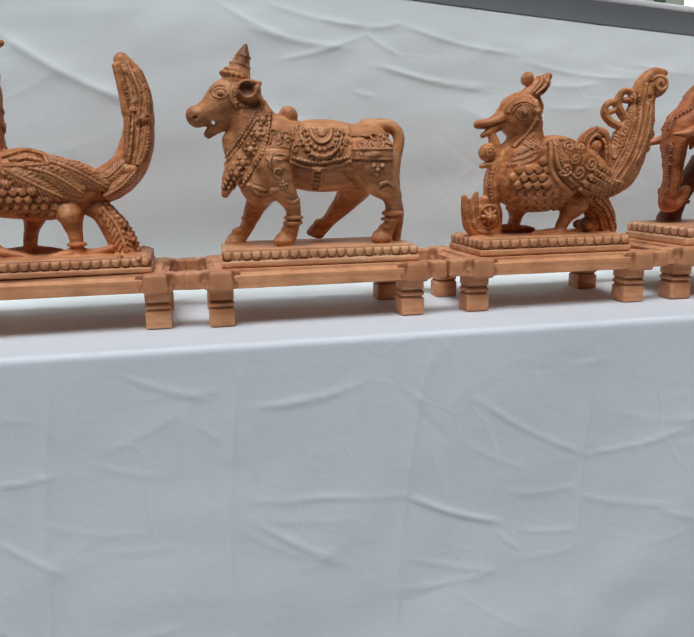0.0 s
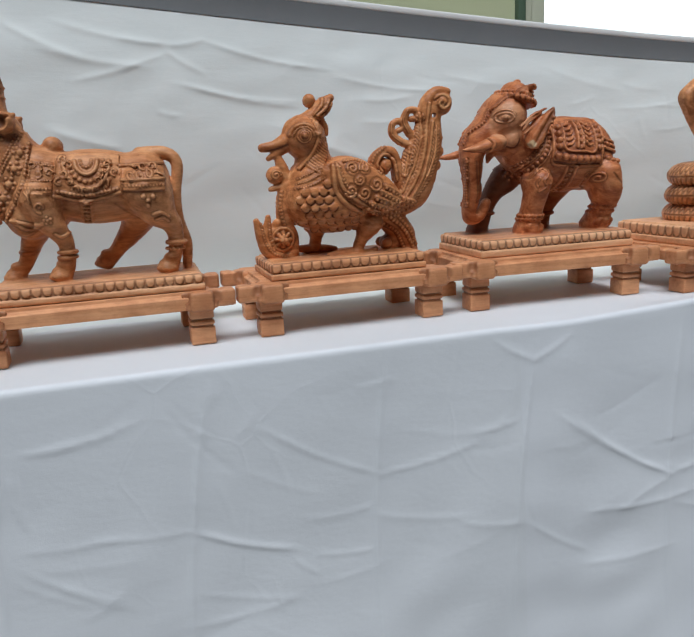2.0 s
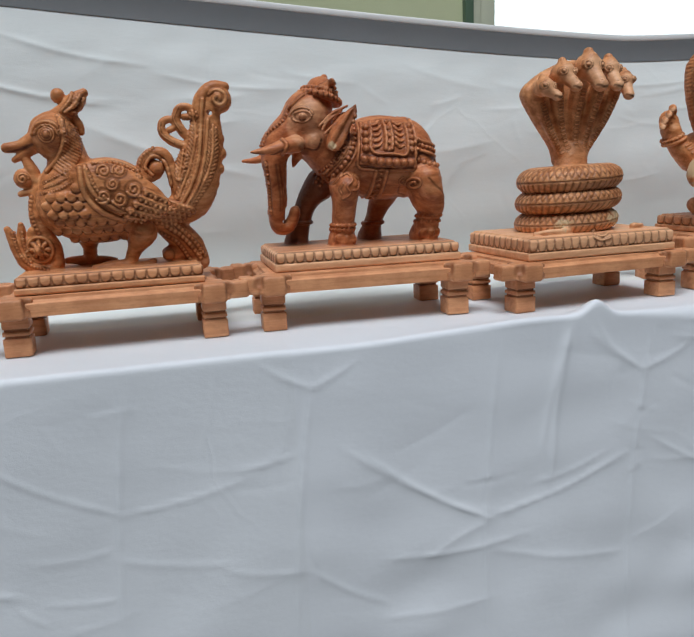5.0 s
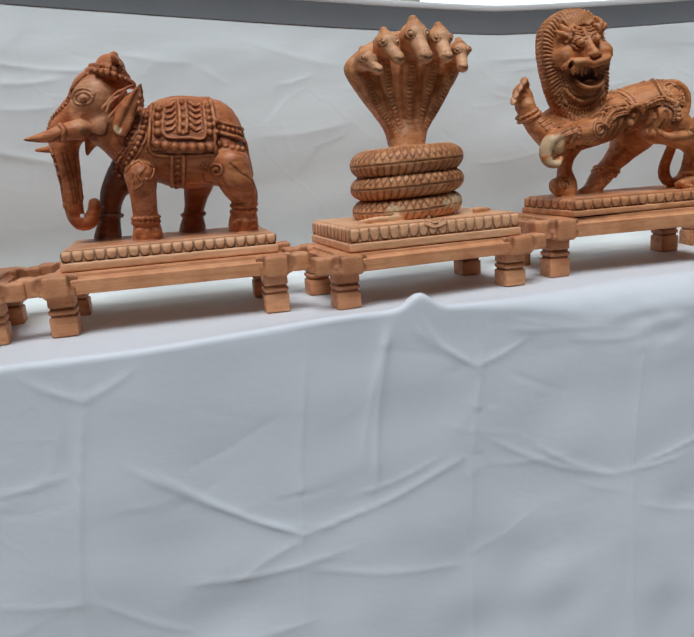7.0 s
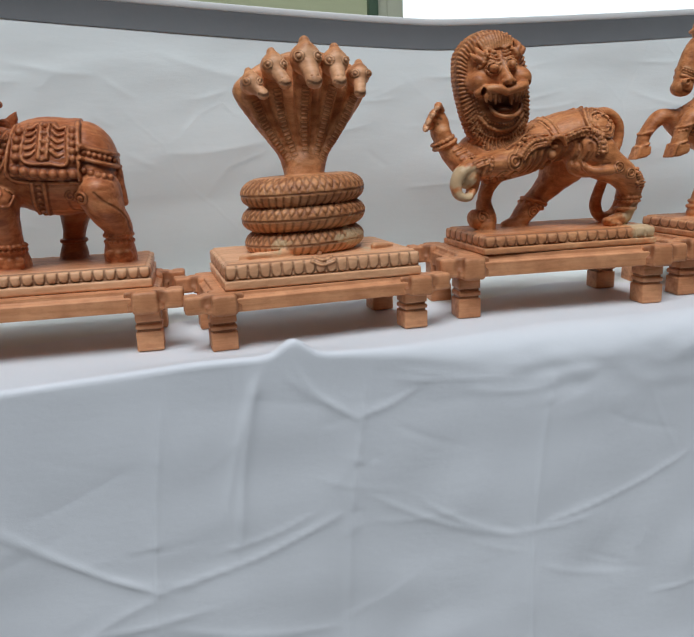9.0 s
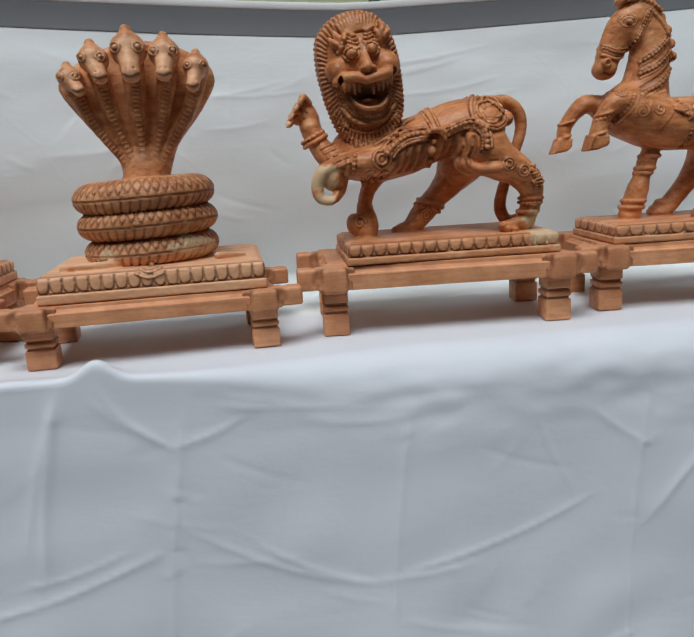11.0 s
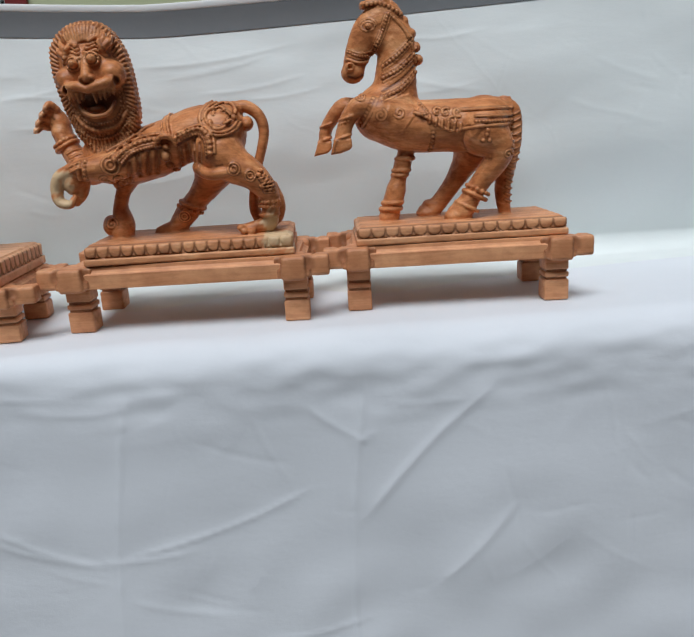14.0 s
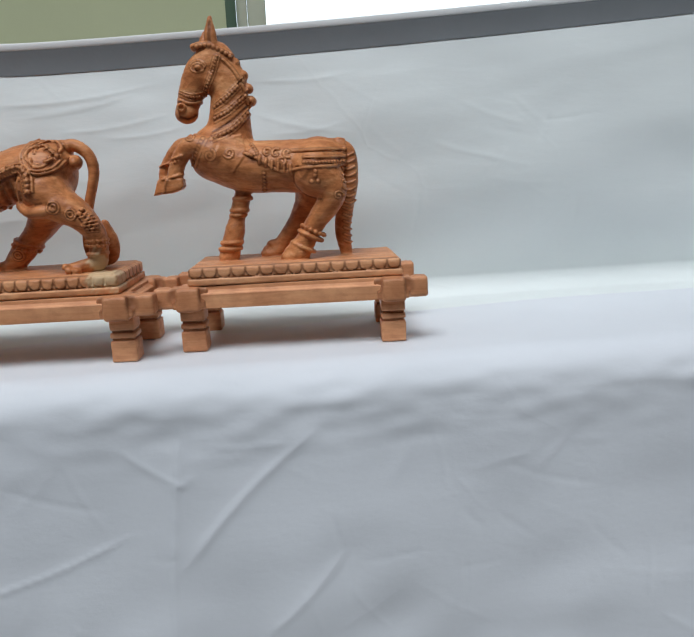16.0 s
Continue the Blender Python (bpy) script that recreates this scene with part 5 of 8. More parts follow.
    # legs and hooves
    c.path([(-56.7, -24.0, 143.4), (-45.7, -27.0, 108.9), (-32.0, -28.0, 86.0), (-30.1, -28.0, 63.7), (-33.1, -28.0, 41.4), (-38.1, -28.0, 29.0)], [28.1, 20.4, 14.7, 10.8, 10.2, 8.3], 5)
    c.path([(-67.1, 22.0, 110.5), (-83.1, 24.0, 78.8), (-94.0, 24.0, 53.4), (-107.1, 24.0, 31.3)], [24.2, 16.0, 11.5, 8.9], 5)
    c.path([(85.6, -22.0, 148.7), (98.8, -26.0, 119.1), (117.5, -28.0, 95.2), (120.8, -28.0, 68.5), (116.0, -28.0, 42.1), (112.5, -28.0, 31.6)], [37.0, 28.1, 16.6, 11.5, 10.2, 8.3], 5)
    c.path([(77.9, 20.0, 115.0), (58.9, 24.0, 85.5), (36.5, 24.0, 59.8), (19.1, 24.0, 37.2)], [26.8, 18.5, 12.1, 8.9], 5)
    c.ring((-29.8, -28.0, 66.8), 12.8, 2.6)
    c.ring((-30.6, -28.0, 59.2), 12.8, 2.6)
    c.ring((120.9, -28.0, 69.8), 13.4, 3.2)
    c.ring((118.8, -28.0, 60.6), 13.4, 2.6, 14)
    c.ring((-89.0, 24.0, 64.8), 13.4, 2.6)
    # tail
    c.path([(82.9, -0.0, 198.9), (117.0, -2.0, 197.6), (132.6, -6.0, 182.6), (129.0, -8.0, 146.1), (128.5, -8.0, 106.3), (137.0, -8.0, 65.2), (136.0, -8.0, 31.0)], [8.9, 9.4, 8.4, 6.6, 6.8, 8.8, 7.0], 4)
    # dewlap tassel and chest folds
    c.path([(-100.2, -6.0, 151.4), (-117.8, -8.0, 124.7), (-127.4, -10.0, 102.6)], [17.9, 14.0, 5.7], 3, 0.8)
    c.scales([(-108.8, -18.0, 146.0), (-101.7, -18.0, 133.4), (-117.8, -16.0, 106.7), (-132.2, -14.0, 107.5), (-126.7, -14.0, 128.6)], 7.0, 4.1)
    for k in range(3):
        c.ridge([(-94.5, -22.0, 114.8), ((-82.8, -26.0, 94.5)[0] + 7 * k, -26, (-82.8, -26.0, 94.5)[2] + 7 * k), (-53.9, -30.0, 109.6)], 3.2, 0.2, True, 2.0, 1.0)
    # collar of beads and rosettes
    c.layer([(-63.0, -34.0, 233.2), (-55.9, -34.0, 215.5), (-67.5, -34.0, 174.4), (-103.9, -34.0, 108.8), (-127.6, -34.0, 144.5), (-102.1, -34.0, 169.9), (-81.1, -34.0, 204.5)], 1.6)
    for q, n in (([(-66.8, -30.0, 230.6), (-82.7, -30.0, 201.7), (-102.1, -28.0, 172.9), (-124.9, -24.0, 145.8)], 24), ([(-58.8, -32.0, 215.6), (-67.5, -34.0, 174.4), (-83.9, -34.0, 142.1), (-106.0, -32.0, 111.2)], 24),
                 ([(-73.0, -30.0, 226.7), (-89.8, -30.0, 199.0), (-109.0, -26.0, 173.2), (-126.5, -22.0, 151.9)], 22)):
        c.beads(q, n, 3.2, 0.3)
        c.darken([(p[0] + 2.6, p[1], p[2]) for p in q], 0.9, 0.6)
    for p in ((-69.8, -34.0, 204.1), (-79.0, -34.0, 183.8), (-88.6, -34.0, 164.6), (-100.6, -32.0, 146.0), (-110.0, -28.0, 131.3)):
        c.beads([p], 1, 6.4, 0.3)
        c.darken([(p[0] + 6.5 * math.cos(a), p[1], p[2] + 6.5 * math.sin(a)) for a in np.linspace(0, 6.2, 8)], 1.0, 0.6)
        for a in range(6):
            c.beads([(p[0] + 7.5 * math.cos(a * 1.05), p[1], p[2] + 7.5 * math.sin(a * 1.05))], 1, 2.9, 0.4)
    # shoulder plate, saddlecloth, rear cloth, girth
    c.layer([(-58.2, -40.0, 194.7), (-29.8, -40.0, 190.7), (-36.7, -40.0, 148.9), (-67.3, -40.0, 150.5)], 1.5)
    c.beads([(-56.9, -40.0, 190.5), (-32.8, -40.0, 184.9)], 8, 3.2, 0.3)
    c.beads([(-65.3, -40.0, 167.1), (-36.6, -40.0, 165.8)], 10, 3.2, 0.3)
    c.beads([(-67.6, -40.0, 157.7), (-37.8, -40.0, 155.0)], 8, 4.5, 0.3)
    c.beads([(-57.5, -40.0, 190.6), (-63.2, -40.0, 171.2)], 8, 3.2, 0.3)
    c.filigree([(-58.7, -40.0, 190.6), (-32.5, -40.0, 187.3), (-35.5, -40.0, 170.6), (-63.1, -40.0, 171.8)], 12, 1.4, 6)
    c.layer([(-27.5, -40.0, 201.4), (54.7, -40.0, 198.7), (51.7, -40.0, 145.7), (4.9, -40.0, 136.9), (-34.7, -40.0, 145.2)], 2.2)
    c.ridge([(-34.7, -42.0, 145.2), (4.8, -42.0, 137.0), (51.5, -42.0, 145.7)], 2.6, 0.4)
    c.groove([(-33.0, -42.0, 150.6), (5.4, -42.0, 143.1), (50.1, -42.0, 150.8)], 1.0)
    for r, n in ((48, 1), (36, 12), (24, 1), (12, 7)):
        m = (10.6, -42.0, 194.0)
        q = [(m[0] + r * 0.62 * math.cos(a), -42, m[2] + r * 0.80 * math.sin(a) - 3) for a in np.linspace(math.pi * 1.02, math.pi * 1.98, 9)]
        if n > 1:
            c.beads(q, n, 3.2, 0.4)
        else:
            c.ridge(q, 3.2, 0.4)
            c.darken([(p[0] * 1.0, p[1], p[2] - 2.4) for p in q], 1.0, 0.7)
    c.filigree([(-26.7, -40.0, 197.8), (-9.3, -42.0, 197.1), (-9.5, -42.0, 171.9), (6.8, -42.0, 156.6), (27.4, -42.0, 169.1), (31.1, -42.0, 195.8), (54.4, -40.0, 195.0), (50.9, -42.0, 152.0), (5.8, -42.0, 146.8), (-32.7, -42.0, 153.6)], 13, 1.6, 11)
    c.beads([(-29.4, -42.0, 151.0), (5.6, -42.0, 144.4), (47.7, -42.0, 150.9)], 16, 3.8, 0.3)
    c.layer([(54.6, -38.0, 181.5), (114.6, -34.0, 184.3), (111.4, -34.0, 145.1), (51.5, -38.0, 148.2)], 2.0)
    c.ridge([(54.4, -40.0, 181.5), (83.1, -40.0, 182.3), (113.2, -34.0, 183.8)], 2.6, 0.3)
    c.filigree([(54.6, -38.0, 181.5), (114.5, -34.0, 183.7), (112.8, -34.0, 162.9), (52.9, -38.0, 163.0)], 13, 1.8, 21)
    c.ridge([(53.9, -40.0, 162.4), (81.3, -40.0, 161.8), (111.5, -34.0, 162.3)], 2.2, 0.3, True, 0.6, None, False)
    c.beads([(54.4, -40.0, 154.3), (80.6, -40.0, 153.7), (109.5, -34.0, 153.5)], 13, 4.1, 0.3, True, 0.3, 1.5)
    c.darken([(52.4, -40.0, 146.9), (79.9, -40.0, 145.5), (110.1, -34.0, 145.2)], 1.2, 0.7)
    for p in ((80.8, -38.0, 139.1), (86.7, -38.0, 133.1), (93.5, -38.0, 138.5), (86.2, -38.0, 126.8)):
        c.beads([p], 1, 3.8, 0.2)
    c.layer([(-3.5, -40.0, 137.4), (14.6, -40.0, 136.4), (10.7, -30.0, 103.6), (-5.2, -30.0, 104.6)], 1.8)
    c.beads([(5.1, -42.0, 133.3), (3.9, -40.0, 120.9), (2.8, -34.0, 106.8)], 6, 5.1, 0.2, True, 0.3, 0.5)
    c.groove([(42.5, -38.0, 131.1), (55.9, -36.0, 118.9), (73.8, -36.0, 106.3)], 0.9, True, 0.4)
    # carved shoulder and forearm
    c.layer([(-72.2, -40.0, 151.9), (-47.1, -42.0, 149.5), (-36.3, -44.0, 130.8), (-24.7, -40.0, 111.4), (-26.1, -38.0, 92.7), (-39.6, -42.0, 100.2), (-61.6, -42.0, 113.9), (-72.2, -40.0, 132.6)], 1.2)
    c.filigree([(-72.2, -40.0, 151.9), (-47.1, -42.0, 149.5), (-36.3, -44.0, 130.8), (-24.7, -40.0, 111.4), (-26.1, -38.0, 92.7), (-39.6, -42.0, 100.2), (-61.6, -42.0, 113.9), (-72.2, -40.0, 132.6)], 18, 2.1, 3)
    c.ridge([(-40.3, -42.0, 94.0), (-32.4, -42.0, 89.7), (-23.6, -40.0, 93.9)], 2.6, 0.3)
    c.ridge([(91.6, -46.0, 113.4), (102.1, -46.0, 116.0), (112.2, -44.0, 109.5)], 2.6, 0.2)
    c.ridge([(94.9, -46.0, 106.8), (104.1, -46.0, 108.8), (111.7, -44.0, 103.1)], 2.2, 0.2)
    c.hoof((-38.9, -28.0, 26.4), 14.0, 23.0)
    c.hoof((-110.1, 24.0, 21.6), 14.0, 21.7)
    c.hoof((110.8, -28.0, 26.3), 14.7, 21.7)
    c.hoof((18.7, 24.0, 33.2), 13.4, 20.4)
    return c


statue("bull_statue", bull(), on_stand(1), "carved light reddish wooden bull with bead collar and saddlecloth", TAN)

# ---- swan ----
def swan():
    c = Carver((-180, -75, -4), (225, 75, 310))
    c.plinth((-123.6, -58, 0), (138.8, 58, 25.5), 0.38, 16, 0.45)
    c.ball((-11.5, 0.0, 114.7), 75.6, 42, 51.8, -8, 5)
    c.ball((-45.7, -0.0, 120.6), 39.2, 38, 43.4, 0, 5)
    c.ball((24.3, 0.0, 154.8), 49.0, 32, 29.4, -16, 5)
    c.path([(-37.0, 0.0, 137.4), (-35.2, -0.0, 168.5), (-37.4, 0.0, 192.6), (-47.4, 0.0, 213.4)], [46.2, 32.2, 26.6, 29.4], 5, 0.85)
    c.ball((-49.8, 0.0, 216.1), 31.5, 31, 31.5, 0, 4)
    c.path([(-76.4, 0.0, 210.5), (-96.9, -0.0, 204.6), (-114.7, 0.0, 202.7)], [14.0, 8.4, 7.0], 3)
    c.path([(-77.3, 0.0, 202.5), (-93.5, 0.0, 193.8), (-106.1, 0.0, 186.3)], [8.4, 7.0, 4.2], 2)
    c.groove([(-113.0, -10.0, 196.9), (-94.7, -12.0, 200.0), (-78.1, -18.0, 205.6)], 0.9)
    # crest and brow
    c.path([(-56.3, -0.0, 243.2), (-71.7, 0.0, 235.6), (-82.2, -0.0, 218.0)], [7.0, 6.3, 3.5], 2)
    c.path([(-56.7, 0.0, 239.2), (-34.3, 0.0, 247.9), (-19.2, 0.0, 263.5), (-4.5, 0.0, 273.9)], [8.4, 11.9, 11.2, 6.3], 2)
    c.comb([(-41.1, -10.0, 243.2), (-26.4, -10.0, 256.1), (-15.5, -8.0, 268.0)], [(-26.7, -8.0, 237.6), (-13.2, -8.0, 250.6), (-3.2, -6.0, 266.6)], 9, 2.1, True)
    c.ball((-38.6, -0.0, 270.6), 9.8, 9, 10.5, 0, 2)
    for q in ([(-35.2, -10.0, 248.3), (-23.1, -10.0, 262.0), (-19.0, -8.0, 273.3)], [(-30.0, -10.0, 246.9), (-15.4, -10.0, 258.5), (-8.5, -8.0, 270.5)], [(-23.5, -10.0, 245.4), (-10.3, -8.0, 253.2), (-4.7, -6.0, 265.3)]):
        c.ridge(q, 2.8, 0.3)
    c.path([(-21.3, 0.0, 242.8), (-13.8, 0.0, 229.1), (-12.7, 0.0, 220.2)], [5.6, 5.6, 3.5], 2)
    for r in (6.5, 10.0):
        m = (-56.2, -30.0, 217.2)
        c.ridge([(m[0] + r * math.cos(a), -30, m[2] + r * math.sin(a)) for a in np.linspace(0, 6.28, 15)], 1.3, 0.3, True, 0.5, None, False)
    c.beads([(-56.2, -30.0, 217.2)], 1, 4.9, 0.4)
    for r in (26, 32):
        m = (-56.4, -30.0, 214.6)
        c.ridge([(m[0] + r * 0.62 * math.cos(a), -30, m[2] + r * 0.62 * math.sin(a)) for a in np.linspace(0.2, 2.9, 9)], 2.8, 0.2)
    c.ridge([(-37.7, -26.0, 239.1), (-34.1, -30.0, 214.4), (-43.3, -30.0, 190.3), (-63.2, -28.0, 168.7)], 3.5, 0.4)
    c.comb([(-35.1, -24.0, 236.6), (-31.4, -28.0, 212.4), (-39.4, -30.0, 188.8), (-51.7, -30.0, 173.4)], [(-19.1, -14.0, 226.2), (-16.1, -20.0, 202.9), (-20.9, -26.0, 182.7), (-36.9, -30.0, 161.9)], 17, 2.2, True, 0.6)
    # festoon from the beak
    c.path([(-92.6, 0.0, 189.7), (-86.4, 0.0, 174.6), (-80.4, -0.0, 156.6), (-79.2, 0.0, 143.5)], [5.6, 8.4, 9.1, 8.4], 2)
    c.ball((-97.3, -0.0, 160.3), 14.0, 11, 14.0, 0, 2)
    c.path([(-83.4, 0.0, 141.7), (-95.5, 0.0, 141.1), (-105.0, 0.0, 139.0)], [6.3, 5.6, 4.2], 2)
    c.spiral((-97.8, -10.0, 160.2), 8, 1.5, 2.8, 0, 1)
    # prop before the breast with a medallion and a leaf
    c.path([(-79.2, 0.0, 143.5), (-87.9, 0.0, 120.0), (-86.2, -0.0, 92.2), (-72.8, -0.0, 59.4), (-70.6, -0.0, 35.7)], [10.5, 9.8, 11.2, 11.2, 10.5], 3)
    c.beads([(-90.1, -8.0, 134.0), (-93.7, -8.0, 113.8), (-88.8, -8.0, 85.8), (-76.5, -8.0, 49.8)], 16, 3.5, 0.2)
    c.ball((-88.6, 0.0, 58.7), 26.6, 13, 28.0, 0, 2)
    c.path([(-130.4, 0.0, 90.1), (-122.5, 0.0, 67.3), (-110.8, 0.0, 41.0), (-86.4, 0.0, 28.7), (-70.7, -0.0, 34.3)], [4.9, 9.8, 12.6, 12.6, 8.4], 2)
    c.path([(-111.3, 0.0, 95.5), (-112.5, 0.0, 73.4), (-106.9, -0.0, 51.9)], [4.2, 8.4, 8.4], 2)
    c.ball((-95.3, -0.0, 83.8), 9.1, 9, 9.1, 0, 2)
    m = (-89.5, -14.0, 58.5)
    c.ridge([(m[0] + 17 * math.cos(a), -13, m[2] + 18 * math.sin(a)) for a in np.linspace(0, 6.28, 17)], 2.8, 0.3)
    for i in range(8):
        a = i * math.pi / 4
        c.ridge([(m[0] + 3 * math.cos(a), -13, m[2] + 3 * math.sin(a)), (m[0] + 12 * math.cos(a), -13, m[2] + 12 * math.sin(a))], 3.5, 0.3)
        c.darken([(m[0] + 3 * math.cos(a + 0.39), -13, m[2] + 3 * math.sin(a + 0.39)), (m[0] + 13 * math.cos(a + 0.39), -13, m[2] + 13 * math.sin(a + 0.39))], 1.1, 0.7)
    c.beads([m], 1, 4.9, 0.6)
    c.beads([(-123.4, -8.0, 85.2), (-118.7, -10.0, 57.3), (-106.4, -10.0, 37.3), (-83.8, -10.0, 28.1)], 18, 3.5, 0.2)
    c.beads([(-110.4, -10.0, 84.2), (-110.1, -10.0, 63.5), (-104.5, -10.0, 42.0)], 10, 2.8, 0.3)
    # collar
    for q, n in (([(-68.3, -30.0, 153.0), (-48.2, -36.0, 161.8), (-26.3, -30.0, 174.1)], 14), ([(-73.2, -30.0, 138.6), (-47.1, -40.0, 143.7), (-20.1, -34.0, 160.3)], 16)):
        c.beads(q, n, 3.9, 0.3)
    c.beads([(-70.5, -30.0, 145.1), (-46.6, -38.0, 153.0), (-21.8, -32.0, 167.8)], 22, 2.5, 0.2)
    # tail
    c.path([(62.0, 0.0, 102.3), (106.8, 0.0, 102.8), (136.6, 0.0, 122.7), (151.1, 0.0, 161.9), (162.1, 0.0, 205.0), (164.7, 0.0, 240.7), (175.9, -0.0, 267.5)], [16.8, 22.4, 26.6, 26.6, 23.8, 18.2, 14.0], 4, 0.6)
    c.path([(113.7, 0.0, 120.5), (126.2, 0.0, 156.0), (136.6, 0.0, 191.6), (148.5, 0.0, 226.9)], [14.0, 16.8, 15.4, 9.8], 3, 0.6)
    c.ball((181.6, 0.0, 261.7), 18.2, 15, 18.9, 0, 2)
    c.path([(149.5, 0.0, 241.1), (155.1, 0.0, 263.6), (171.4, 0.0, 279.5), (190.6, -0.0, 279.9)], [9.8, 9.8, 9.1, 7.0], 2)
    c.limb((156.4, -40.0, 240.2), (179.6, 40.0, 246.7), 3.5, 3.5, 0.5, 1.0, True)
    c.spiral((179.0, -14.0, 261.7), 14, 1.4, 2.8, 150, -1)
    for curl, w in (([(140.7, 0.0, 205.8), (126.6, 0.0, 217.7), (117.7, 0.0, 236.4), (124.8, 0.0, 251.7), (138.3, 0.0, 251.3), (138.9, -0.0, 240.0), (129.8, -0.0, 238.9)], 6.3), ([(137.1, 0.0, 197.3), (114.9, 0.0, 202.5), (98.2, -0.0, 215.9), (98.0, 0.0, 231.4), (110.2, -0.0, 236.6), (116.8, 0.0, 226.6), (107.5, 0.0, 221.2)], 6.0)):
        c.path(curl, [w, w * 1.1, w * 1.1, w, w * 0.9, w * 0.8, w * 0.8], 0.8, 0.8)
        c.ridge([(p[0] - 3, -8, p[2]) for p in curl[1:4]], 1.2, 0.2)
    c.path([(113.4, 0.0, 131.4), (104.6, 0.0, 167.9), (96.5, -0.0, 187.6), (78.2, -0.0, 188.5), (64.4, -0.0, 173.5), (71.6, 0.0, 155.3), (84.4, 0.0, 158.2)], [9.8, 9.8, 8.4, 8.4, 8.4, 8.4, 6.3], 2)
    c.ball((83.7, -0.0, 166.9), 11.9, 11, 12.6, 0, 2)
    c.ridge([(103.1, -10.0, 142.8), (96.9, -10.0, 175.2), (80.2, -10.0, 185.1), (68.6, -10.0, 169.5), (77.9, -10.0, 158.4)], 2.8, 0.3)
    c.beads([(58.5, -8.0, 165.1), (64.4, -8.0, 183.1), (81.6, -8.0, 196.4)], 9, 4.2, 0.1)
    for p in ((176.6, 0.0, 207.8), (178.9, 0.0, 185.9), (174.2, 0.0, 164.2), (165.5, -0.0, 142.6), (156.2, 0.0, 123.4), (143.8, 0.0, 103.6)):
        c.ball(p, 8.6, 8, 9.1, 30, 1)
    for q, n, w in (([(110.3, -14.0, 122.4), (131.0, -14.0, 166.2), (143.6, -14.0, 211.9), (141.8, -14.0, 247.1)], 22, 15), ([(114.3, -12.0, 149.3), (119.8, -12.0, 170.4), (124.5, -12.0, 191.6)], 8, 14), ([(124.3, -14.0, 108.5), (150.9, -14.0, 147.2), (164.7, -12.0, 182.6), (169.3, -12.0, 225.4)], 22, 15)):
        c.feather(q, w, n, 2.4)
    c.ridge([(156.8, -12.0, 261.0), (151.0, -16.0, 218.6), (144.3, -18.0, 176.2), (131.1, -18.0, 141.1), (113.8, -16.0, 113.5)], 3.5, 0.4)
    c.ridge([(162.3, -12.0, 232.7), (157.0, -16.0, 197.1), (150.5, -18.0, 168.7), (138.8, -18.0, 137.1), (121.5, -16.0, 111.6)], 2.8, 0.4)
    # wing
    wing = (29.8, -34.0, 137.0)
    for s in (-1, 1):
        c.ball((wing[0], s * 34, wing[2]), 70.0, 14, 33.6, -24, 2)
    c.ridge([(-17.5, -38.0, 170.2), (-15.0, -44.0, 136.4), (2.7, -46.0, 111.5), (32.6, -44.0, 95.5)], 4.2, 0.5)
    c.ridge([(-11.2, -38.0, 173.2), (-4.7, -45.0, 139.1), (16.8, -47.0, 117.4), (53.8, -44.0, 96.0)], 3.5, 0.5)
    c.beads([(-7.9, -40.0, 168.3), (0.9, -46.0, 142.2), (20.5, -48.0, 121.9), (47.2, -46.0, 106.3)], 18, 3.5, 0.5)
    for i in range(5):
        a, b = (46.7, -44.0, 96.5), (106.0, -34.0, 89.6)
        w, v = (68.2, -42.0, 134.6), (130.6, -30.0, 105.6)
        s = i / 4
        q = [(a[0] + (w[0] - a[0]) * s - 12 + 10 * s, -44, a[2] + (w[2] - a[2]) * s + 5 - 3 * s), (b[0] + (v[0] - b[0]) * s, -34, b[2] + (v[2] - b[2]) * s)]
        q.insert(1, tuple((q[0][j] + q[1][j]) / 2 - (2 if j == 2 else 0) for j in range(3)))
        c.ridge(q, 4.2, 0.8)
        c.beads([(p[0], p[1], p[2] - 4) for p in q], 11, 3.2, 0.4)
        c.darken([(p[0], p[1], p[2] - 2.2) for p in q], 1.0, 0.75)
    for p, r, sense in (((9.0, -48.0, 130.8), 10, 1), ((30.6, -48.0, 126.7), 10, 1), ((50.6, -44.0, 139.1), 10, 1), ((13.3, -42.0, 165.8), 9, -1), ((32.9, -40.0, 166.1), 9, -1), ((23.2, -46.0, 147.6), 8, 1)):
        c.spiral(p, r, 1.5, 3.5, 200, sense)
        c.darken([(p[0] + (r + 2) * math.cos(a), p[1], p[2] + (r + 2) * math.sin(a)) for a in np.linspace(0, 6.2, 10)], 1.0, 0.6)
    c.beads([(0.2, -36.0, 176.0), (21.5, -32.0, 178.5), (45.1, -32.0, 170.5), (61.0, -34.0, 155.8)], 16, 4.2, 0.3)
    # breast scales
    c.scales([(-74.6, -36.0, 130.0), (-51.5, -42.0, 135.3), (-23.4, -42.0, 150.3), (-8.1, -48.0, 108.9), (46.7, -40.0, 87.2), (60.6, -30.0, 60.7), (-17.3, -34.0, 66.2), (-63.5, -34.0, 78.4)], 14.0, 7.8)
    # legs, feet and the leaf behind
    c.path([(55.8, -16.0, 74.6), (43.3, -18.0, 52.7), (33.0, -20.0, 30.7)], [21.0, 11.2, 8.4], 4)
    c.path([(35.0, -20.0, 29.0), (8.9, -22.0, 29.5), (-15.7, -24.0, 27.1)], [8.4, 7.0, 5.6], 2)
    c.path([(34.3, -20.0, 29.1), (52.7, -18.0, 27.2), (68.2, -16.0, 31.4)], [6.3, 5.6, 4.2], 2)
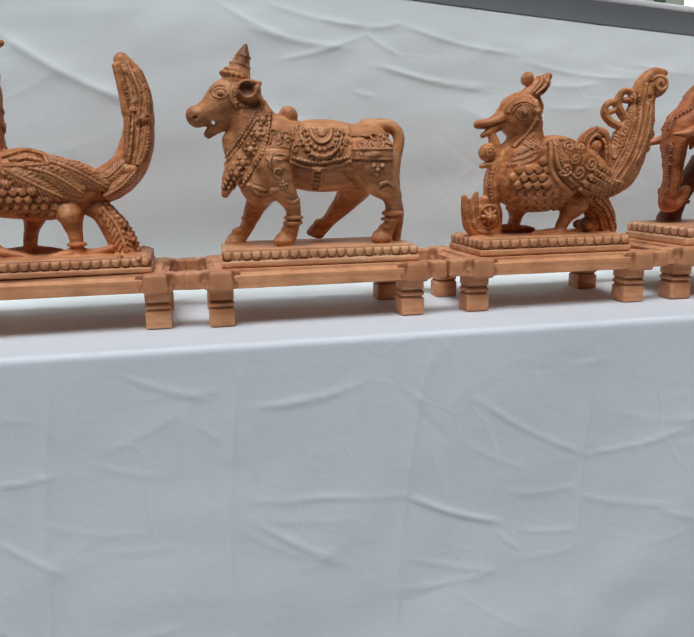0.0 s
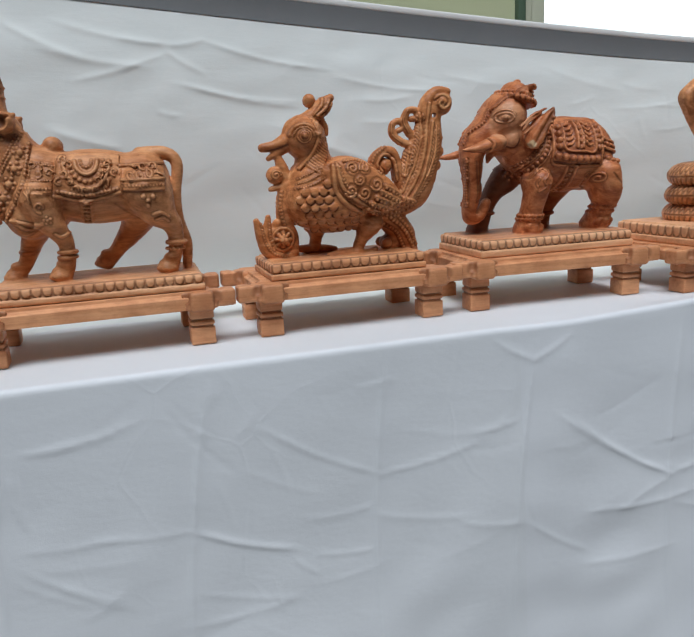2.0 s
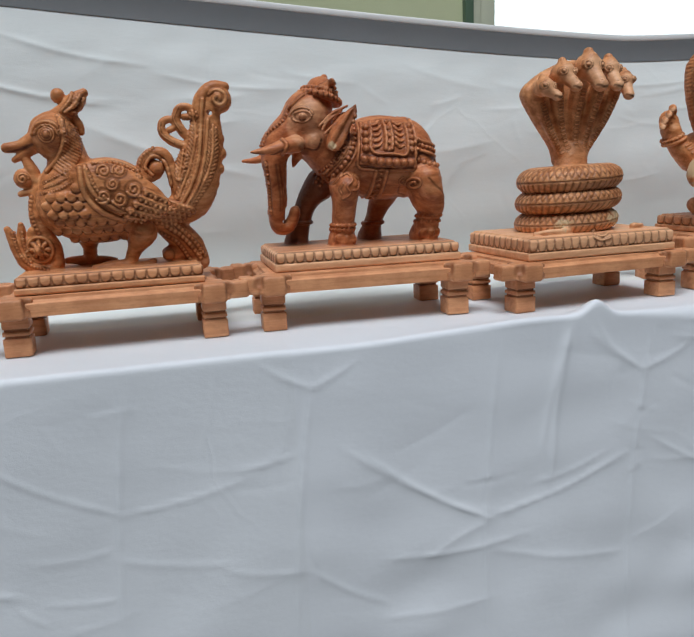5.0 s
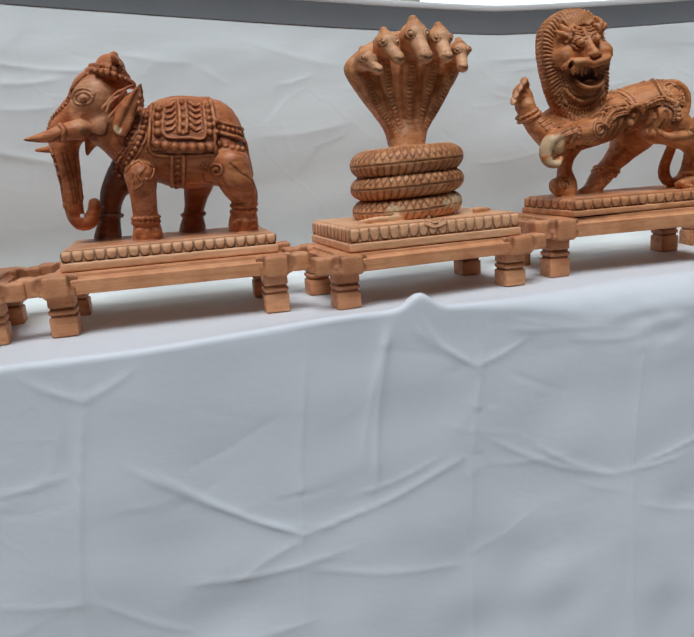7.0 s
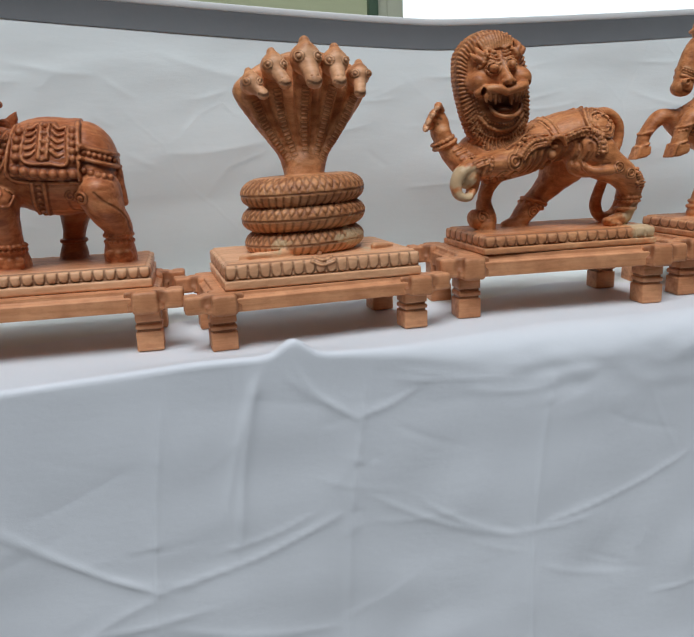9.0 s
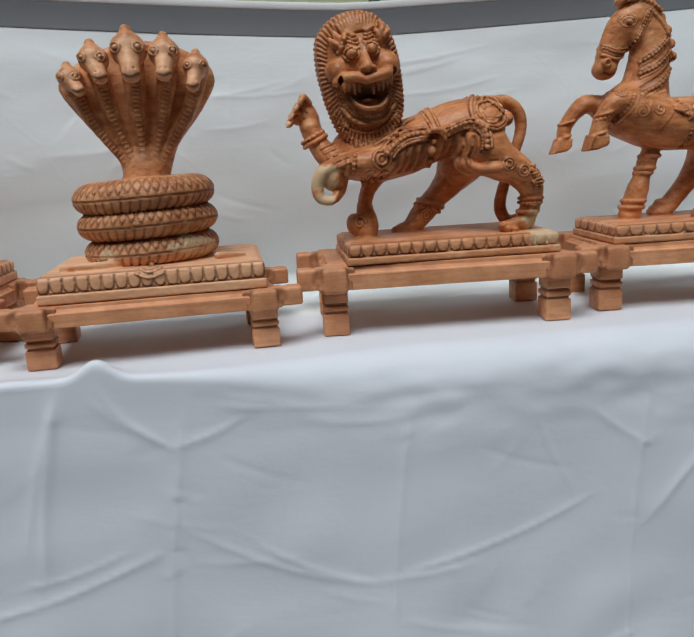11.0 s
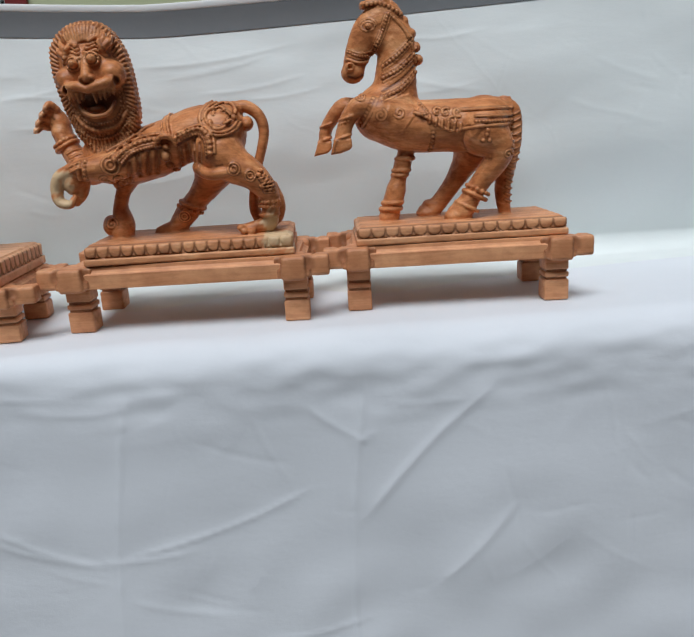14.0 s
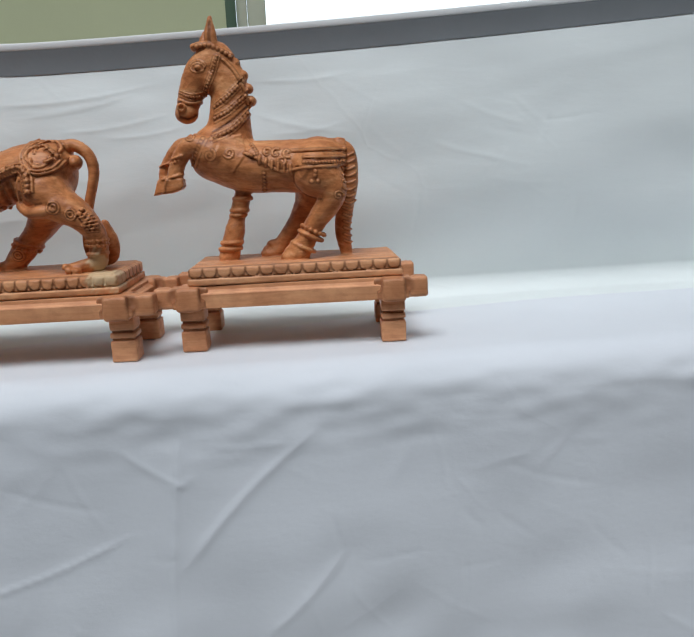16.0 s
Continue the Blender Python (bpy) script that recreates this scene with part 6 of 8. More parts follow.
    c.path([(-24.1, 16.0, 75.7), (-24.7, 18.0, 53.8), (-26.3, 20.0, 35.5)], [18.2, 10.5, 9.8], 4)
    c.path([(-26.4, 20.0, 34.0), (-49.1, 20.0, 36.1), (-59.7, 20.0, 35.7)], [7.7, 7.0, 4.9], 2)
    c.path([(-26.4, 20.0, 34.0), (-6.2, 20.0, 33.6), (9.7, 20.0, 31.3)], [7.0, 6.3, 4.9], 2)
    c.path([(84.1, 0.0, 89.9), (110.7, -0.0, 65.6), (129.5, 0.0, 41.6), (139.8, 0.0, 23.2)], [16.8, 21.0, 21.0, 12.6], 3, 0.8)
    c.ball((100.9, -0.0, 38.9), 18.2, 14, 15.4, 0, 3)
    for q in ([(91.6, -14.0, 82.6), (116.6, -18.0, 61.1), (137.2, -12.0, 30.6)], [(83.3, -14.0, 72.3), (105.6, -18.0, 56.1), (121.3, -14.0, 30.7)], [(103.4, -12.0, 85.2), (129.5, -14.0, 57.5), (144.6, -8.0, 33.3)]):
        c.beads(q, 11, 4.2, 0.2)
        c.darken([(p[0] - 2.5, p[1], p[2] - 2) for p in q], 1.0, 0.6)
    c.spiral((136.7, -10.0, 38.0), 6, 1.3, 2.8, 0, 1)
    c.beads([(90.1, -14.0, 38.8)], 1, 9.1, 0.2)
    c.darks.append((np.array([(65.4, 0.0, 47.2), (84.3, 0.0, 49.3)]), 9, 0.6))
    return c


statue("swan_statue", swan(), on_stand(2), "carved reddish wooden swan with scaled breast and scrolled tail")

# ---- elephant ----
def elephant():
    c = Carver((-185, -80, -4), (180, 80, 300))
    c.plinth((-140.1, -68, 0), (159.3, 68, 28), 0.42, 20, 1.0)
    c.ball((47.0, 0.0, 161.3), 79.2, 45, 63.4, -4, 6)
    c.ball((96.5, 0.0, 154.0), 31.5, 42, 55.0, -12, 6)
    c.ball((82.0, 0.0, 178.0), 33.5, 38, 44.0, -20, 8)
    c.pale.append((np.array((-75.0, -34.0, 215.0)), np.array((34.0, 26.0, 40.0)), 0.45))
    c.ball((-16.4, -0.0, 164.9), 34.2, 42, 53.2, 8, 6)
    c.limb((-53.4, 0.0, 191.2), (-23.3, 0.0, 168.3), 33.0, 41.8, 6, 0.8)
    # legs
    c.path([(-20.9, -26.0, 121.7), (-20.8, -27.0, 94.1), (-21.5, -28.0, 69.4), (-21.6, -28.0, 53.8), (-22.0, -28.0, 35.6)], [22.6, 18.6, 17.4, 17.4, 21.8], 4)
    c.path([(102.0, -24.0, 129.0), (109.5, -27.0, 103.0), (119.5, -28.0, 83.0), (119.0, -28.0, 62.0), (117.5, -28.0, 39.1)], [29.0, 24.5, 20.0, 17.6, 22.6], 4)
    c.path([(-42.3, 24.0, 126.5), (-63.1, 27.0, 102.4), (-73.2, 28.0, 74.1), (-77.1, 28.0, 54.9), (-82.7, 28.0, 32.5)], [25.4, 19.0, 15.8, 15.8, 20.3], 4)
    c.path([(60.9, 24.0, 106.6), (55.6, 27.0, 87.2), (50.0, 28.0, 61.0), (47.9, 28.0, 47.7), (45.6, 28.0, 33.1)], [22.8, 18.4, 15.2, 15.8, 20.9], 4)
    # far foreleg: dark stain, with the shade under the body painted in too
    c.darks.append((np.array([(-51.7, 24.0, 120.8), (-68.6, 28.0, 89.9), (-78.4, 28.0, 45.2)]), 24, 0.8))
    # far hind leg: its shade put into the colour
    c.darks.append((np.array([(55.6, 24.0, 100.4), (47.9, 28.0, 47.7)]), 20, 0.4))
    # head, trunk, tusks, jaw
    c.ball((-65.3, -0.0, 229.2), 38.0, 36, 41.8, -25, 5)
    c.ball((-63.4, -0.0, 191.7), 26.6, 32, 26.6, 0, 5)
    c.path([(-75.0, -0.0, 219.0), (-100.8, -0.0, 201.3), (-116.3, -0.0, 182.5), (-120.6, -0.0, 161.8)], [31.7, 27.9, 24.1, 19.0], 5, 0.85)
    c.path([(-120.7, -0.0, 164.8), (-119.2, -0.0, 131.5), (-118.9, -0.0, 100.8), (-120.0, 0.0, 77.3), (-115.5, -0.0, 61.3), (-102.5, -0.0, 61.0), (-94.0, -0.0, 73.5), (-91.0, 0.0, 86.0)], [17.4, 15.5, 13.6, 13.3, 13.2, 12.0, 10.5, 8.4], 3)
    c.limb((-103.5, -60.0, 72.8), (-118.2, 60.0, 67.7), 3.2, 3.2, 0.5, 1.0, True)
    c.path([(-92.0, -28.0, 187.1), (-111.5, -34.0, 183.7), (-136.7, -38.0, 178.5), (-161.4, -40.0, 176.4)], [13.3, 10.8, 7.0, 1.9], 2)
    c.groove([(-161.5, -40.0, 175.3), (-134.4, -42.0, 171.4), (-111.1, -42.0, 179.2)], 0.9)
    c.ridge([(-114.3, -36.0, 193.5), (-110.0, -44.0, 184.7), (-114.6, -40.0, 172.6)], 3.2)
    c.path([(-111.9, 26.0, 175.8), (-141.1, 34.0, 168.0), (-163.3, 38.0, 167.0)], [7.6, 6.3, 2.5], 2)
    c.path([(-79.8, -0.0, 176.3), (-85.8, 0.0, 167.0), (-90.3, 0.0, 155.8)], [10.1, 6.3, 2.5], 3)
    c.ridge([(-104.3, -24.0, 157.0), (-105.7, -22.0, 124.4), (-106.8, -20.0, 94.3)], 2.2, 0.2, True, 0.8, None, False)
    c.beads([(-99.0, -20.0, 156.8), (-101.9, -16.0, 124.2), (-104.5, -14.0, 90.8)], 15, 2.9, 0.0)
    c.beads([(-135.7, -14.0, 162.2), (-131.9, -14.0, 126.2), (-131.0, -12.0, 83.6)], 18, 2.5, 0.0)
    c.groove([(-120.9, -26.0, 157.9), (-119.3, -24.0, 140.2), (-116.4, -24.0, 113.2), (-116.7, -22.0, 89.0)], 0.9, True, 0.45)
    c.groove([(-115.3, -26.0, 157.6), (-113.6, -24.0, 139.8), (-111.8, -24.0, 112.9), (-112.6, -22.0, 88.7)], 0.8, True, 0.45)
    c.beads([(-138.1, -10.0, 188.4), (-129.2, -14.0, 205.7), (-108.1, -18.0, 221.6), (-96.5, -20.0, 241.0)], 14, 2.9, 0.0)
    c.ridge([(-94.1, -24.0, 242.7), (-81.1, -24.0, 254.7), (-68.9, -24.0, 261.1)], 1.9, 0.2)
    # cap
    m = (-45.3, -0.0, 255.5)
    c.disc((m[0], 0, m[2]), 25, 30, 5.5, 1.0, -0.32)
    c.disc((m[0] + 0.5, 0, m[2] + 8), 20, 25, 4.5, 1.0, -0.32)
    c.ball((m[0] + 2, 0, m[2] + 14), 20, 23, 18, -16, 2)
    c.ball((-36.5, 0.0, 285.5), 5.7, 7, 5.7, 0, 1.0)
    for r, up, n, size in ((1.2, 0, 24, 4.8), (0.99, 8.5, 26, 3.4)):
        for i in range(n):
            a = 2 * math.pi * i / n
            c.ball((m[0] + 25 * r * math.cos(a), 30 * r * math.sin(a), m[2] + up - 0.32 * 25 * r * math.cos(a)), size * 0.8, size * 0.8, size, 0, 0.3)
            e = a + math.pi / n
            x, y = m[0] + 25.6 * r * math.cos(e), 31 * r * math.sin(e)
            z = m[2] + up - 0.32 * 25 * r * math.cos(e)
            c.darks.append((np.array([(x, y, z - size), (x, y, z + size)]), 1.0, 0.65))
    for i in range(9):
        a, b = (-57.1, -24.0, 264.1), (-21.7, -24.0, 253.8)
        s = i / 8
        t = (-37.0, -12.0, 276.0)
        q = (a[0] + (b[0] - a[0]) * s, -26, a[2] + (b[2] - a[2]) * s)
        c.ridge([q, ((q[0] + t[0]) / 2 + (s - 0.5) * 5, -20, (q[2] + t[2]) / 2), t], 2.5, 0.2, True, 0.6, None, False)
    # ears
    flap = [(-4.5, 0, 240.0), (-3.2, 0, 228.6), (-12.4, 0, 210.3), (-23.7, 0, 184.9), (-33.0, 0, 174.2), (-43.0, 0, 174.5), (-47.6, 0, 182.4), (-44.4, 0, 195.4), (-30.5, 0, 215.2), (-16.0, 0, 232.6)]
    for s in (1, -1):
        c.ball((-31.0, s * 36, 203.0), 13.0, 8, 30.0, -28, 3)
        c.plate(flap, min(s * 37, s * 47), max(s * 37, s * 47), 2.0, 3.4)
    c.path([(-7.5, -46.8, 234.0), (-20.0, -48.0, 213.0), (-33.0, -48.0, 192.0), (-41.0, -47.0, 180.0)], [1.0, 3.0, 3.0, 1.0], 2.0, 1.0, True)
    c.darks.append((np.array([(-5.5, -44.0, 237.0), (-10.0, -46.0, 220.0), (-18.0, -46.0, 204.0)]), 4.5, 0.6))
    c.darks.append((np.array([(-26.0, -46.0, 206.0), (-34.0, -46.0, 190.0)]), 3.0, 0.45))
    c.bare((-44.0, -46.0, 182.0), 8)
    for q in ([(-12.9, -44.0, 236.2), (-36.0, -44.0, 226.3), (-55.1, -42.0, 209.3)], [(-22.2, -44.0, 229.2), (-42.7, -44.0, 215.9), (-51.4, -42.0, 203.4)], [(-33.5, -44.0, 211.3), (-48.8, -42.0, 197.3)]):
        c.path([(v[0] - 3.0, v[1] + 4.0, v[2] + 2.0) for v in q], [1.8, 2.4, 2.0], 1.0)
    c.eye((-81.8, -34.0, 226.3), 8.2)
    c.groove([(-80.8, -34.0, 181.5), (-61.3, -34.0, 177.6), (-53.6, -34.0, 191.7)], 0.9)
    c.darken([(-85.5, -26.0, 182.3), (-76.4, -28.0, 175.8)], 4, 0.55)
    # necklaces
    for q, n in (([(-7.6, -38.0, 222.8), (-18.0, -42.0, 195.2), (-26.7, -42.0, 172.3), (-45.1, -34.0, 147.2), (-55.8, -22.0, 130.1)], 12), ([(5.5, -40.0, 220.3), (-5.5, -44.0, 191.5), (-17.0, -44.0, 165.8), (-33.6, -38.0, 143.4), (-50.6, -24.0, 123.7)], 13),
                 ([(-26.0, -42.0, 178.1), (-40.4, -38.0, 158.6), (-56.3, -26.0, 142.1)], 10)):
        c.beads(q, n + 3, 5.4, 0.2, True, 0.4)
        c.ridge([(p[0] + 7.5, p[1], p[2]) for p in q], 1.9, 0.2)
        c.darken([(p[0] + 5.5, p[1], p[2]) for p in q], 1.1, 0.6)
    # saddlecloth
    c.layer([(7.1, -30.0, 230.0), (87.6, -30.0, 229.8), (83.3, -46.0, 142.0), (-1.4, -46.0, 149.5), (-5.7, -46.0, 162.2)], 2.4)
    c.ridge([(5.7, -44.0, 215.9), (-0.8, -46.0, 182.4), (-2.5, -46.0, 150.2), (34.9, -46.0, 143.8), (80.9, -46.0, 142.2)], 2.5, 0.3)
    c.ridge([(23.1, -44.0, 215.1), (16.8, -47.0, 172.6), (49.5, -47.0, 166.7), (70.6, -47.0, 166.8), (73.9, -44.0, 211.2)], 2.5, 0.3)
    c.ridge([(82.4, -46.0, 145.1), (85.3, -46.0, 183.9), (85.5, -42.0, 216.8)], 3.2, 0.3)
    c.beads([(6.0, -48.0, 161.4), (36.1, -48.0, 154.9), (75.8, -48.0, 153.3)], 7, 6.3, 0.4)
    c.beads([(14.1, -46.0, 207.8), (11.1, -47.0, 193.4), (9.0, -48.0, 175.9)], 4, 5.7, 0.4)
    c.beads([(79.4, -46.0, 207.8), (78.7, -47.0, 190.1), (77.9, -48.0, 172.3)], 5, 5.1, 0.4)
    for x in (0, 1):
        q = [(41.6, -44.0, 216.7), (40.8, -47.0, 194.9), (37.2, -48.0, 174.4)] if x else [(50.5, -44.0, 216.3), (49.7, -47.0, 194.4), (46.7, -48.0, 173.9)]
        c.ridge(q, 3.2, 0.4)
        c.darken([(p[0] + 2.2, p[1], p[2]) for p in q], 1.0, 0.7)
    c.beads([(46.2, -44.0, 215.3), (45.5, -47.0, 194.6), (41.8, -48.0, 173.0)], 5, 3.8, 0.6)
    for i in range(5):
        a, b = (29.9, -46.0, 212.9), (27.1, -48.0, 179.7)
        s = i / 4
        z, x = a[2] + (b[2] - a[2]) * s, a[0] + (b[0] - a[0]) * s
        c.ridge([(x - 5, -46, z - 2), (x + 1, -48, z - 1), (x + 6, -47, z + 4)], 3.2, 0.3, end=1.0)
        c.darken([(x - 5, -46, z - 5), (x + 6, -47, z + 1)], 1.1, 0.7)
        a, b = (63.6, -46.0, 211.4), (60.4, -48.0, 177.9)
        z, x = a[2] + (b[2] - a[2]) * s, a[0] + (b[0] - a[0]) * s
        c.ridge([(x - 7, -46, z + 4), (x - 1, -48, z - 2), (x + 6, -47, z)], 3.2, 0.3, end=1.0)
        c.darken([(x - 6, -46, z + 1), (x + 6, -47, z - 4)], 1.1, 0.7)
    for q in ([(-1.4, -48.0, 167.7), (37.0, -48.0, 162.6), (84.0, -48.0, 161.2)], [(-2.2, -48.0, 151.9), (35.1, -48.0, 146.1), (81.1, -46.0, 144.6)]):
        c.darken(q, 1.3, 0.75)
    # rear straps
    c.ridge([(88.4, -42.0, 187.0), (106.6, -38.0, 181.6), (127.4, -24.0, 176.0)], 3.2, 0.3)
    c.ridge([(86.8, -42.0, 172.2), (105.0, -38.0, 166.6), (128.8, -20.0, 160.1)], 3.2, 0.3)
    c.beads([(90.6, -42.0, 179.2), (108.9, -38.0, 173.7), (125.4, -24.0, 168.7)], 7, 5.1, 0.3)
    c.beads([(88.9, -42.0, 157.0), (106.5, -38.0, 150.7), (127.5, -20.0, 146.4)], 6, 7.0, 0.3)
    c.darken([(86.4, -42.0, 168.6), (104.6, -38.0, 162.4), (128.3, -20.0, 155.1)], 1.6, 0.8)
    c.path([(118.0, -8.0, 182.0), (127.0, -10.0, 158.0), (129.0, -12.0, 136.0), (131.0, -14.0, 114.0)], [5.0, 6.0, 5.5, 6.5], 1.0)
    c.darks.append((np.array([(119.0, -24.0, 158.0), (121.5, -24.0, 136.0), (124.0, -24.0, 118.0)]), 2.4, 0.7))
    # girth, scrolls, anklets
    for q in ([(23.9, -46.0, 142.0), (20.8, -42.0, 115.8), (20.2, -34.0, 100.5)], [(39.4, -46.0, 141.1), (36.4, -42.0, 114.7), (33.6, -34.0, 99.5)]):
        c.ridge(q, 3.2, 0.2)
        c.darken([(p[0] + 2, p[1], p[2]) for p in q], 1.0, 0.6)
    c.beads([(31.2, -46.0, 138.0), (28.9, -43.0, 118.3), (26.9, -34.0, 100.6)], 6, 3.8, 0.2, True, 0.3, 0.5)
    c.spiral((81.3, -42.0, 120.9), 10, 1.5, 2.5, 180, -1)
    c.spiral((66.9, -42.0, 124.9), 6, 1.2, 2.5, 90, 1)
    c.groove([(99.6, -42.0, 128.9), (110.9, -42.0, 117.1), (125.3, -40.0, 107.4), (134.8, -34.0, 92.2), (136.6, -28.0, 76.0)], 1.0, True, 0.5)
    c.groove([(63.7, -42.0, 117.8), (66.3, -42.0, 107.8), (77.1, -42.0, 104.6), (83.8, -40.0, 96.6)], 0.9, True, 0.5)
    c.ridge([(-31.4, -42.0, 136.1), (-20.1, -44.0, 141.2), (-14.3, -44.0, 131.3), (-23.9, -44.0, 121.2), (-19.2, -44.0, 111.3), (-29.7, -42.0, 103.6)], 1.6, 0.2)
    c.ridge([(-8.9, -44.0, 137.0), (-1.5, -44.0, 129.3), (-6.7, -44.0, 116.5), (-13.9, -44.0, 115.8)], 1.6, 0.2)
    c.ridge([(-29.2, -42.0, 126.4), (-33.7, -42.0, 118.3), (-31.2, -42.0, 110.9)], 1.4, 0.2)
    for p, r in (((-21.2, -28.0, 61.9), 28), ((-22.0, -28.0, 55.7), 28), ((119.3, -28.0, 69.8), 28), ((119.0, -28.0, 60.6), 28), ((-75.2, 28.0, 64.6), 27), ((49.0, 28.0, 57.7), 26)):
        c.ring(p, r * 0.68, 3.2, 18 if r == 28 else 0)
    for p in ((-31.7, -44.0, 41.5), (-21.1, -46.0, 39.4), (-10.2, -44.0, 39.6), (106.3, -46.0, 42.6), (118.0, -48.0, 41.8), (129.0, -45.0, 42.1)):
        c.ball(p, 7.0, 5, 8.2, 0, 1)
    return c


statue("elephant_statue", elephant(), on_stand(3), "carved reddish wooden elephant with draped saddlecloth on pale petalled base", REDDISH)

# ---- five-headed serpent ----
def serpent():
    c = Carver((-175, -95, -4), (175, 95, 345))
    c.plinth((-137.0, -84, 0), (143.7, 84, 34), 0.36, 18, 0.95)
    c.pale.append((np.zeros(3), np.array((4e3, 4e3, 58.0)), 0.75))
    hood = [(-27.3, 10.0, 146.6), (-36.3, 10.0, 174.3), (-66.6, 10.0, 213.5), (-90.7, 10.0, 248.0), (-94.3, 10.0, 265.1), (-80.5, 10.0, 280.5), (-47.1, 10.0, 300.5), (-2.7, 10.0, 314.2), (45.5, 10.0, 309.9), (83.4, 10.0, 292.9), (99.5, 10.0, 275.0), (97.1, 10.0, 253.1), (74.0, 10.0, 219.4), (44.9, 10.0, 183.5), (29.9, 10.0, 144.2)]
    c.plate(c.curve(hood, 4), 0, 20, 3, 8)
    heads = [((-73.4, -16.0, 264.8), (-61.9, -34.0, 253.3), 0.80), ((-42.7, -22.0, 284.6), (-33.8, -42.0, 266.7), 0.95), ((0.4, -28.0, 292.8), (3.6, -52.0, 267.4), 1.15), ((42.4, -24.0, 289.2), (41.1, -46.0, 267.9), 1.02), ((79.0, -18.0, 274.3), (73.7, -38.0, 254.3), 0.86)]
    feet = [(-24.3, -1.0, 166.2), (-13.6, -2.0, 167.3), (0.3, -3.0, 167.7), (15.6, -2.0, 166.8), (25.4, -1.0, 165.2)]
    for (h, mz, s), f in zip(heads, feet):
        mid = ((h[0] + f[0]) / 2 + (h[0] - f[0]) * 0.10, -3, (h[2] + f[2]) / 2 - 4)
        c.path([f, mid, (h[0], h[1] + 14, h[2] - 10), (h[0], h[1] + 10, h[2] + 4)], [5, 8 * s, 11.5 * s, 14 * s], 5.0, 0.75)
        n = 18
        q = c.spaced(c.curve([f, mid, (h[0] + (mz[0] - h[0]) * 0.6, h[1], h[2] - 26 * s)]), n)
        for i, p in enumerate(q):
            w = 2.6 + 2.0 * i / n
            d = q[min(i + 1, n - 1)] - q[max(i - 1, 0)]
            a = math.atan2(d[2], d[0]) - math.pi / 2
            e = np.array([math.cos(a) * w, 0, math.sin(a) * w])
            c.ridge([p - e, p + e], 1.35, 0.2, False)
        # skull, drooping muzzle, brow, crest, eyes, horns
        ux, uz = mz[0] - h[0], mz[2] - h[2]
        c.pale.append((np.array((mz[0] * 0.6 + h[0] * 0.4, mz[1], h[2] * 0.5 + mz[2] * 0.5)), np.array((24.0, 30.0, 30.0)) * s, 0.8))
        c.ball((h[0], h[1], h[2] + 4 * s), 19 * s, 18, 18 * s, 0, 2)
        c.limb((h[0] + ux * 0.2, h[1] - 8, h[2] + uz * 0.2), mz, 11.5 * s, 8.8 * s, 2.5)
        c.ball((mz[0], mz[1] - 1, mz[2] - 2), 9.6 * s, 9 * s, 8.5 * s, 0, 2)
        c.groove([(mz[0] - 9 * s, mz[1], mz[2] - 1.5 * s), (mz[0], mz[1] - 9, mz[2] - 5 * s), (mz[0] + 9 * s, mz[1], mz[2] - 1.5 * s)], 0.9, False, 0.7)
        c.path([(h[0] - ux * 0.1, h[1] - 4, h[2] + 15 * s), (h[0] - ux * 0.2, h[1], h[2] + 20 * s), (h[0] - ux * 0.25, h[1], h[2] + 23 * s)], [9 * s, 7.5 * s, 6.5 * s], 3)
        for e in (-1, 1):
            x = h[0] + e * 11.5 * s
            c.ball((x, h[1] - 9, h[2] + 5 * s), 6.4 * s, 6, 6.4 * s, 0, 2.0)
            c.ridge([(x + 5.0 * s * math.cos(t), 0, h[2] + 5 * s + 5.0 * s * math.sin(t)) for t in np.linspace(0, 6.28, 13)], 1.3, 0.4, False, 0.5)
            c.beads([(x, 0, h[2] + 5 * s)], 1, 2.6 * s, 0.5, False)
            c.ball((mz[0] + e * 4 * s, mz[1] - 7.5, mz[2] + 4 * s), 1.5, 2.5, 1.4, 0, 0.3, True)
    # three coils with a net of scales above and slanting flutes below
    coils = [((-2.3, 0.0, 52.1), 64, 48, 19.0), ((-3.5, 0.0, 87.6), 65, 48, 20.0), ((-4.1, -0.0, 122.5), 62, 46, 22.0)]
    c.limb((1.5, -0.0, 153.5), (-3.6, 0.0, 122.4), 27, 34, 6, 0.6)
    for m, rx, ry, r in coils:
        c.disc((m[0], 0, m[2]), rx, ry, r, 1.0, 0.035)
    for m, rx, ry, r in coils:
        def on(phi, th):
            k = 1 + r * math.cos(th) / ry
            x = rx * k * math.cos(phi)
            return (m[0] + x, -ry * k * math.sin(phi), m[2] + r * math.sin(th) + 0.035 * x)
        n = 12
        for i in range(-2, n + 2):
            a = math.pi * i / n
            w = math.pi / n * 0.52 * (1 + 0.08 * math.sin(i * 2.3))
            for sense in (-1, 1):
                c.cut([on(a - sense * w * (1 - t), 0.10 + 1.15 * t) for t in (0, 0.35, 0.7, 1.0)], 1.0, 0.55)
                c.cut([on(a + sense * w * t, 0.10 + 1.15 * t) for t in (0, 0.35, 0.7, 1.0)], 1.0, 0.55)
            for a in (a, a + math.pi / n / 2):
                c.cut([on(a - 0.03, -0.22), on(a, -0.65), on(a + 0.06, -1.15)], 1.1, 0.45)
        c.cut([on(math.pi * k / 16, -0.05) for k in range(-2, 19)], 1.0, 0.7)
    # end of the tail on the base, a small flower, bare patches
    c.path([(-108.5, -60.0, 39.5), (-86.5, -66.0, 41.8), (-61.2, -64.0, 40.3), (-39.3, -52.0, 40.0)], [3, 4.5, 5.5, 6], 4.0)
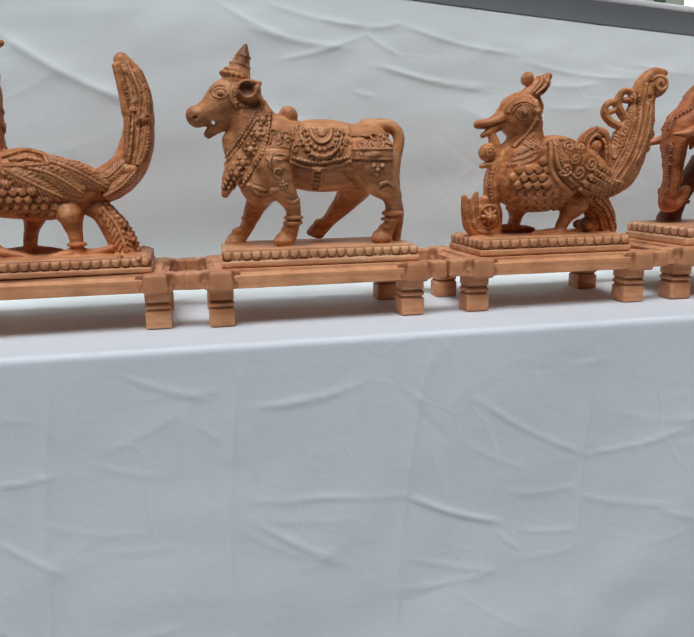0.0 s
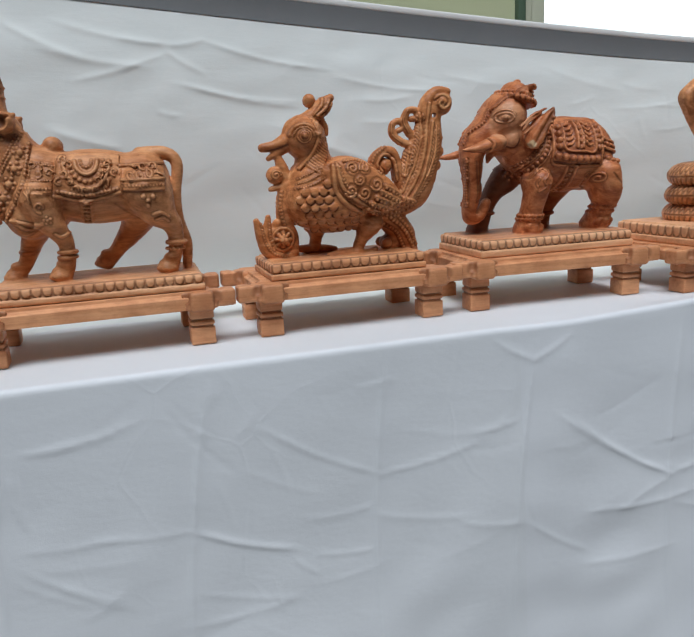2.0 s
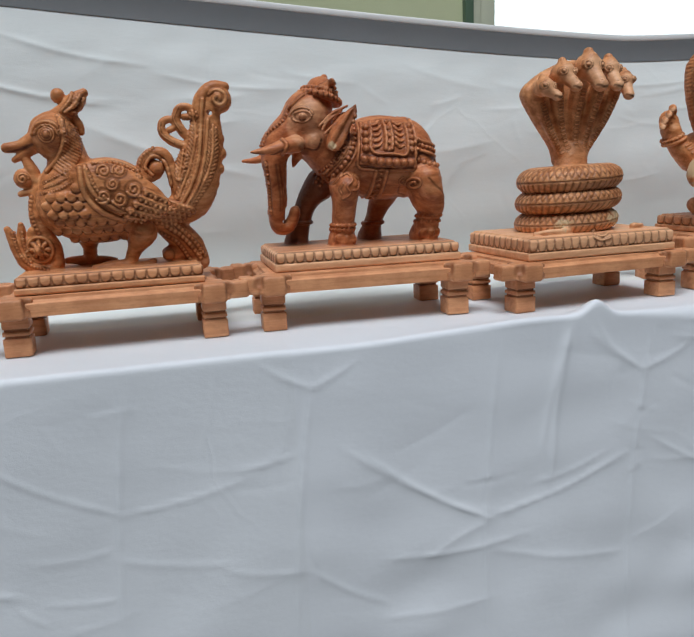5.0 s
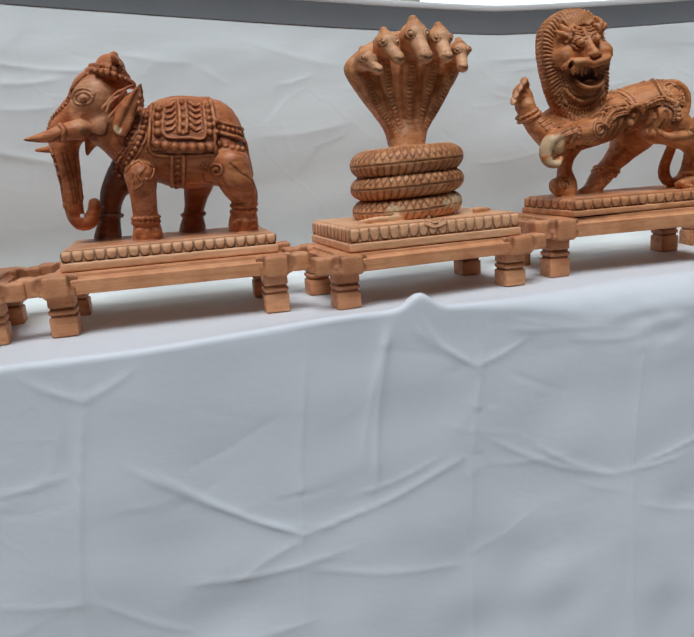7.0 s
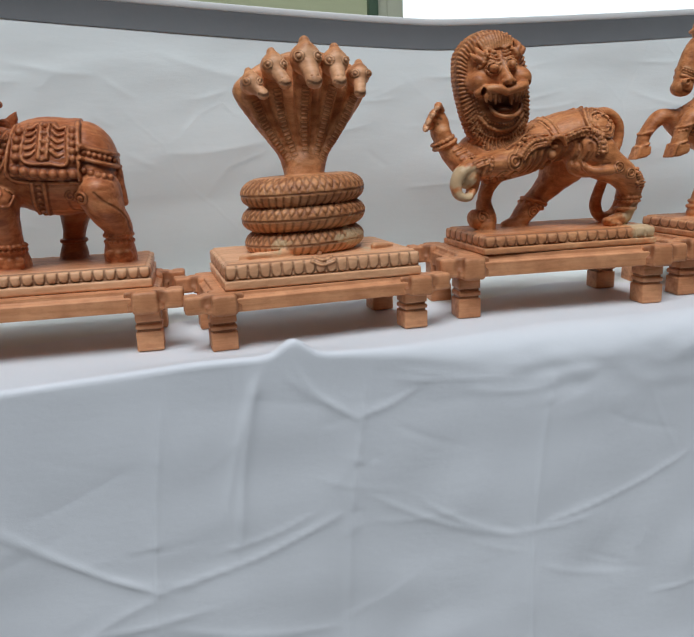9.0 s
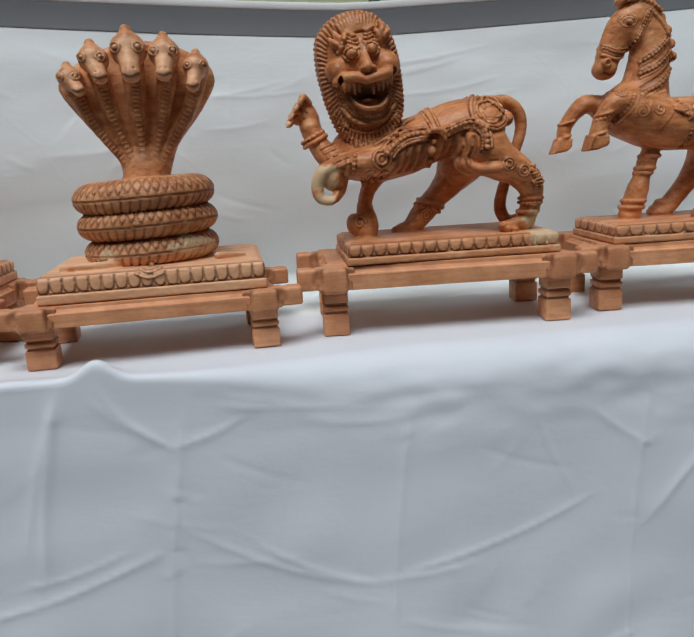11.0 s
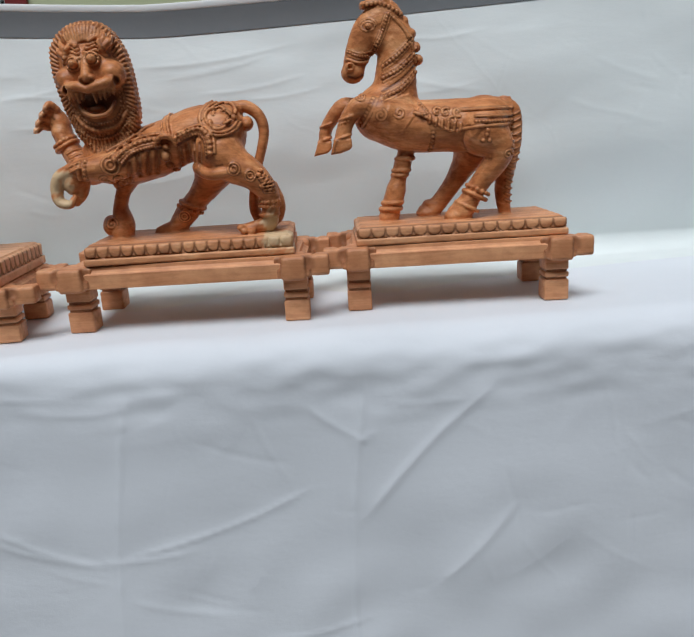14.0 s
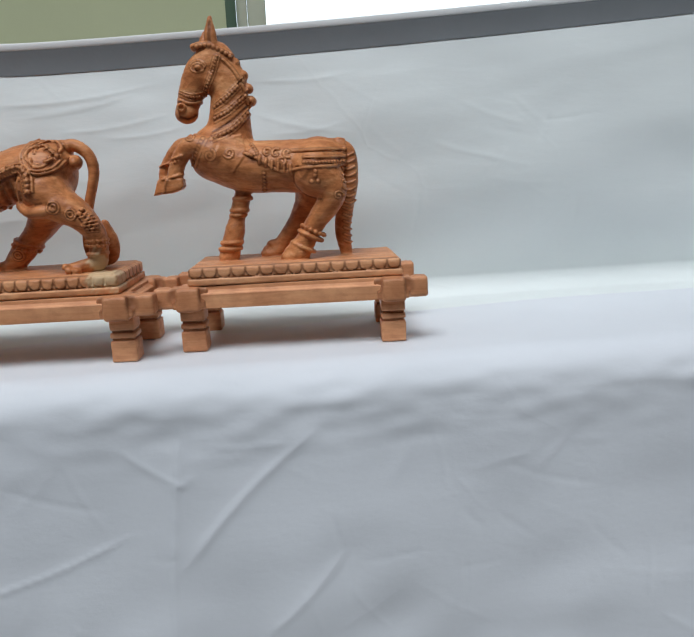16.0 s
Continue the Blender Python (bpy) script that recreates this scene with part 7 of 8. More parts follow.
    c.path([(84.2, -56.0, 41.4), (103.8, -52.0, 40.3), (118.3, -40.0, 38.7)], [5, 4, 2.5], 4.0)
    c.beads([(0.6, -78.0, 38.1)], 1, 4, 0.3, False)
    c.ridge([(-16.6, -88.0, 30.1), (-1.5, -90.0, 24.7), (14.6, -88.0, 28.4)], 1.8, 0.5, False)
    c.ridge([(-13.9, -86.0, 36.1), (-0.8, -88.0, 31.4), (13.1, -86.0, 34.8)], 1.6, 0.5, False)
    c.bare((61.4, -56.0, 62.1), 26)
    c.bare((79.2, -40.0, 49.0), 18)
    c.bare((31.8, -68.0, 59.7), 12)
    c.bare((-54.6, -60.0, 54.7), 15)
    return c


statue("serpent_statue", serpent(), on_stand(4), "carved tan wooden five-headed hooded serpent, coiled, bare pale patches", TAN)

# ---- lion ----
def lion():
    c = Carver((-225, -85, -4), (195, 80, 370))
    c.plinth((-146.7, -62, 0), (152.2, 62, 27.5), 0.36, 17, 0.35)
    c.path([(-82.4, 0.0, 143.2), (-43.0, 0.0, 153.7), (3.2, 0.0, 170.1), (36.0, 0.0, 178.0), (56.0, 0.0, 175.0)], [37.2, 38.5, 35.9, 37.0, 36.0], 5, 1.05)
    c.ball((57.0, 0.0, 168.0), 34.0, 38, 46.0, -6, 5)
    c.ball((-106.9, -2.0, 147.5), 47.5, 36, 39.8, 0, 5)
    # mane: a shield of combed locks
    rim = [(-105.0, -20.0, 331.0), (-122.0, -20.0, 331.5), (-140.0, -20.0, 326.0), (-156.0, -20.0, 315.0), (-167.0, -20.0, 299.0), (-169.0, -20.0, 281.0), (-168.0, -20.0, 260.0), (-164.0, -20.0, 238.0), (-156.0, -20.0, 208.0),
           (-143.0, -20.0, 176.0), (-123.2, -20.0, 154.7), (-91.8, -20.0, 156.3), (-64.0, -20.0, 171.8), (-53.5, -20.0, 204.0), (-54.5, -20.0, 240.0), (-58.0, -20.0, 270.0), (-64.0, -20.0, 293.0), (-75.0, -20.0, 313.0), (-89.0, -20.0, 326.0)]
    c.plate(rim, -34, -8, 3, 8)
    m = (-110.5, -20.0, 248.9)
    c.ball((-108.9, -24.0, 234.0), 48.8, 22, 71.8, 4, 3)
    edge = c.spaced(c.curve(rim + rim[:1]), 73)[:-1]
    for i, p in enumerate(edge):
        q = [(m[0] + (p[0] - m[0]) * s, -30, m[2] + (p[2] - m[2]) * s) for s in (0.78, 0.88, 0.97)]
        c.ridge(q, 1.7, 0.4, False)
        c.ball((m[0] + (p[0] - m[0]) * 0.985, -20, m[2] + (p[2] - m[2]) * 0.985), 2.7, 7, 2.7, 0, 0.4)
        n = edge[(i + 1) % 72]
        g = [(m[0] + ((p[0] + n[0]) / 2 - m[0]) * s, -30, m[2] + ((p[2] + n[2]) / 2 - m[2]) * s) for s in (0.78, 0.88, 0.99)]
        c.darken(g, 0.9, 0.6)
    low = edge[20:56]
    for f, r in ((0.73, 2.0), (0.66, 2.0)):
        c.beads([(m[0] + (p[0] - m[0]) * f, -30, m[2] + (p[2] - m[2]) * f) for p in low[::3]], 26, r, 0.3, False)
    for i, p in enumerate(low[4:32:2]):
        c.spiral((m[0] + (p[0] - m[0]) * 0.9, -36, m[2] + (p[2] - m[2]) * 0.9), 4.5, 1.2, 1.2, i * 40, 1, False)
    # face
    c.ball((-110.9, -34.0, 261.9), 39.8, 20, 42.3, 0, 3)
    c.ball((-116.9, -30.0, 306.2), 29.5, 12, 20.5, 0, 3)
    c.comb([(-131.9, -46.0, 298.1), (-121.5, -48.0, 301.7), (-110.8, -48.0, 303.4), (-99.1, -48.0, 304.0), (-90.5, -46.0, 302.8)], [(-139.1, -36.0, 311.8), (-127.4, -36.0, 320.1), (-113.0, -36.0, 322.7), (-98.0, -36.0, 321.0), (-87.1, -36.0, 313.9)], 13, 2.9, False)
    c.ball((-142.8, -40.0, 254.3), 16.0, 15, 15.4, 0, 3)
    c.ball((-78.7, -40.0, 258.8), 18.0, 15, 18.0, 0, 3)
    # rolled brows that flare upwards
    for k in range(4):
        u = 1 - 0.16 * k
        a = (-125.9, -50.0, 273.2)
        c.ridge([(a[0] - 15 * u, -48, a[2] + 3 + 5.2 * k), (a[0] - 4, -52, a[2] + 11 + 5.6 * k), (a[0] + 10 * u, -52, a[2] + 7 + 5.2 * k)], 3.5, 0.6, False, 0.5)
        a = (-98.3, -50.0, 278.6)
        c.ridge([(a[0] - 9 * u, -52, a[2] + 8 + 5.2 * k), (a[0] + 5, -52, a[2] + 11 + 5.8 * k), (a[0] + 16 * u, -48, a[2] + 4 + 5.6 * k)], 3.5, 0.6, False, 0.5)
    for q in ([(-134.4, -46.0, 288.3), (-141.1, -44.0, 295.5), (-145.9, -40.0, 303.9)], [(-137.5, -46.0, 283.0), (-145.7, -44.0, 288.0), (-151.3, -38.0, 295.6)], [(-86.7, -46.0, 296.1), (-82.6, -44.0, 304.9), (-84.2, -38.0, 314.6)], [(-83.7, -46.0, 291.6), (-76.3, -44.0, 299.2), (-74.9, -36.0, 307.9)]):
        c.path(q, [5.1, 4.5, 1.9], 1.5)
    for p in ((-125.5, -50.0, 272.1), (-99.6, -50.0, 277.5)):
        c.ball(p, 9.6, 8, 9.0, 0, 1)
        c.ball((p[0], p[1] - 7, p[2]), 5.8, 5, 5.8, 0, 0.3)
        c.darks.append((np.array([(p[0] + 8.0 * math.cos(a), p[1] - 4, p[2] + 7.5 * math.sin(a)) for a in np.linspace(0, 6.28, 11)]), 1.3, 0.6))
        c.ridge([(p[0] + 9.5 * math.cos(a), -50, p[2] + 8.5 * math.sin(a)) for a in np.linspace(0, 6.28, 13)], 1.6, 0.6, False)
    c.path([(-110.6, -48.0, 282.7), (-109.1, -54.0, 267.6), (-107.3, -60.0, 254.8)], [4.5, 5.8, 7.7], 2)
    for p in ((-112.9, -60.0, 251.8), (-100.6, -60.0, 252.3)):
        c.ball(p, 5.8, 6, 5.1, 0, 1)
        c.ball((p[0], p[1] - 5, p[2] - 3), 2.2, 4, 2.2, 0, 0.3, True)
    # snarling mouth: hollow, lips, teeth, chin
    c.ball((-101.5, -58.0, 222.4), 24.4, 13, 10.9, 6, 2, True)
    # shade inside the mouth, painted as a dark tone
    c.darks.append((np.array([(-123.7, -48.0, 224.0), (-104.7, -46.0, 218.7), (-84.4, -48.0, 224.5)]), 9, 0.75))
    c.ball((-105.3, -46.0, 214.2), 12.8, 7, 5.1, 0, 1)
    c.path([(-145.4, -48.0, 238.6), (-134.6, -54.0, 243.3), (-120.6, -58.0, 242.9), (-110.0, -60.0, 238.4)], [5.8, 7.1, 7.1, 5.1], 1.5)
    c.path([(-108.9, -60.0, 238.3), (-97.2, -58.0, 242.4), (-82.5, -54.0, 246.5), (-69.6, -46.0, 253.3)], [5.1, 7.1, 7.7, 5.8], 1.5)
    for p, n in (((-137.0, -54.0, 234.4), 0), ((-131.1, -55.0, 232.4), 1), ((-124.5, -56.0, 230.9), 0), ((-118.1, -56.0, 230.6), 1), ((-100.5, -56.0, 230.4), 0), ((-93.9, -56.0, 231.2), 1), ((-88.0, -55.0, 233.3), 0), ((-82.1, -54.0, 235.9), 1), ((-76.8, -52.0, 239.7), 0)):
        c.limb((p[0], p[1], p[2] + 3), (p[0] + 1, p[1] - 1, p[2] - (6 if n else 9)), 4.2, 1.6, 0.5)
    c.path([(-126.7, -48.0, 219.6), (-122.4, -50.0, 211.4), (-114.3, -52.0, 205.8), (-103.3, -54.0, 203.5), (-89.2, -52.0, 206.3), (-81.6, -50.0, 214.0), (-78.7, -46.0, 222.1)], [2.2, 3.2, 3.2, 3.2, 3.2, 3.2, 2.2], 2.0)
    c.beads([(-133.8, -48.0, 210.8), (-125.3, -50.0, 198.9), (-106.3, -52.0, 193.3), (-83.5, -50.0, 198.1), (-70.4, -46.0, 216.0)], 20, 3.8, 0.3, False)
    c.ridge([(-136.1, -48.0, 202.9), (-125.2, -50.0, 190.8), (-106.2, -52.0, 184.7), (-83.3, -50.0, 190.0), (-68.3, -44.0, 208.0)], 3.2, 0.4, False)
    for p in ((-140.3, -54.0, 240.7), (-71.1, -52.0, 248.4)):
        c.ball(p, 3.8, 6, 5.8, 0, 0.5, True)
        c.darks.append((np.array([(p[0], p[1] + 3, p[2] - 3), (p[0], p[1] + 3, p[2] + 3)]), 3.0, 0.75))
    c.beads([(-140.8, -44.0, 195.2), (-132.3, -46.0, 181.9), (-109.9, -48.0, 173.9), (-85.7, -46.0, 178.6), (-66.6, -42.0, 195.3)], 24, 3.5, 0.3, False)
    # near foreleg reaching forward, holding a curled trunk
    c.path([(-70.3, -24.0, 146.2), (-96.3, -36.0, 137.5), (-122.8, -42.0, 134.1), (-147.5, -42.0, 132.9)], [26.9, 23.1, 18.0, 15.4], 4)
    c.ring((-140.1, -42.0, 132.6), 17.3, 2.6)
    c.beads([(-128.3, -60.0, 144.4), (-130.0, -64.0, 132.3), (-131.3, -60.0, 122.2)], 5, 4.5, 0.3, False)
    c.ridge([(-136.8, -60.0, 143.7), (-138.3, -64.0, 132.7), (-140.5, -58.0, 121.3)], 3.2, 0.3, False)
    p = (-92.4, -56.0, 137.9)
    for r in (12, 6.5):
        c.ridge([(p[0] + r * math.cos(a), -58, p[2] + r * math.sin(a)) for a in np.linspace(0, 6.28, 15)], 1.7, 0.5, False)
        c.darken([(p[0] + (r - 2.4) * math.cos(a), -58, p[2] + (r - 2.4) * math.sin(a)) for a in np.linspace(0, 6.28, 13)], 0.9, 0.6)
    c.ball((-156.3, -40.0, 117.5), 16.7, 16, 19.2, 0, 3)
    c.path([(-157.5, -46.0, 131.1), (-171.3, -48.0, 123.5), (-178.6, -48.0, 107.0), (-175.9, -48.0, 91.0), (-161.1, -48.0, 86.6), (-153.1, -48.0, 96.0)], [10.9, 10.3, 9.0, 7.7, 6.4, 4.5], 2)
    c.bare((-173.6, -52.0, 119.0), 22)
    c.bare((-171.4, -52.0, 91.8), 16)
    c.path([(-144.1, -36.0, 116.7), (-148.4, -38.0, 98.7), (-155.4, -40.0, 88.1)], [10.3, 9.0, 5.8], 2)
    c.beads([(-134.6, -44.0, 109.4), (-113.4, -44.0, 106.6), (-91.8, -42.0, 111.5), (-81.3, -40.0, 115.1)], 7, 7.7, 0.0, False)
    # raised foreleg
    c.path([(-140.0, -12.0, 130.9), (-161.5, -8.0, 150.3), (-173.0, -5.0, 168.9), (-180.0, -3.0, 187.0)], [21.8, 17.3, 14.1, 14.8], 4)
    c.ring((-174.0, -5.0, 167.0), 16.0, 3.2, 0, 0.5)
    c.ring((-177.3, -4.0, 173.1), 15.4, 3.2, 16, 0.5)
    for s in range(5):
        a, b = (-159.1, -36.0, 159.7), (-141.8, -36.0, 133.6)
        x, z = a[0] + (b[0] - a[0]) * s / 4, a[2] + (b[2] - a[2]) * s / 4
        c.ridge([(x - 9, -12, z - 3), (x, -14, z + 1), (x + 8, -12, z + 3)], 1.6, 0.2, False)
    c.ball((-182.5, -2.0, 201.0), 15.5, 12, 22.0, 24, 3)
    for k, reach in enumerate((6.0, 10.0, 12.0, 9.0)):
        a = np.array((-181.0, -7.0, 219.0)) + np.array((-17.0, 0.0, -23.0)) * k / 3
        knuckle, tip = a + (-6.5, -5.0, 7.5 - 2.0 * k), a + (-7.0 - reach * 0.55, -10.0, 3.0 - 2.5 * k)
        c.path([tuple(a), tuple(knuckle), tuple(tip)], [5.8, 5.6, 4.6], 0.8)
        c.limb(tuple(tip), tuple(tip + (-2.5, -2.5, -3.0)), 3.3, 2.2, 0.4)
        c.pale.append((tip + (-2.5, -4.0, -2.0), np.array([6.0, 7.0, 6.0]), 0.9))
        c.darks.append((np.array([a + (3, -7, -5), knuckle + (0, -5, -5), tip + (3, -4, -4)]), 1.3, 0.7))
    # scrolled prop under the breast
    c.path([(-90.8, 0.0, 115.4), (-102.4, 0.0, 93.7), (-108.3, 0.0, 71.5), (-105.2, 0.0, 48.5), (-107.9, 0.0, 36.9)], [15.4, 10.9, 10.3, 14.1, 16.7], 3)
    c.ball((-124.3, 0.0, 47.5), 12.2, 14, 15.4, 0, 2)
    c.spiral((-118.9, -14.0, 50.9), 9, 1.4, 1.8, 0, 1, False)
    # hind legs
    c.path([(51.1, -18.0, 149.5), (72.2, -26.0, 129.1), (99.5, -30.0, 111.9), (118.8, -31.0, 88.2), (121.2, -31.0, 66.1), (117.3, -31.0, 44.2)], [36.5, 27.5, 21.8, 17.3, 13.5, 12.8], 4)
    c.ball((40.5, -26.0, 124.5), 26.9, 16, 16.7, -8, 3)
    c.path([(27.0, -40.0, 133.0), (31.0, -44.0, 123.6), (42.0, -47.0, 118.0), (58.0, -48.0, 118.5), (76.0, -46.0, 121.0)], [2.5, 6.0, 8.5, 9.0, 7.0], 1.2)
    c.darks.append((np.array([(31.0, -46.0, 133.0), (38.0, -50.0, 127.5), (50.0, -52.0, 127.5), (62.0, -52.0, 130.0)]), 1.2, 0.7))
    c.path([(117.1, -32.0, 41.1), (101.2, -36.0, 38.6), (80.3, -40.0, 36.3)], [10.9, 9.6, 7.1], 2)
    for p in ((77.2, -46.0, 39.7), (82.0, -48.0, 34.7), (91.9, -48.0, 32.9)):
        c.ball(p, 6.4, 6, 5.1, 0, 1)
    c.path([(42.5, 18.0, 130.4), (22.9, 22.0, 99.0), (0.5, 24.0, 73.7), (-19.7, 24.0, 51.4), (-33.5, 24.0, 34.0)], [34.6, 23.1, 17.3, 17.3, 14.1], 4)
    c.path([(-26.6, 24.0, 35.0), (-43.1, 22.0, 34.8), (-59.8, 20.0, 31.8)], [11.5, 9.6, 6.4], 2)
    for p in ((120.4, -31.0, 73.7), (120.0, -31.0, 67.5)):
        c.ring(p, 15.4, 2.6, 16)
    c.ring((118.0, -31.0, 54.9), 14.1, 2.6)
    c.ring((-4.7, 24.0, 68.7), 18.6, 3.2, 0, -0.4)
    c.ring((-9.3, 24.0, 62.2), 18.6, 3.2, 14, -0.4)
    for p, r in (((77.2, -46.0, 123.4), 8), ((98.8, -50.0, 112.9), 7), ((-15.3, 6.0, 53.2), 8)):
        for f in (1, 0.5):
            c.ridge([(p[0] + r * f * math.cos(a), p[1], p[2] + r * f * math.sin(a)) for a in np.linspace(0, 6.28, 13)], 1.4, 0.4, False)
        c.darken([(p[0] + r * 0.78 * math.cos(a), p[1], p[2] + r * 0.78 * math.sin(a)) for a in np.linspace(0, 6.28, 11)], 0.8, 0.6)
    c.scales([(107.3, -50.0, 120.3), (125.5, -48.0, 116.4), (127.9, -46.0, 85.7), (114.4, -50.0, 86.7)], 6.4, 3.8, False)
    # tail
    c.path([(74.0, 0.0, 205.0), (92.0, 0.0, 208.5), (107.0, 0.0, 201.0), (116.5, 0.0, 187.0), (118.0, 0.0, 168.0), (112.5, 0.0, 146.0), (103.0, 2.0, 118.0), (95.7, 4.0, 83.6), (93.9, 4.0, 57.7), (104.1, 0.0, 39.3), (125.5, -2.0, 43.7), (132.2, -4.0, 66.3), (126.1, -4.0, 95.5)],
           [9.0, 8.8, 8.2, 7.6, 7.0, 7.0, 7.4, 8.0, 8.6, 8.3, 9.0, 9.0, 5.8], 1.5)
    c.ball((95.0, -4.0, 184.0), 9.5, 12, 10.5, 0, 1.5)
    # hip scroll
    p = (62.0, -38.0, 195.0)
    c.layer([(p[0] + 29 * math.cos(a), -38, p[2] + 27 * math.sin(a)) for a in np.linspace(0, 6.28, 18)[:-1]], 2.0)
    for f in (1.0, 0.84):
        c.ridge([(p[0] + 28 * f * math.cos(a), -38, p[2] + 26 * f * math.sin(a)) for a in np.linspace(1.9, 5.9, 14)], 2.4, 0.3)
    for a0, a1, f, w in ((2.3, 4.6, 0.62, 2.8), (3.6, 6.0, 0.55, 2.6), (0.2, 2.2, 0.72, 2.6), (5.2, 7.4, 0.42, 2.4), (1.0, 2.8, 0.40, 2.2)):
        c.ridge([(p[0] + 28 * (f + 0.12 * math.sin(2.0 * (a - a0))) * math.cos(a), -40, p[2] + 26 * (f + 0.12 * math.sin(2.0 * (a - a0))) * math.sin(a)) for a in np.linspace(a0, a1, 9)], w, 0.4, True, 0.8, w * 0.6)
    for q, r in (((80.0, -42.0, 193.0), 4.4), ((52.0, -42.0, 207.0), 3.4), ((68.0, -42.0, 214.0), 3.0)):
        c.beads([q], 1, r, 0.4)
    # harness: two beaded arches over the ribs, a girth with a curled clasp between them
    fore = [(-76.8, -40.0, 139.6), (-67.8, -40.0, 148.9), (-55.5, -40.0, 155.5), (-39.1, -40.0, 159.4), (-25.0, -40.0, 161.0)]
    fore_top = [(-93.6, -38.0, 148.4), (-77.5, -38.0, 162.7), (-57.0, -38.0, 172.5), (-40.0, -38.0, 175.4), (-27.0, -38.0, 176.0)]
    hind = [(-0.8, -40.0, 163.3), (15.7, -40.0, 170.7), (31.6, -40.0, 172.8), (38.4, -40.0, 167.0), (41.4, -40.0, 154.9), (40.9, -40.0, 144.1)]
    hind_top = [(-3.2, -38.0, 173.6), (16.5, -38.0, 181.4), (33.7, -38.0, 184.6), (47.1, -38.0, 176.7), (53.6, -38.0, 161.4), (53.3, -38.0, 146.3)]
    for low, top, n in ((fore, fore_top, 16), (hind, hind_top, 17)):
        c.layer(low + top[::-1], 1.6)
    for x, z, u, v in ((-68.5, 140.8, -75.3, 117.6), (-56.0, 148.1, -63.3, 119.5), (-43.4, 151.7, -50.6, 121.3), (-31.7, 152.9, -38.8, 122.5), (0.3, 155.4, -5.8, 126.4), (11.7, 160.8, 5.6, 130.1), (23.4, 164.3, 17.3, 131.3), (32.3, 159.6, 26.7, 129.0)):
        c.groove([(x, -38, z), ((x + u) / 2 + 2.0, -36, (z + v) / 2), (u, -26, v)], 2.4, True, 0.45)
    for low, top, n in ((fore, fore_top, 16), (hind, hind_top, 17)):
        c.beads(low, n, 2.9, 0.4)
        c.darken([(q[0], q[1], q[2] - 3.6) for q in low], 1.5, 0.8)
        mid = [tuple((a + b) / 2 for a, b in zip(u, v)) for u, v in zip(low, top)]
        c.ridge([tuple(0.72 * a + 0.28 * b for a, b in zip(u, v)) for u, v in zip(low, top)], 1.5, 0.3, True, 0.6, None, False)
        c.beads([(q[0], q[1], q[2] + 1.5) for q in mid], n - 5, 4.6, 0.3, True, 0.5, 0.8)
        c.ridge(top, 2.0, 0.3)
    c.ridge([(-98.1, -36.0, 157.8), (-70.5, -36.0, 171.4), (-50.9, -36.0, 185.3), (-39.4, -34.0, 190.7)], 2.4, 0.3)
    c.scales([(-92.0, -36.0, 156.0), (-70.0, -36.0, 166.0), (-52.0, -36.0, 176.0), (-46.0, -36.0, 184.0), (-70.0, -36.0, 170.0)], 8.0, 4.0)
    c.layer([(-25.0, -30.0, 211.0), (-14.0, -30.0, 211.0), (-8.0, -42.0, 172.0), (-21.0, -42.0, 172.0)], 2.6)
    for d in (-5.0, 5.0):
        c.ridge([(-20.1 + d, -34.0, 207.5), (-18.8 + d, -38.0, 189.5), (-14.8 + d, -40.0, 173.3)], 1.5, 0.2)
    c.path([(-30.4, -42.0, 161.1), (-25.3, -43.0, 169.8), (-15.7, -44.0, 172.6), (-6.8, -43.0, 168.6), (-2.5, -42.0, 159.4)], [2.4, 3.6, 4.2, 3.6, 2.4], 1.0)
    for q, r, tall in (((-17.5, -44.0, 158.0), 5.6, 0.7), ((-20.0, -44.0, 145.5), 6.6, 1.2), ((-18.5, -42.0, 132.4), 5.4, 0.9), ((-15.5, -38.0, 125.0), 3.6, 1.0)):
        c.beads([q], 1, r, 0.8, True, 0.5, tall)
    # lower shoulder rolls
    for q in ((-88.0, -40.0, 114.0), (-107.1, -42.0, 115.0)):
        c.spiral(q, 8.0, 1.2, 1.7, 60, 1, False)
    c.comb([(110.0, -44.0, 108.0), (115.0, -44.0, 98.0), (116.0, -44.0, 88.0)], [(126.0, -40.0, 112.0), (130.0, -40.0, 100.0), (130.0, -40.0, 88.0)], 6, 1.3, False)
    c.bare((120.6, -40.0, 41.9), 20)
    c.bare((128.3, -62.0, 24.2), 22)
    c.bare((140.1, -45.0, 16.1), 24)
    return c


statue("lion_statue", lion(), on_stand(5), "carved reddish wooden striding lion, maned face, one bare pale foot")

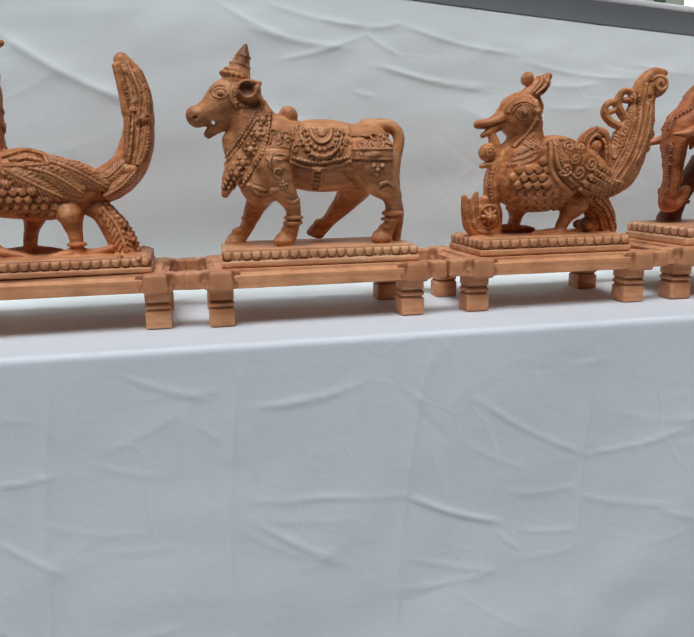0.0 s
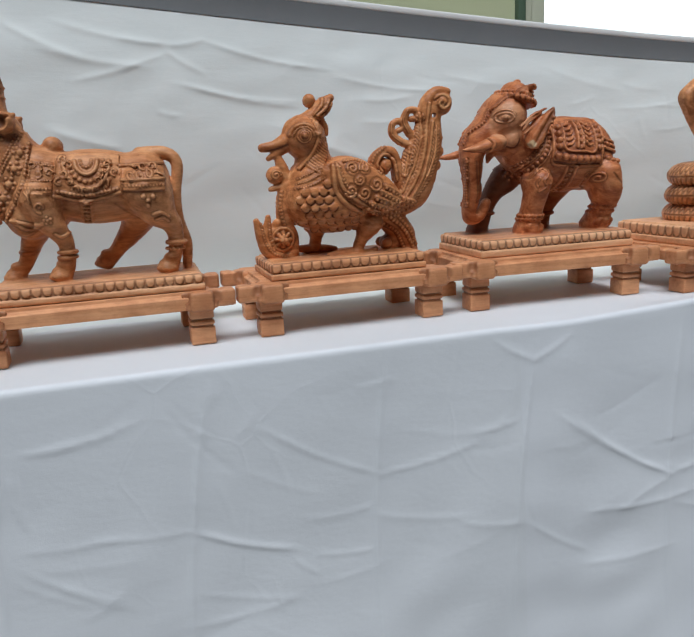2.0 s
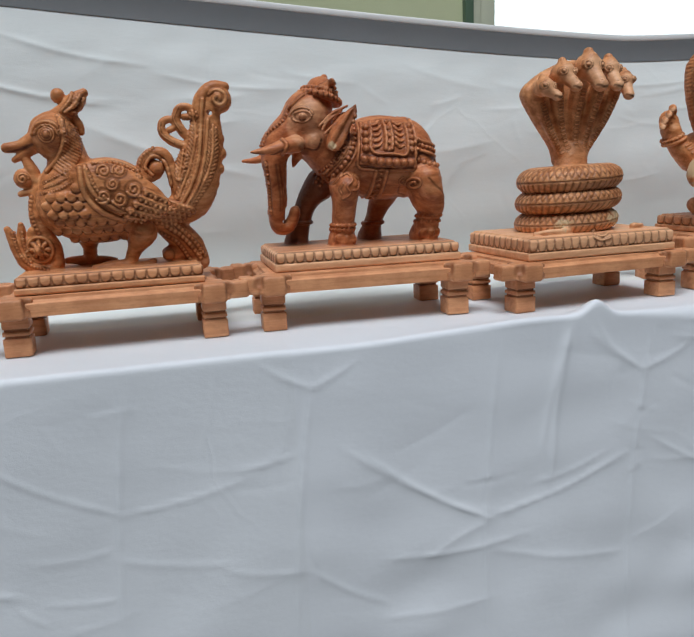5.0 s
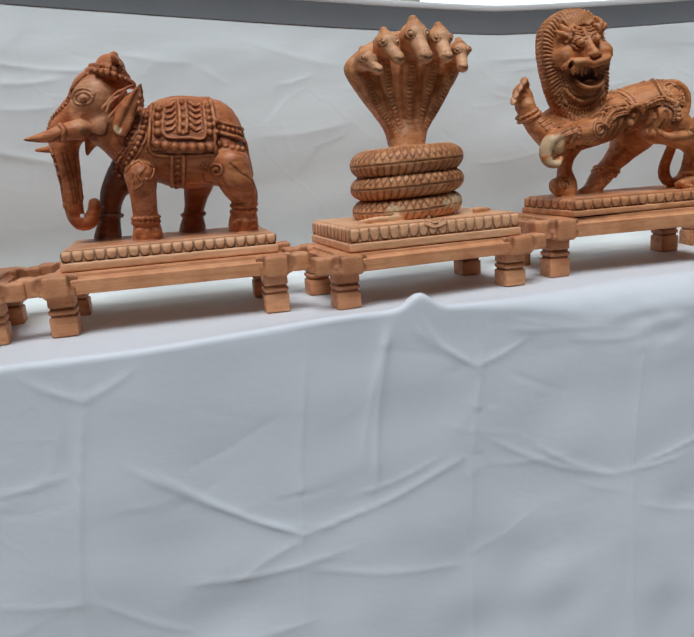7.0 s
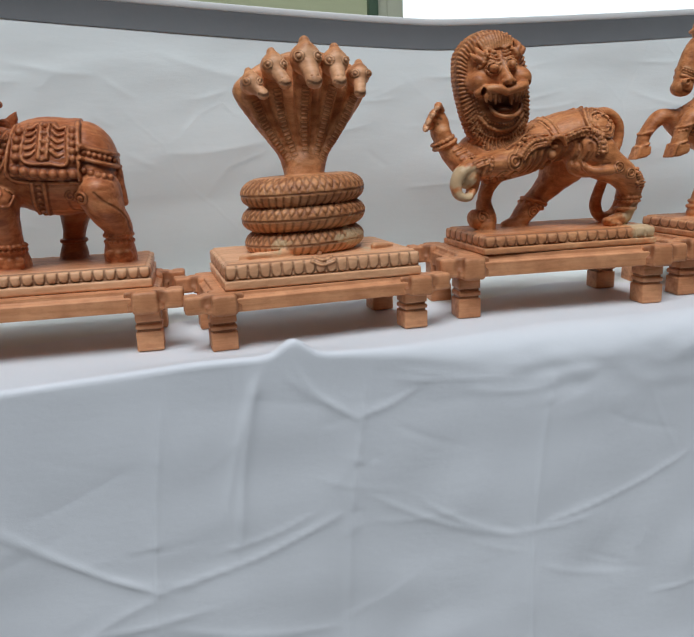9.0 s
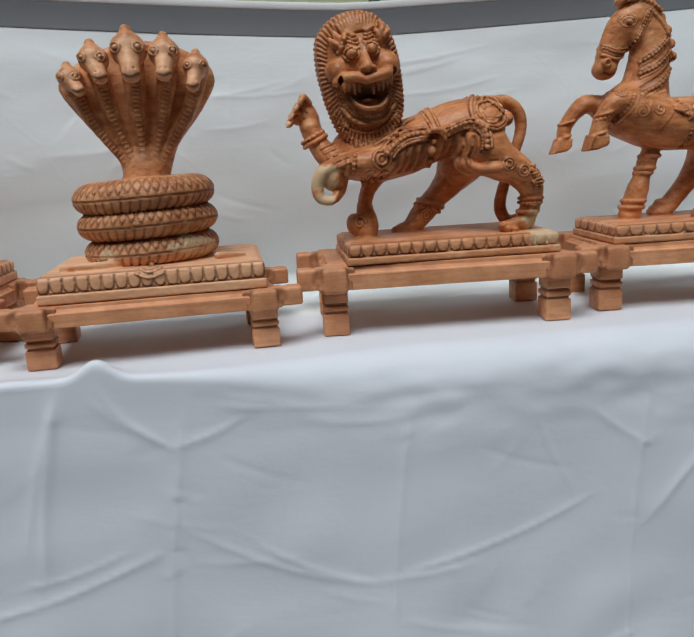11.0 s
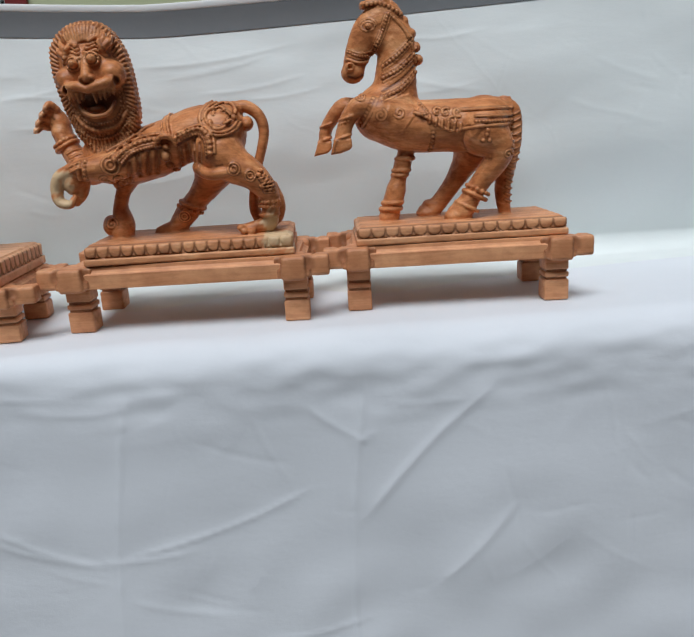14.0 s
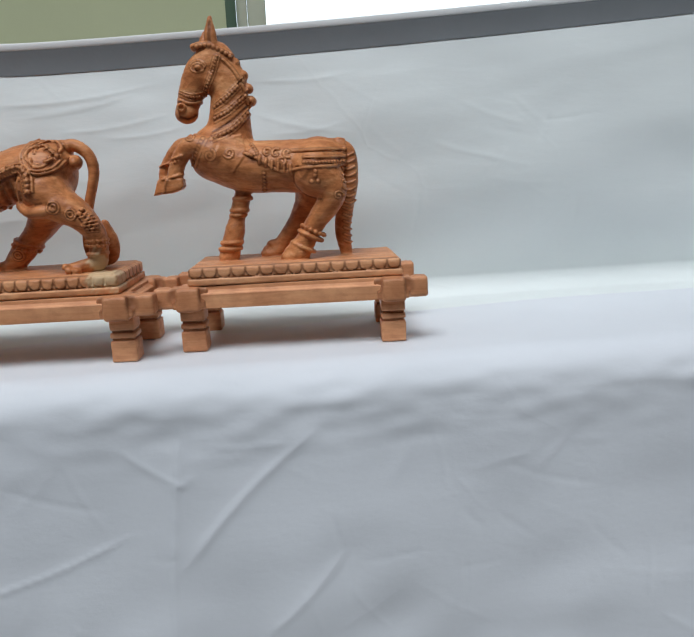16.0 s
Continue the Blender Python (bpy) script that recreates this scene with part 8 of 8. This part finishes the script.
# ---- horse ----
def horse():
    c = Carver((-216, -75, -4), (210, 75, 400))
    c.plinth((-149.1, -62, 0), (165, 62, 26), 0.38, 15, 0.5)
    c.path([(-102.3, 0.0, 185.5), (-57.8, -0.0, 167.4), (-5.4, -0.0, 164.2), (44.0, 0.0, 162.5)], [38.0, 38.0, 37.3, 39.3], 5, 1.05)
    c.ball((50.8, 0.0, 165.4), 40.6, 38, 40.6, 0, 5)
    c.ball((-102.0, -0.0, 188.7), 36.6, 36, 39.3, 20, 5)
    c.path([(-85.5, -0.0, 191.1), (-78.0, -0.0, 225.5), (-75.2, 0.0, 259.7), (-73.9, 0.0, 290.5), (-84.5, 0.0, 316.5)], [41.9, 32.7, 28.1, 26.2, 22.2], 5, 0.7)
    c.path([(-90.3, -0.0, 322.8), (-112.4, 0.0, 304.4), (-128.9, -0.0, 277.6), (-138.3, 0.0, 253.3)], [23.6, 24.2, 19.6, 15.7], 4, 0.75)
    c.ball((-139.6, -0.0, 247.1), 17.0, 15, 14.4, 0, 3)
    c.ball((-99.4, 0.0, 291.6), 17.0, 18, 19.6, 0, 4)
    c.path([(-93.5, -8.0, 333.0), (-94.0, -10.0, 354.0), (-92.5, -10.0, 375.0)], [11.0, 9.0, 3.3], 2, 0.7)
    c.path([(-108.0, 10.0, 336.3), (-107.0, 12.0, 350.0), (-105.0, 12.0, 361.0)], [9.5, 7.5, 3.3], 2, 0.7)
    c.groove([(-95.0, -14.0, 342.0), (-94.5, -16.0, 354.0), (-92.8, -14.0, 369.0)], 1.4, True, 0.6)
    c.groove([(-146.6, -12.0, 242.1), (-134.6, -16.0, 238.8), (-123.9, -16.0, 244.4)], 0.9)
    c.ball((-144.0, -15.0, 255.2), 7.2, 6, 6.5, 0, 1.5)
    c.ball((-143.0, -20.0, 254.7), 3.9, 6, 3.9, 0, 0.5, True)
    c.groove([(-148.3, -12.0, 263.1), (-137.3, -16.0, 263.4), (-125.9, -18.0, 259.0)], 0.9, True, 0.5)
    c.ball((-129.3, -17.0, 252.5), 3.9, 5, 3.3, 0, 0.5, True)
    c.eye((-115.1, -24.0, 308.1), 6.5)
    # bridle
    for q, n in (([(-85.6, -22.0, 322.5), (-95.9, -26.0, 296.9), (-108.3, -24.0, 273.8)], 13), ([(-146.0, -14.0, 276.1), (-128.4, -20.0, 268.6), (-108.9, -22.0, 271.1)], 11)):
        c.beads(q, n, 3.3, 0.4)
        for d in (-4.2, 4.2):
            c.ridge([(v[0] + (d if n == 13 else 0), v[1], v[2] + (0 if n == 13 else d)) for v in q], 1.2, 0.2, True, 0.6, None, False)
    c.ridge([(-146.9, -14.0, 266.4), (-129.2, -20.0, 260.1), (-112.4, -20.0, 264.2)], 2.6, 0.2)
    c.path([(-120.6, -0.0, 338.5), (-101.4, 0.0, 341.3), (-83.1, 0.0, 332.1), (-68.0, -0.0, 323.6)], [5.2, 5.9, 5.9, 5.2], 1.5, 2.6)
    c.beads([(-114.5, -16.0, 337.8), (-97.8, -22.0, 338.3), (-79.9, -22.0, 330.5), (-67.2, -20.0, 322.1)], 9, 3.9, 0.3)
    for p in ((-84.2, -0.0, 334.5), (-62.3, -0.0, 314.3), (-52.2, 0.0, 296.8), (-46.0, -0.0, 278.2), (-42.8, 0.0, 260.7)):
        c.ball(p, 7.9, 10, 7.2, -40, 1.5)
    c.ridge([(-77.6, -24.0, 317.1), (-63.3, -24.0, 301.7), (-52.5, -24.0, 280.3), (-46.9, -24.0, 256.0)], 2.6, 0.3)
    # neck bands of beads
    for q, n, r in (([(-95.0, -24.0, 253.3), (-75.1, -28.0, 265.9), (-52.0, -24.0, 287.5)], 11, 7), ([(-96.2, -26.0, 236.8), (-73.2, -30.0, 247.5), (-45.7, -24.0, 271.0)], 12, 7), ([(-100.6, -30.0, 208.0), (-68.2, -36.0, 222.6), (-40.6, -26.0, 252.5)], 13, 9)):
        c.beads(q, n, 3.9 if r == 7 else 5.2, 0.4)
        for d in (-4.6, 4.6):
            c.ridge([(v[0], v[1], v[2] + d * 1.2) for v in q], 1.3, 0.2, True, 0.6, None, False)
            c.darken([(v[0], v[1], v[2] + d * 0.62) for v in q], 0.9, 0.65)
    c.groove([(-99.3, -32.0, 218.2), (-70.7, -34.0, 233.2), (-44.1, -26.0, 256.9)], 0.9)
    # shoulder patch and breast strap
    c.layer([(-102.8, -34.0, 204.2), (-59.3, -38.0, 212.9), (-52.0, -38.0, 185.1), (-73.8, -34.0, 157.0), (-92.9, -34.0, 158.0), (-110.5, -32.0, 178.8)], 1.4)
    c.spiral((-104.2, -36.0, 184.5), 9, 1.4, 2.6, 60, -1)
    c.spiral((-76.9, -40.0, 186.2), 8, 1.4, 2.6, 200, 1)
    c.beads([(-113.2, -30.0, 208.6), (-124.2, -28.0, 188.8), (-134.6, -22.0, 172.6)], 9, 3.9, 0.4)
    c.ridge([(-108.0, -32.0, 206.4), (-119.0, -30.0, 186.7), (-129.7, -22.0, 169.9)], 2.3, 0.3)
    # raised forelegs
    c.path([(-102.1, -20.0, 186.0), (-122.0, -25.0, 198.0), (-136.0, -27.0, 198.0), (-149.0, -27.0, 185.0), (-156.5, -27.0, 169.0), (-160.0, -27.0, 155.0)], [26.0, 18.0, 14.2, 12.2, 11.2, 11.8], 3)
    c.plate([(-172.5, 0, 155.5), (-147.5, 0, 154.0), (-146.5, 0, 143.0), (-150.6, 0, 138.5), (-164.0, 0, 134.0), (-179.0, 0, 132.5)], -40, -14, 1.0, 3.2)
    c.path([(-118.1, 18.0, 190.0), (-150.0, 22.0, 202.0), (-167.0, 22.0, 193.0), (-180.0, 22.0, 177.0), (-186.0, 22.0, 164.0), (-187.0, 22.0, 152.0)], [24.0, 15.0, 13.4, 11.0, 9.6, 9.6], 3)
    c.plate([(-197.0, 0, 153.0), (-176.5, 0, 152.5), (-177.0, 0, 140.0), (-184.0, 0, 134.0), (-205.5, 0, 130.0)], 11, 33, 1.0, 3.2)
    for q, r, n in (((-150.5, -27.0, 184.5), 13.6, 0), ((-153.0, -27.0, 178.5), 13.0, 14), ((-181.5, 22.0, 176.5), 11.8, 0), ((-160.0, -27.0, 156.5), 12.8, 0), ((-187.0, 22.0, 154.5), 10.6, 0)):
        c.ring(q, r, 2.0, n, 0.3)
    for q in ([(-172.0, -40.0, 155.5), (-160.0, -41.0, 154.0), (-148.0, -40.0, 154.0)], [(-168.0, -40.5, 153.0), (-172.0, -40.5, 144.0), (-174.0, -40.5, 134.0)]):
        c.darks.append((np.array(q), 1.0, 0.6))
    p = (-131.5, -44.0, 212.3)
    for r in (6, 2.5):
        c.ridge([(p[0] + r * math.cos(a), p[1], p[2] + r * math.sin(a)) for a in np.linspace(0, 6.28, 11)], 1.3, 0.4)
    # turned post under the breast
    c.path([(-63.0, 0.0, 135.2), (-70.1, -0.0, 112.7), (-78.9, -0.0, 86.7), (-86.4, -0.0, 60.3), (-93.9, 0.0, 33.7)], [11.8, 13.1, 10.5, 14.4, 15.7], 3)
    c.path([(-77.3, 0.0, 89.9), (-81.9, -0.0, 73.5), (-86.6, -0.0, 57.0)], [11.1, 15.0, 15.0], 2)
    for p, r in (((-66.8, -0.0, 120.4), 21), ((-72.9, 0.0, 102.9), 20), ((-75.4, 0.0, 95.8), 18), ((-88.1, -0.0, 55.0), 25), ((-90.9, 0.0, 45.7), 26)):
        c.ring(p, r * 0.64, 3.3)
    # hind legs
    c.path([(44.0, -20.0, 155.9), (65.5, -27.0, 132.6), (63.0, -28.0, 110.4), (44.7, -28.0, 85.5), (28.8, -28.0, 60.3), (14.3, -28.0, 38.0)], [36.6, 24.9, 18.3, 15.0, 14.4, 17.0], 4)
    c.ball((6.1, -30.0, 32.0), 19.6, 14, 10.5, 0, 2)
    c.hoof((11.1, -28.0, 28.9), 15.0, 22.2)
    c.hoof((-28.6, 24.0, 27.5), 13.1, 19.6)
    c.path([(42.0, 18.0, 133.2), (30.2, 24.0, 106.8), (9.0, 24.0, 73.9), (-11.4, 24.0, 47.5), (-24.1, 24.0, 32.9)], [28.8, 19.6, 14.4, 13.1, 13.1], 4)
    c.ring((37.3, -28.0, 69.7), 17.0, 3.3, 14, -0.5)
    c.ring((32.9, -28.0, 62.0), 17.0, 3.3, 0, -0.5)
    c.ring((21.4, -28.0, 45.6), 17.0, 2.6, 0, -0.5)
    c.spiral((76.2, -44.0, 119.8), 7, 1.3, 2.6, 0, 1)
    # tail
    c.path([(81.9, -0.0, 192.8), (95.8, 0.0, 179.3), (96.7, 0.0, 143.8), (88.2, -0.0, 104.9), (82.3, -0.0, 65.2), (87.3, -0.0, 27.8)], [10.5, 11.8, 13.1, 13.1, 11.8, 9.2], 3)
    for i in range(14):
        a, b = (93.9, -14.0, 175.8), (82.4, -14.0, 46.4)
        z = a[2] + (b[2] - a[2]) * i / 13
        c.ridge([(a[0] - 10, -12, z + 4), (a[0], -14, z), (a[0] + 10, -12, z + 4)], 1.8, 0.2)
    # saddlecloth
    c.layer([(-52.4, -36.0, 183.3), (-42.2, -28.0, 203.5), (91.5, -28.0, 201.6), (92.5, -38.0, 161.5), (28.9, -40.0, 162.0), (-3.1, -40.0, 158.6), (-18.4, -40.0, 166.8)], 2.2)
    c.ridge([(-54.6, -38.0, 185.2), (-42.7, -40.0, 180.3), (-27.6, -40.0, 171.5), (-3.2, -40.0, 157.4), (28.8, -40.0, 160.8), (86.1, -38.0, 161.8)], 2.6, 0.4)
    c.beads([(29.3, -42.0, 168.2), (54.6, -42.0, 167.0), (87.6, -40.0, 167.9)], 14, 3.9, 0.4)
    c.ridge([(29.7, -42.0, 174.9), (61.3, -42.0, 174.0), (89.9, -40.0, 175.2)], 2.3, 0.3)
    c.ridge([(11.2, -38.0, 185.2), (49.2, -38.0, 184.6), (90.5, -36.0, 185.2)], 2.6, 0.3)
    c.darken([(29.6, -42.0, 172.5), (61.1, -42.0, 171.0), (89.7, -40.0, 172.1)], 1.0, 0.7)
    c.beads([(-45.2, -34.0, 197.2), (-36.3, -38.0, 184.3), (-44.7, -38.0, 181.7)], 7, 3.9, 0.4)
    c.filigree([(-48.4, -36.0, 194.2), (-32.4, -34.0, 199.7), (24.4, -38.0, 193.8), (24.6, -40.0, 175.2), (-2.7, -40.0, 164.2), (-27.3, -40.0, 175.8)], 16, 2.2, 7)
    for i in range(6):
        a, b = (-33.4, -42.0, 176.1), (9.9, -42.0, 161.7)
        s = i / 5
        p = (a[0] + (b[0] - a[0]) * s, -42, a[2] + (b[2] - a[2]) * s - 2 * math.sin(s * 3.14))
        c.ridge([(p[0], p[1], p[2] + 4), (p[0] - 1, p[1], p[2] - 6)], 2.3, 0.4)
        c.darken([(p[0] + 3, p[1], p[2] + 2), (p[0] + 2, p[1], p[2] - 6)], 0.9, 0.6)
    c.groove([(-28.6, -40.0, 157.3), (-28.3, -38.0, 146.7), (-31.3, -30.0, 132.3)], 0.9)
    c.beads([(-28.7, -40.0, 156.1), (-29.1, -38.0, 143.6), (-31.4, -30.0, 131.0)], 6, 3.9, 0.2)
    c.groove([(14.6, -40.0, 157.7), (13.7, -40.0, 142.8), (20.5, -40.0, 130.0), (33.9, -38.0, 119.2), (52.9, -38.0, 114.4)], 1.0, True, 0.45)
    for p in ((44.0, -42.0, 149.5), (48.0, -42.0, 141.2), (39.1, -42.0, 141.6), (45.0, -42.0, 155.0)):
        c.beads([p], 1, 3.3, 0.2)
    return c


statue("horse_statue", horse(), on_stand(6), "carved reddish wooden rearing horse with bridle and saddlecloth, petalled base")
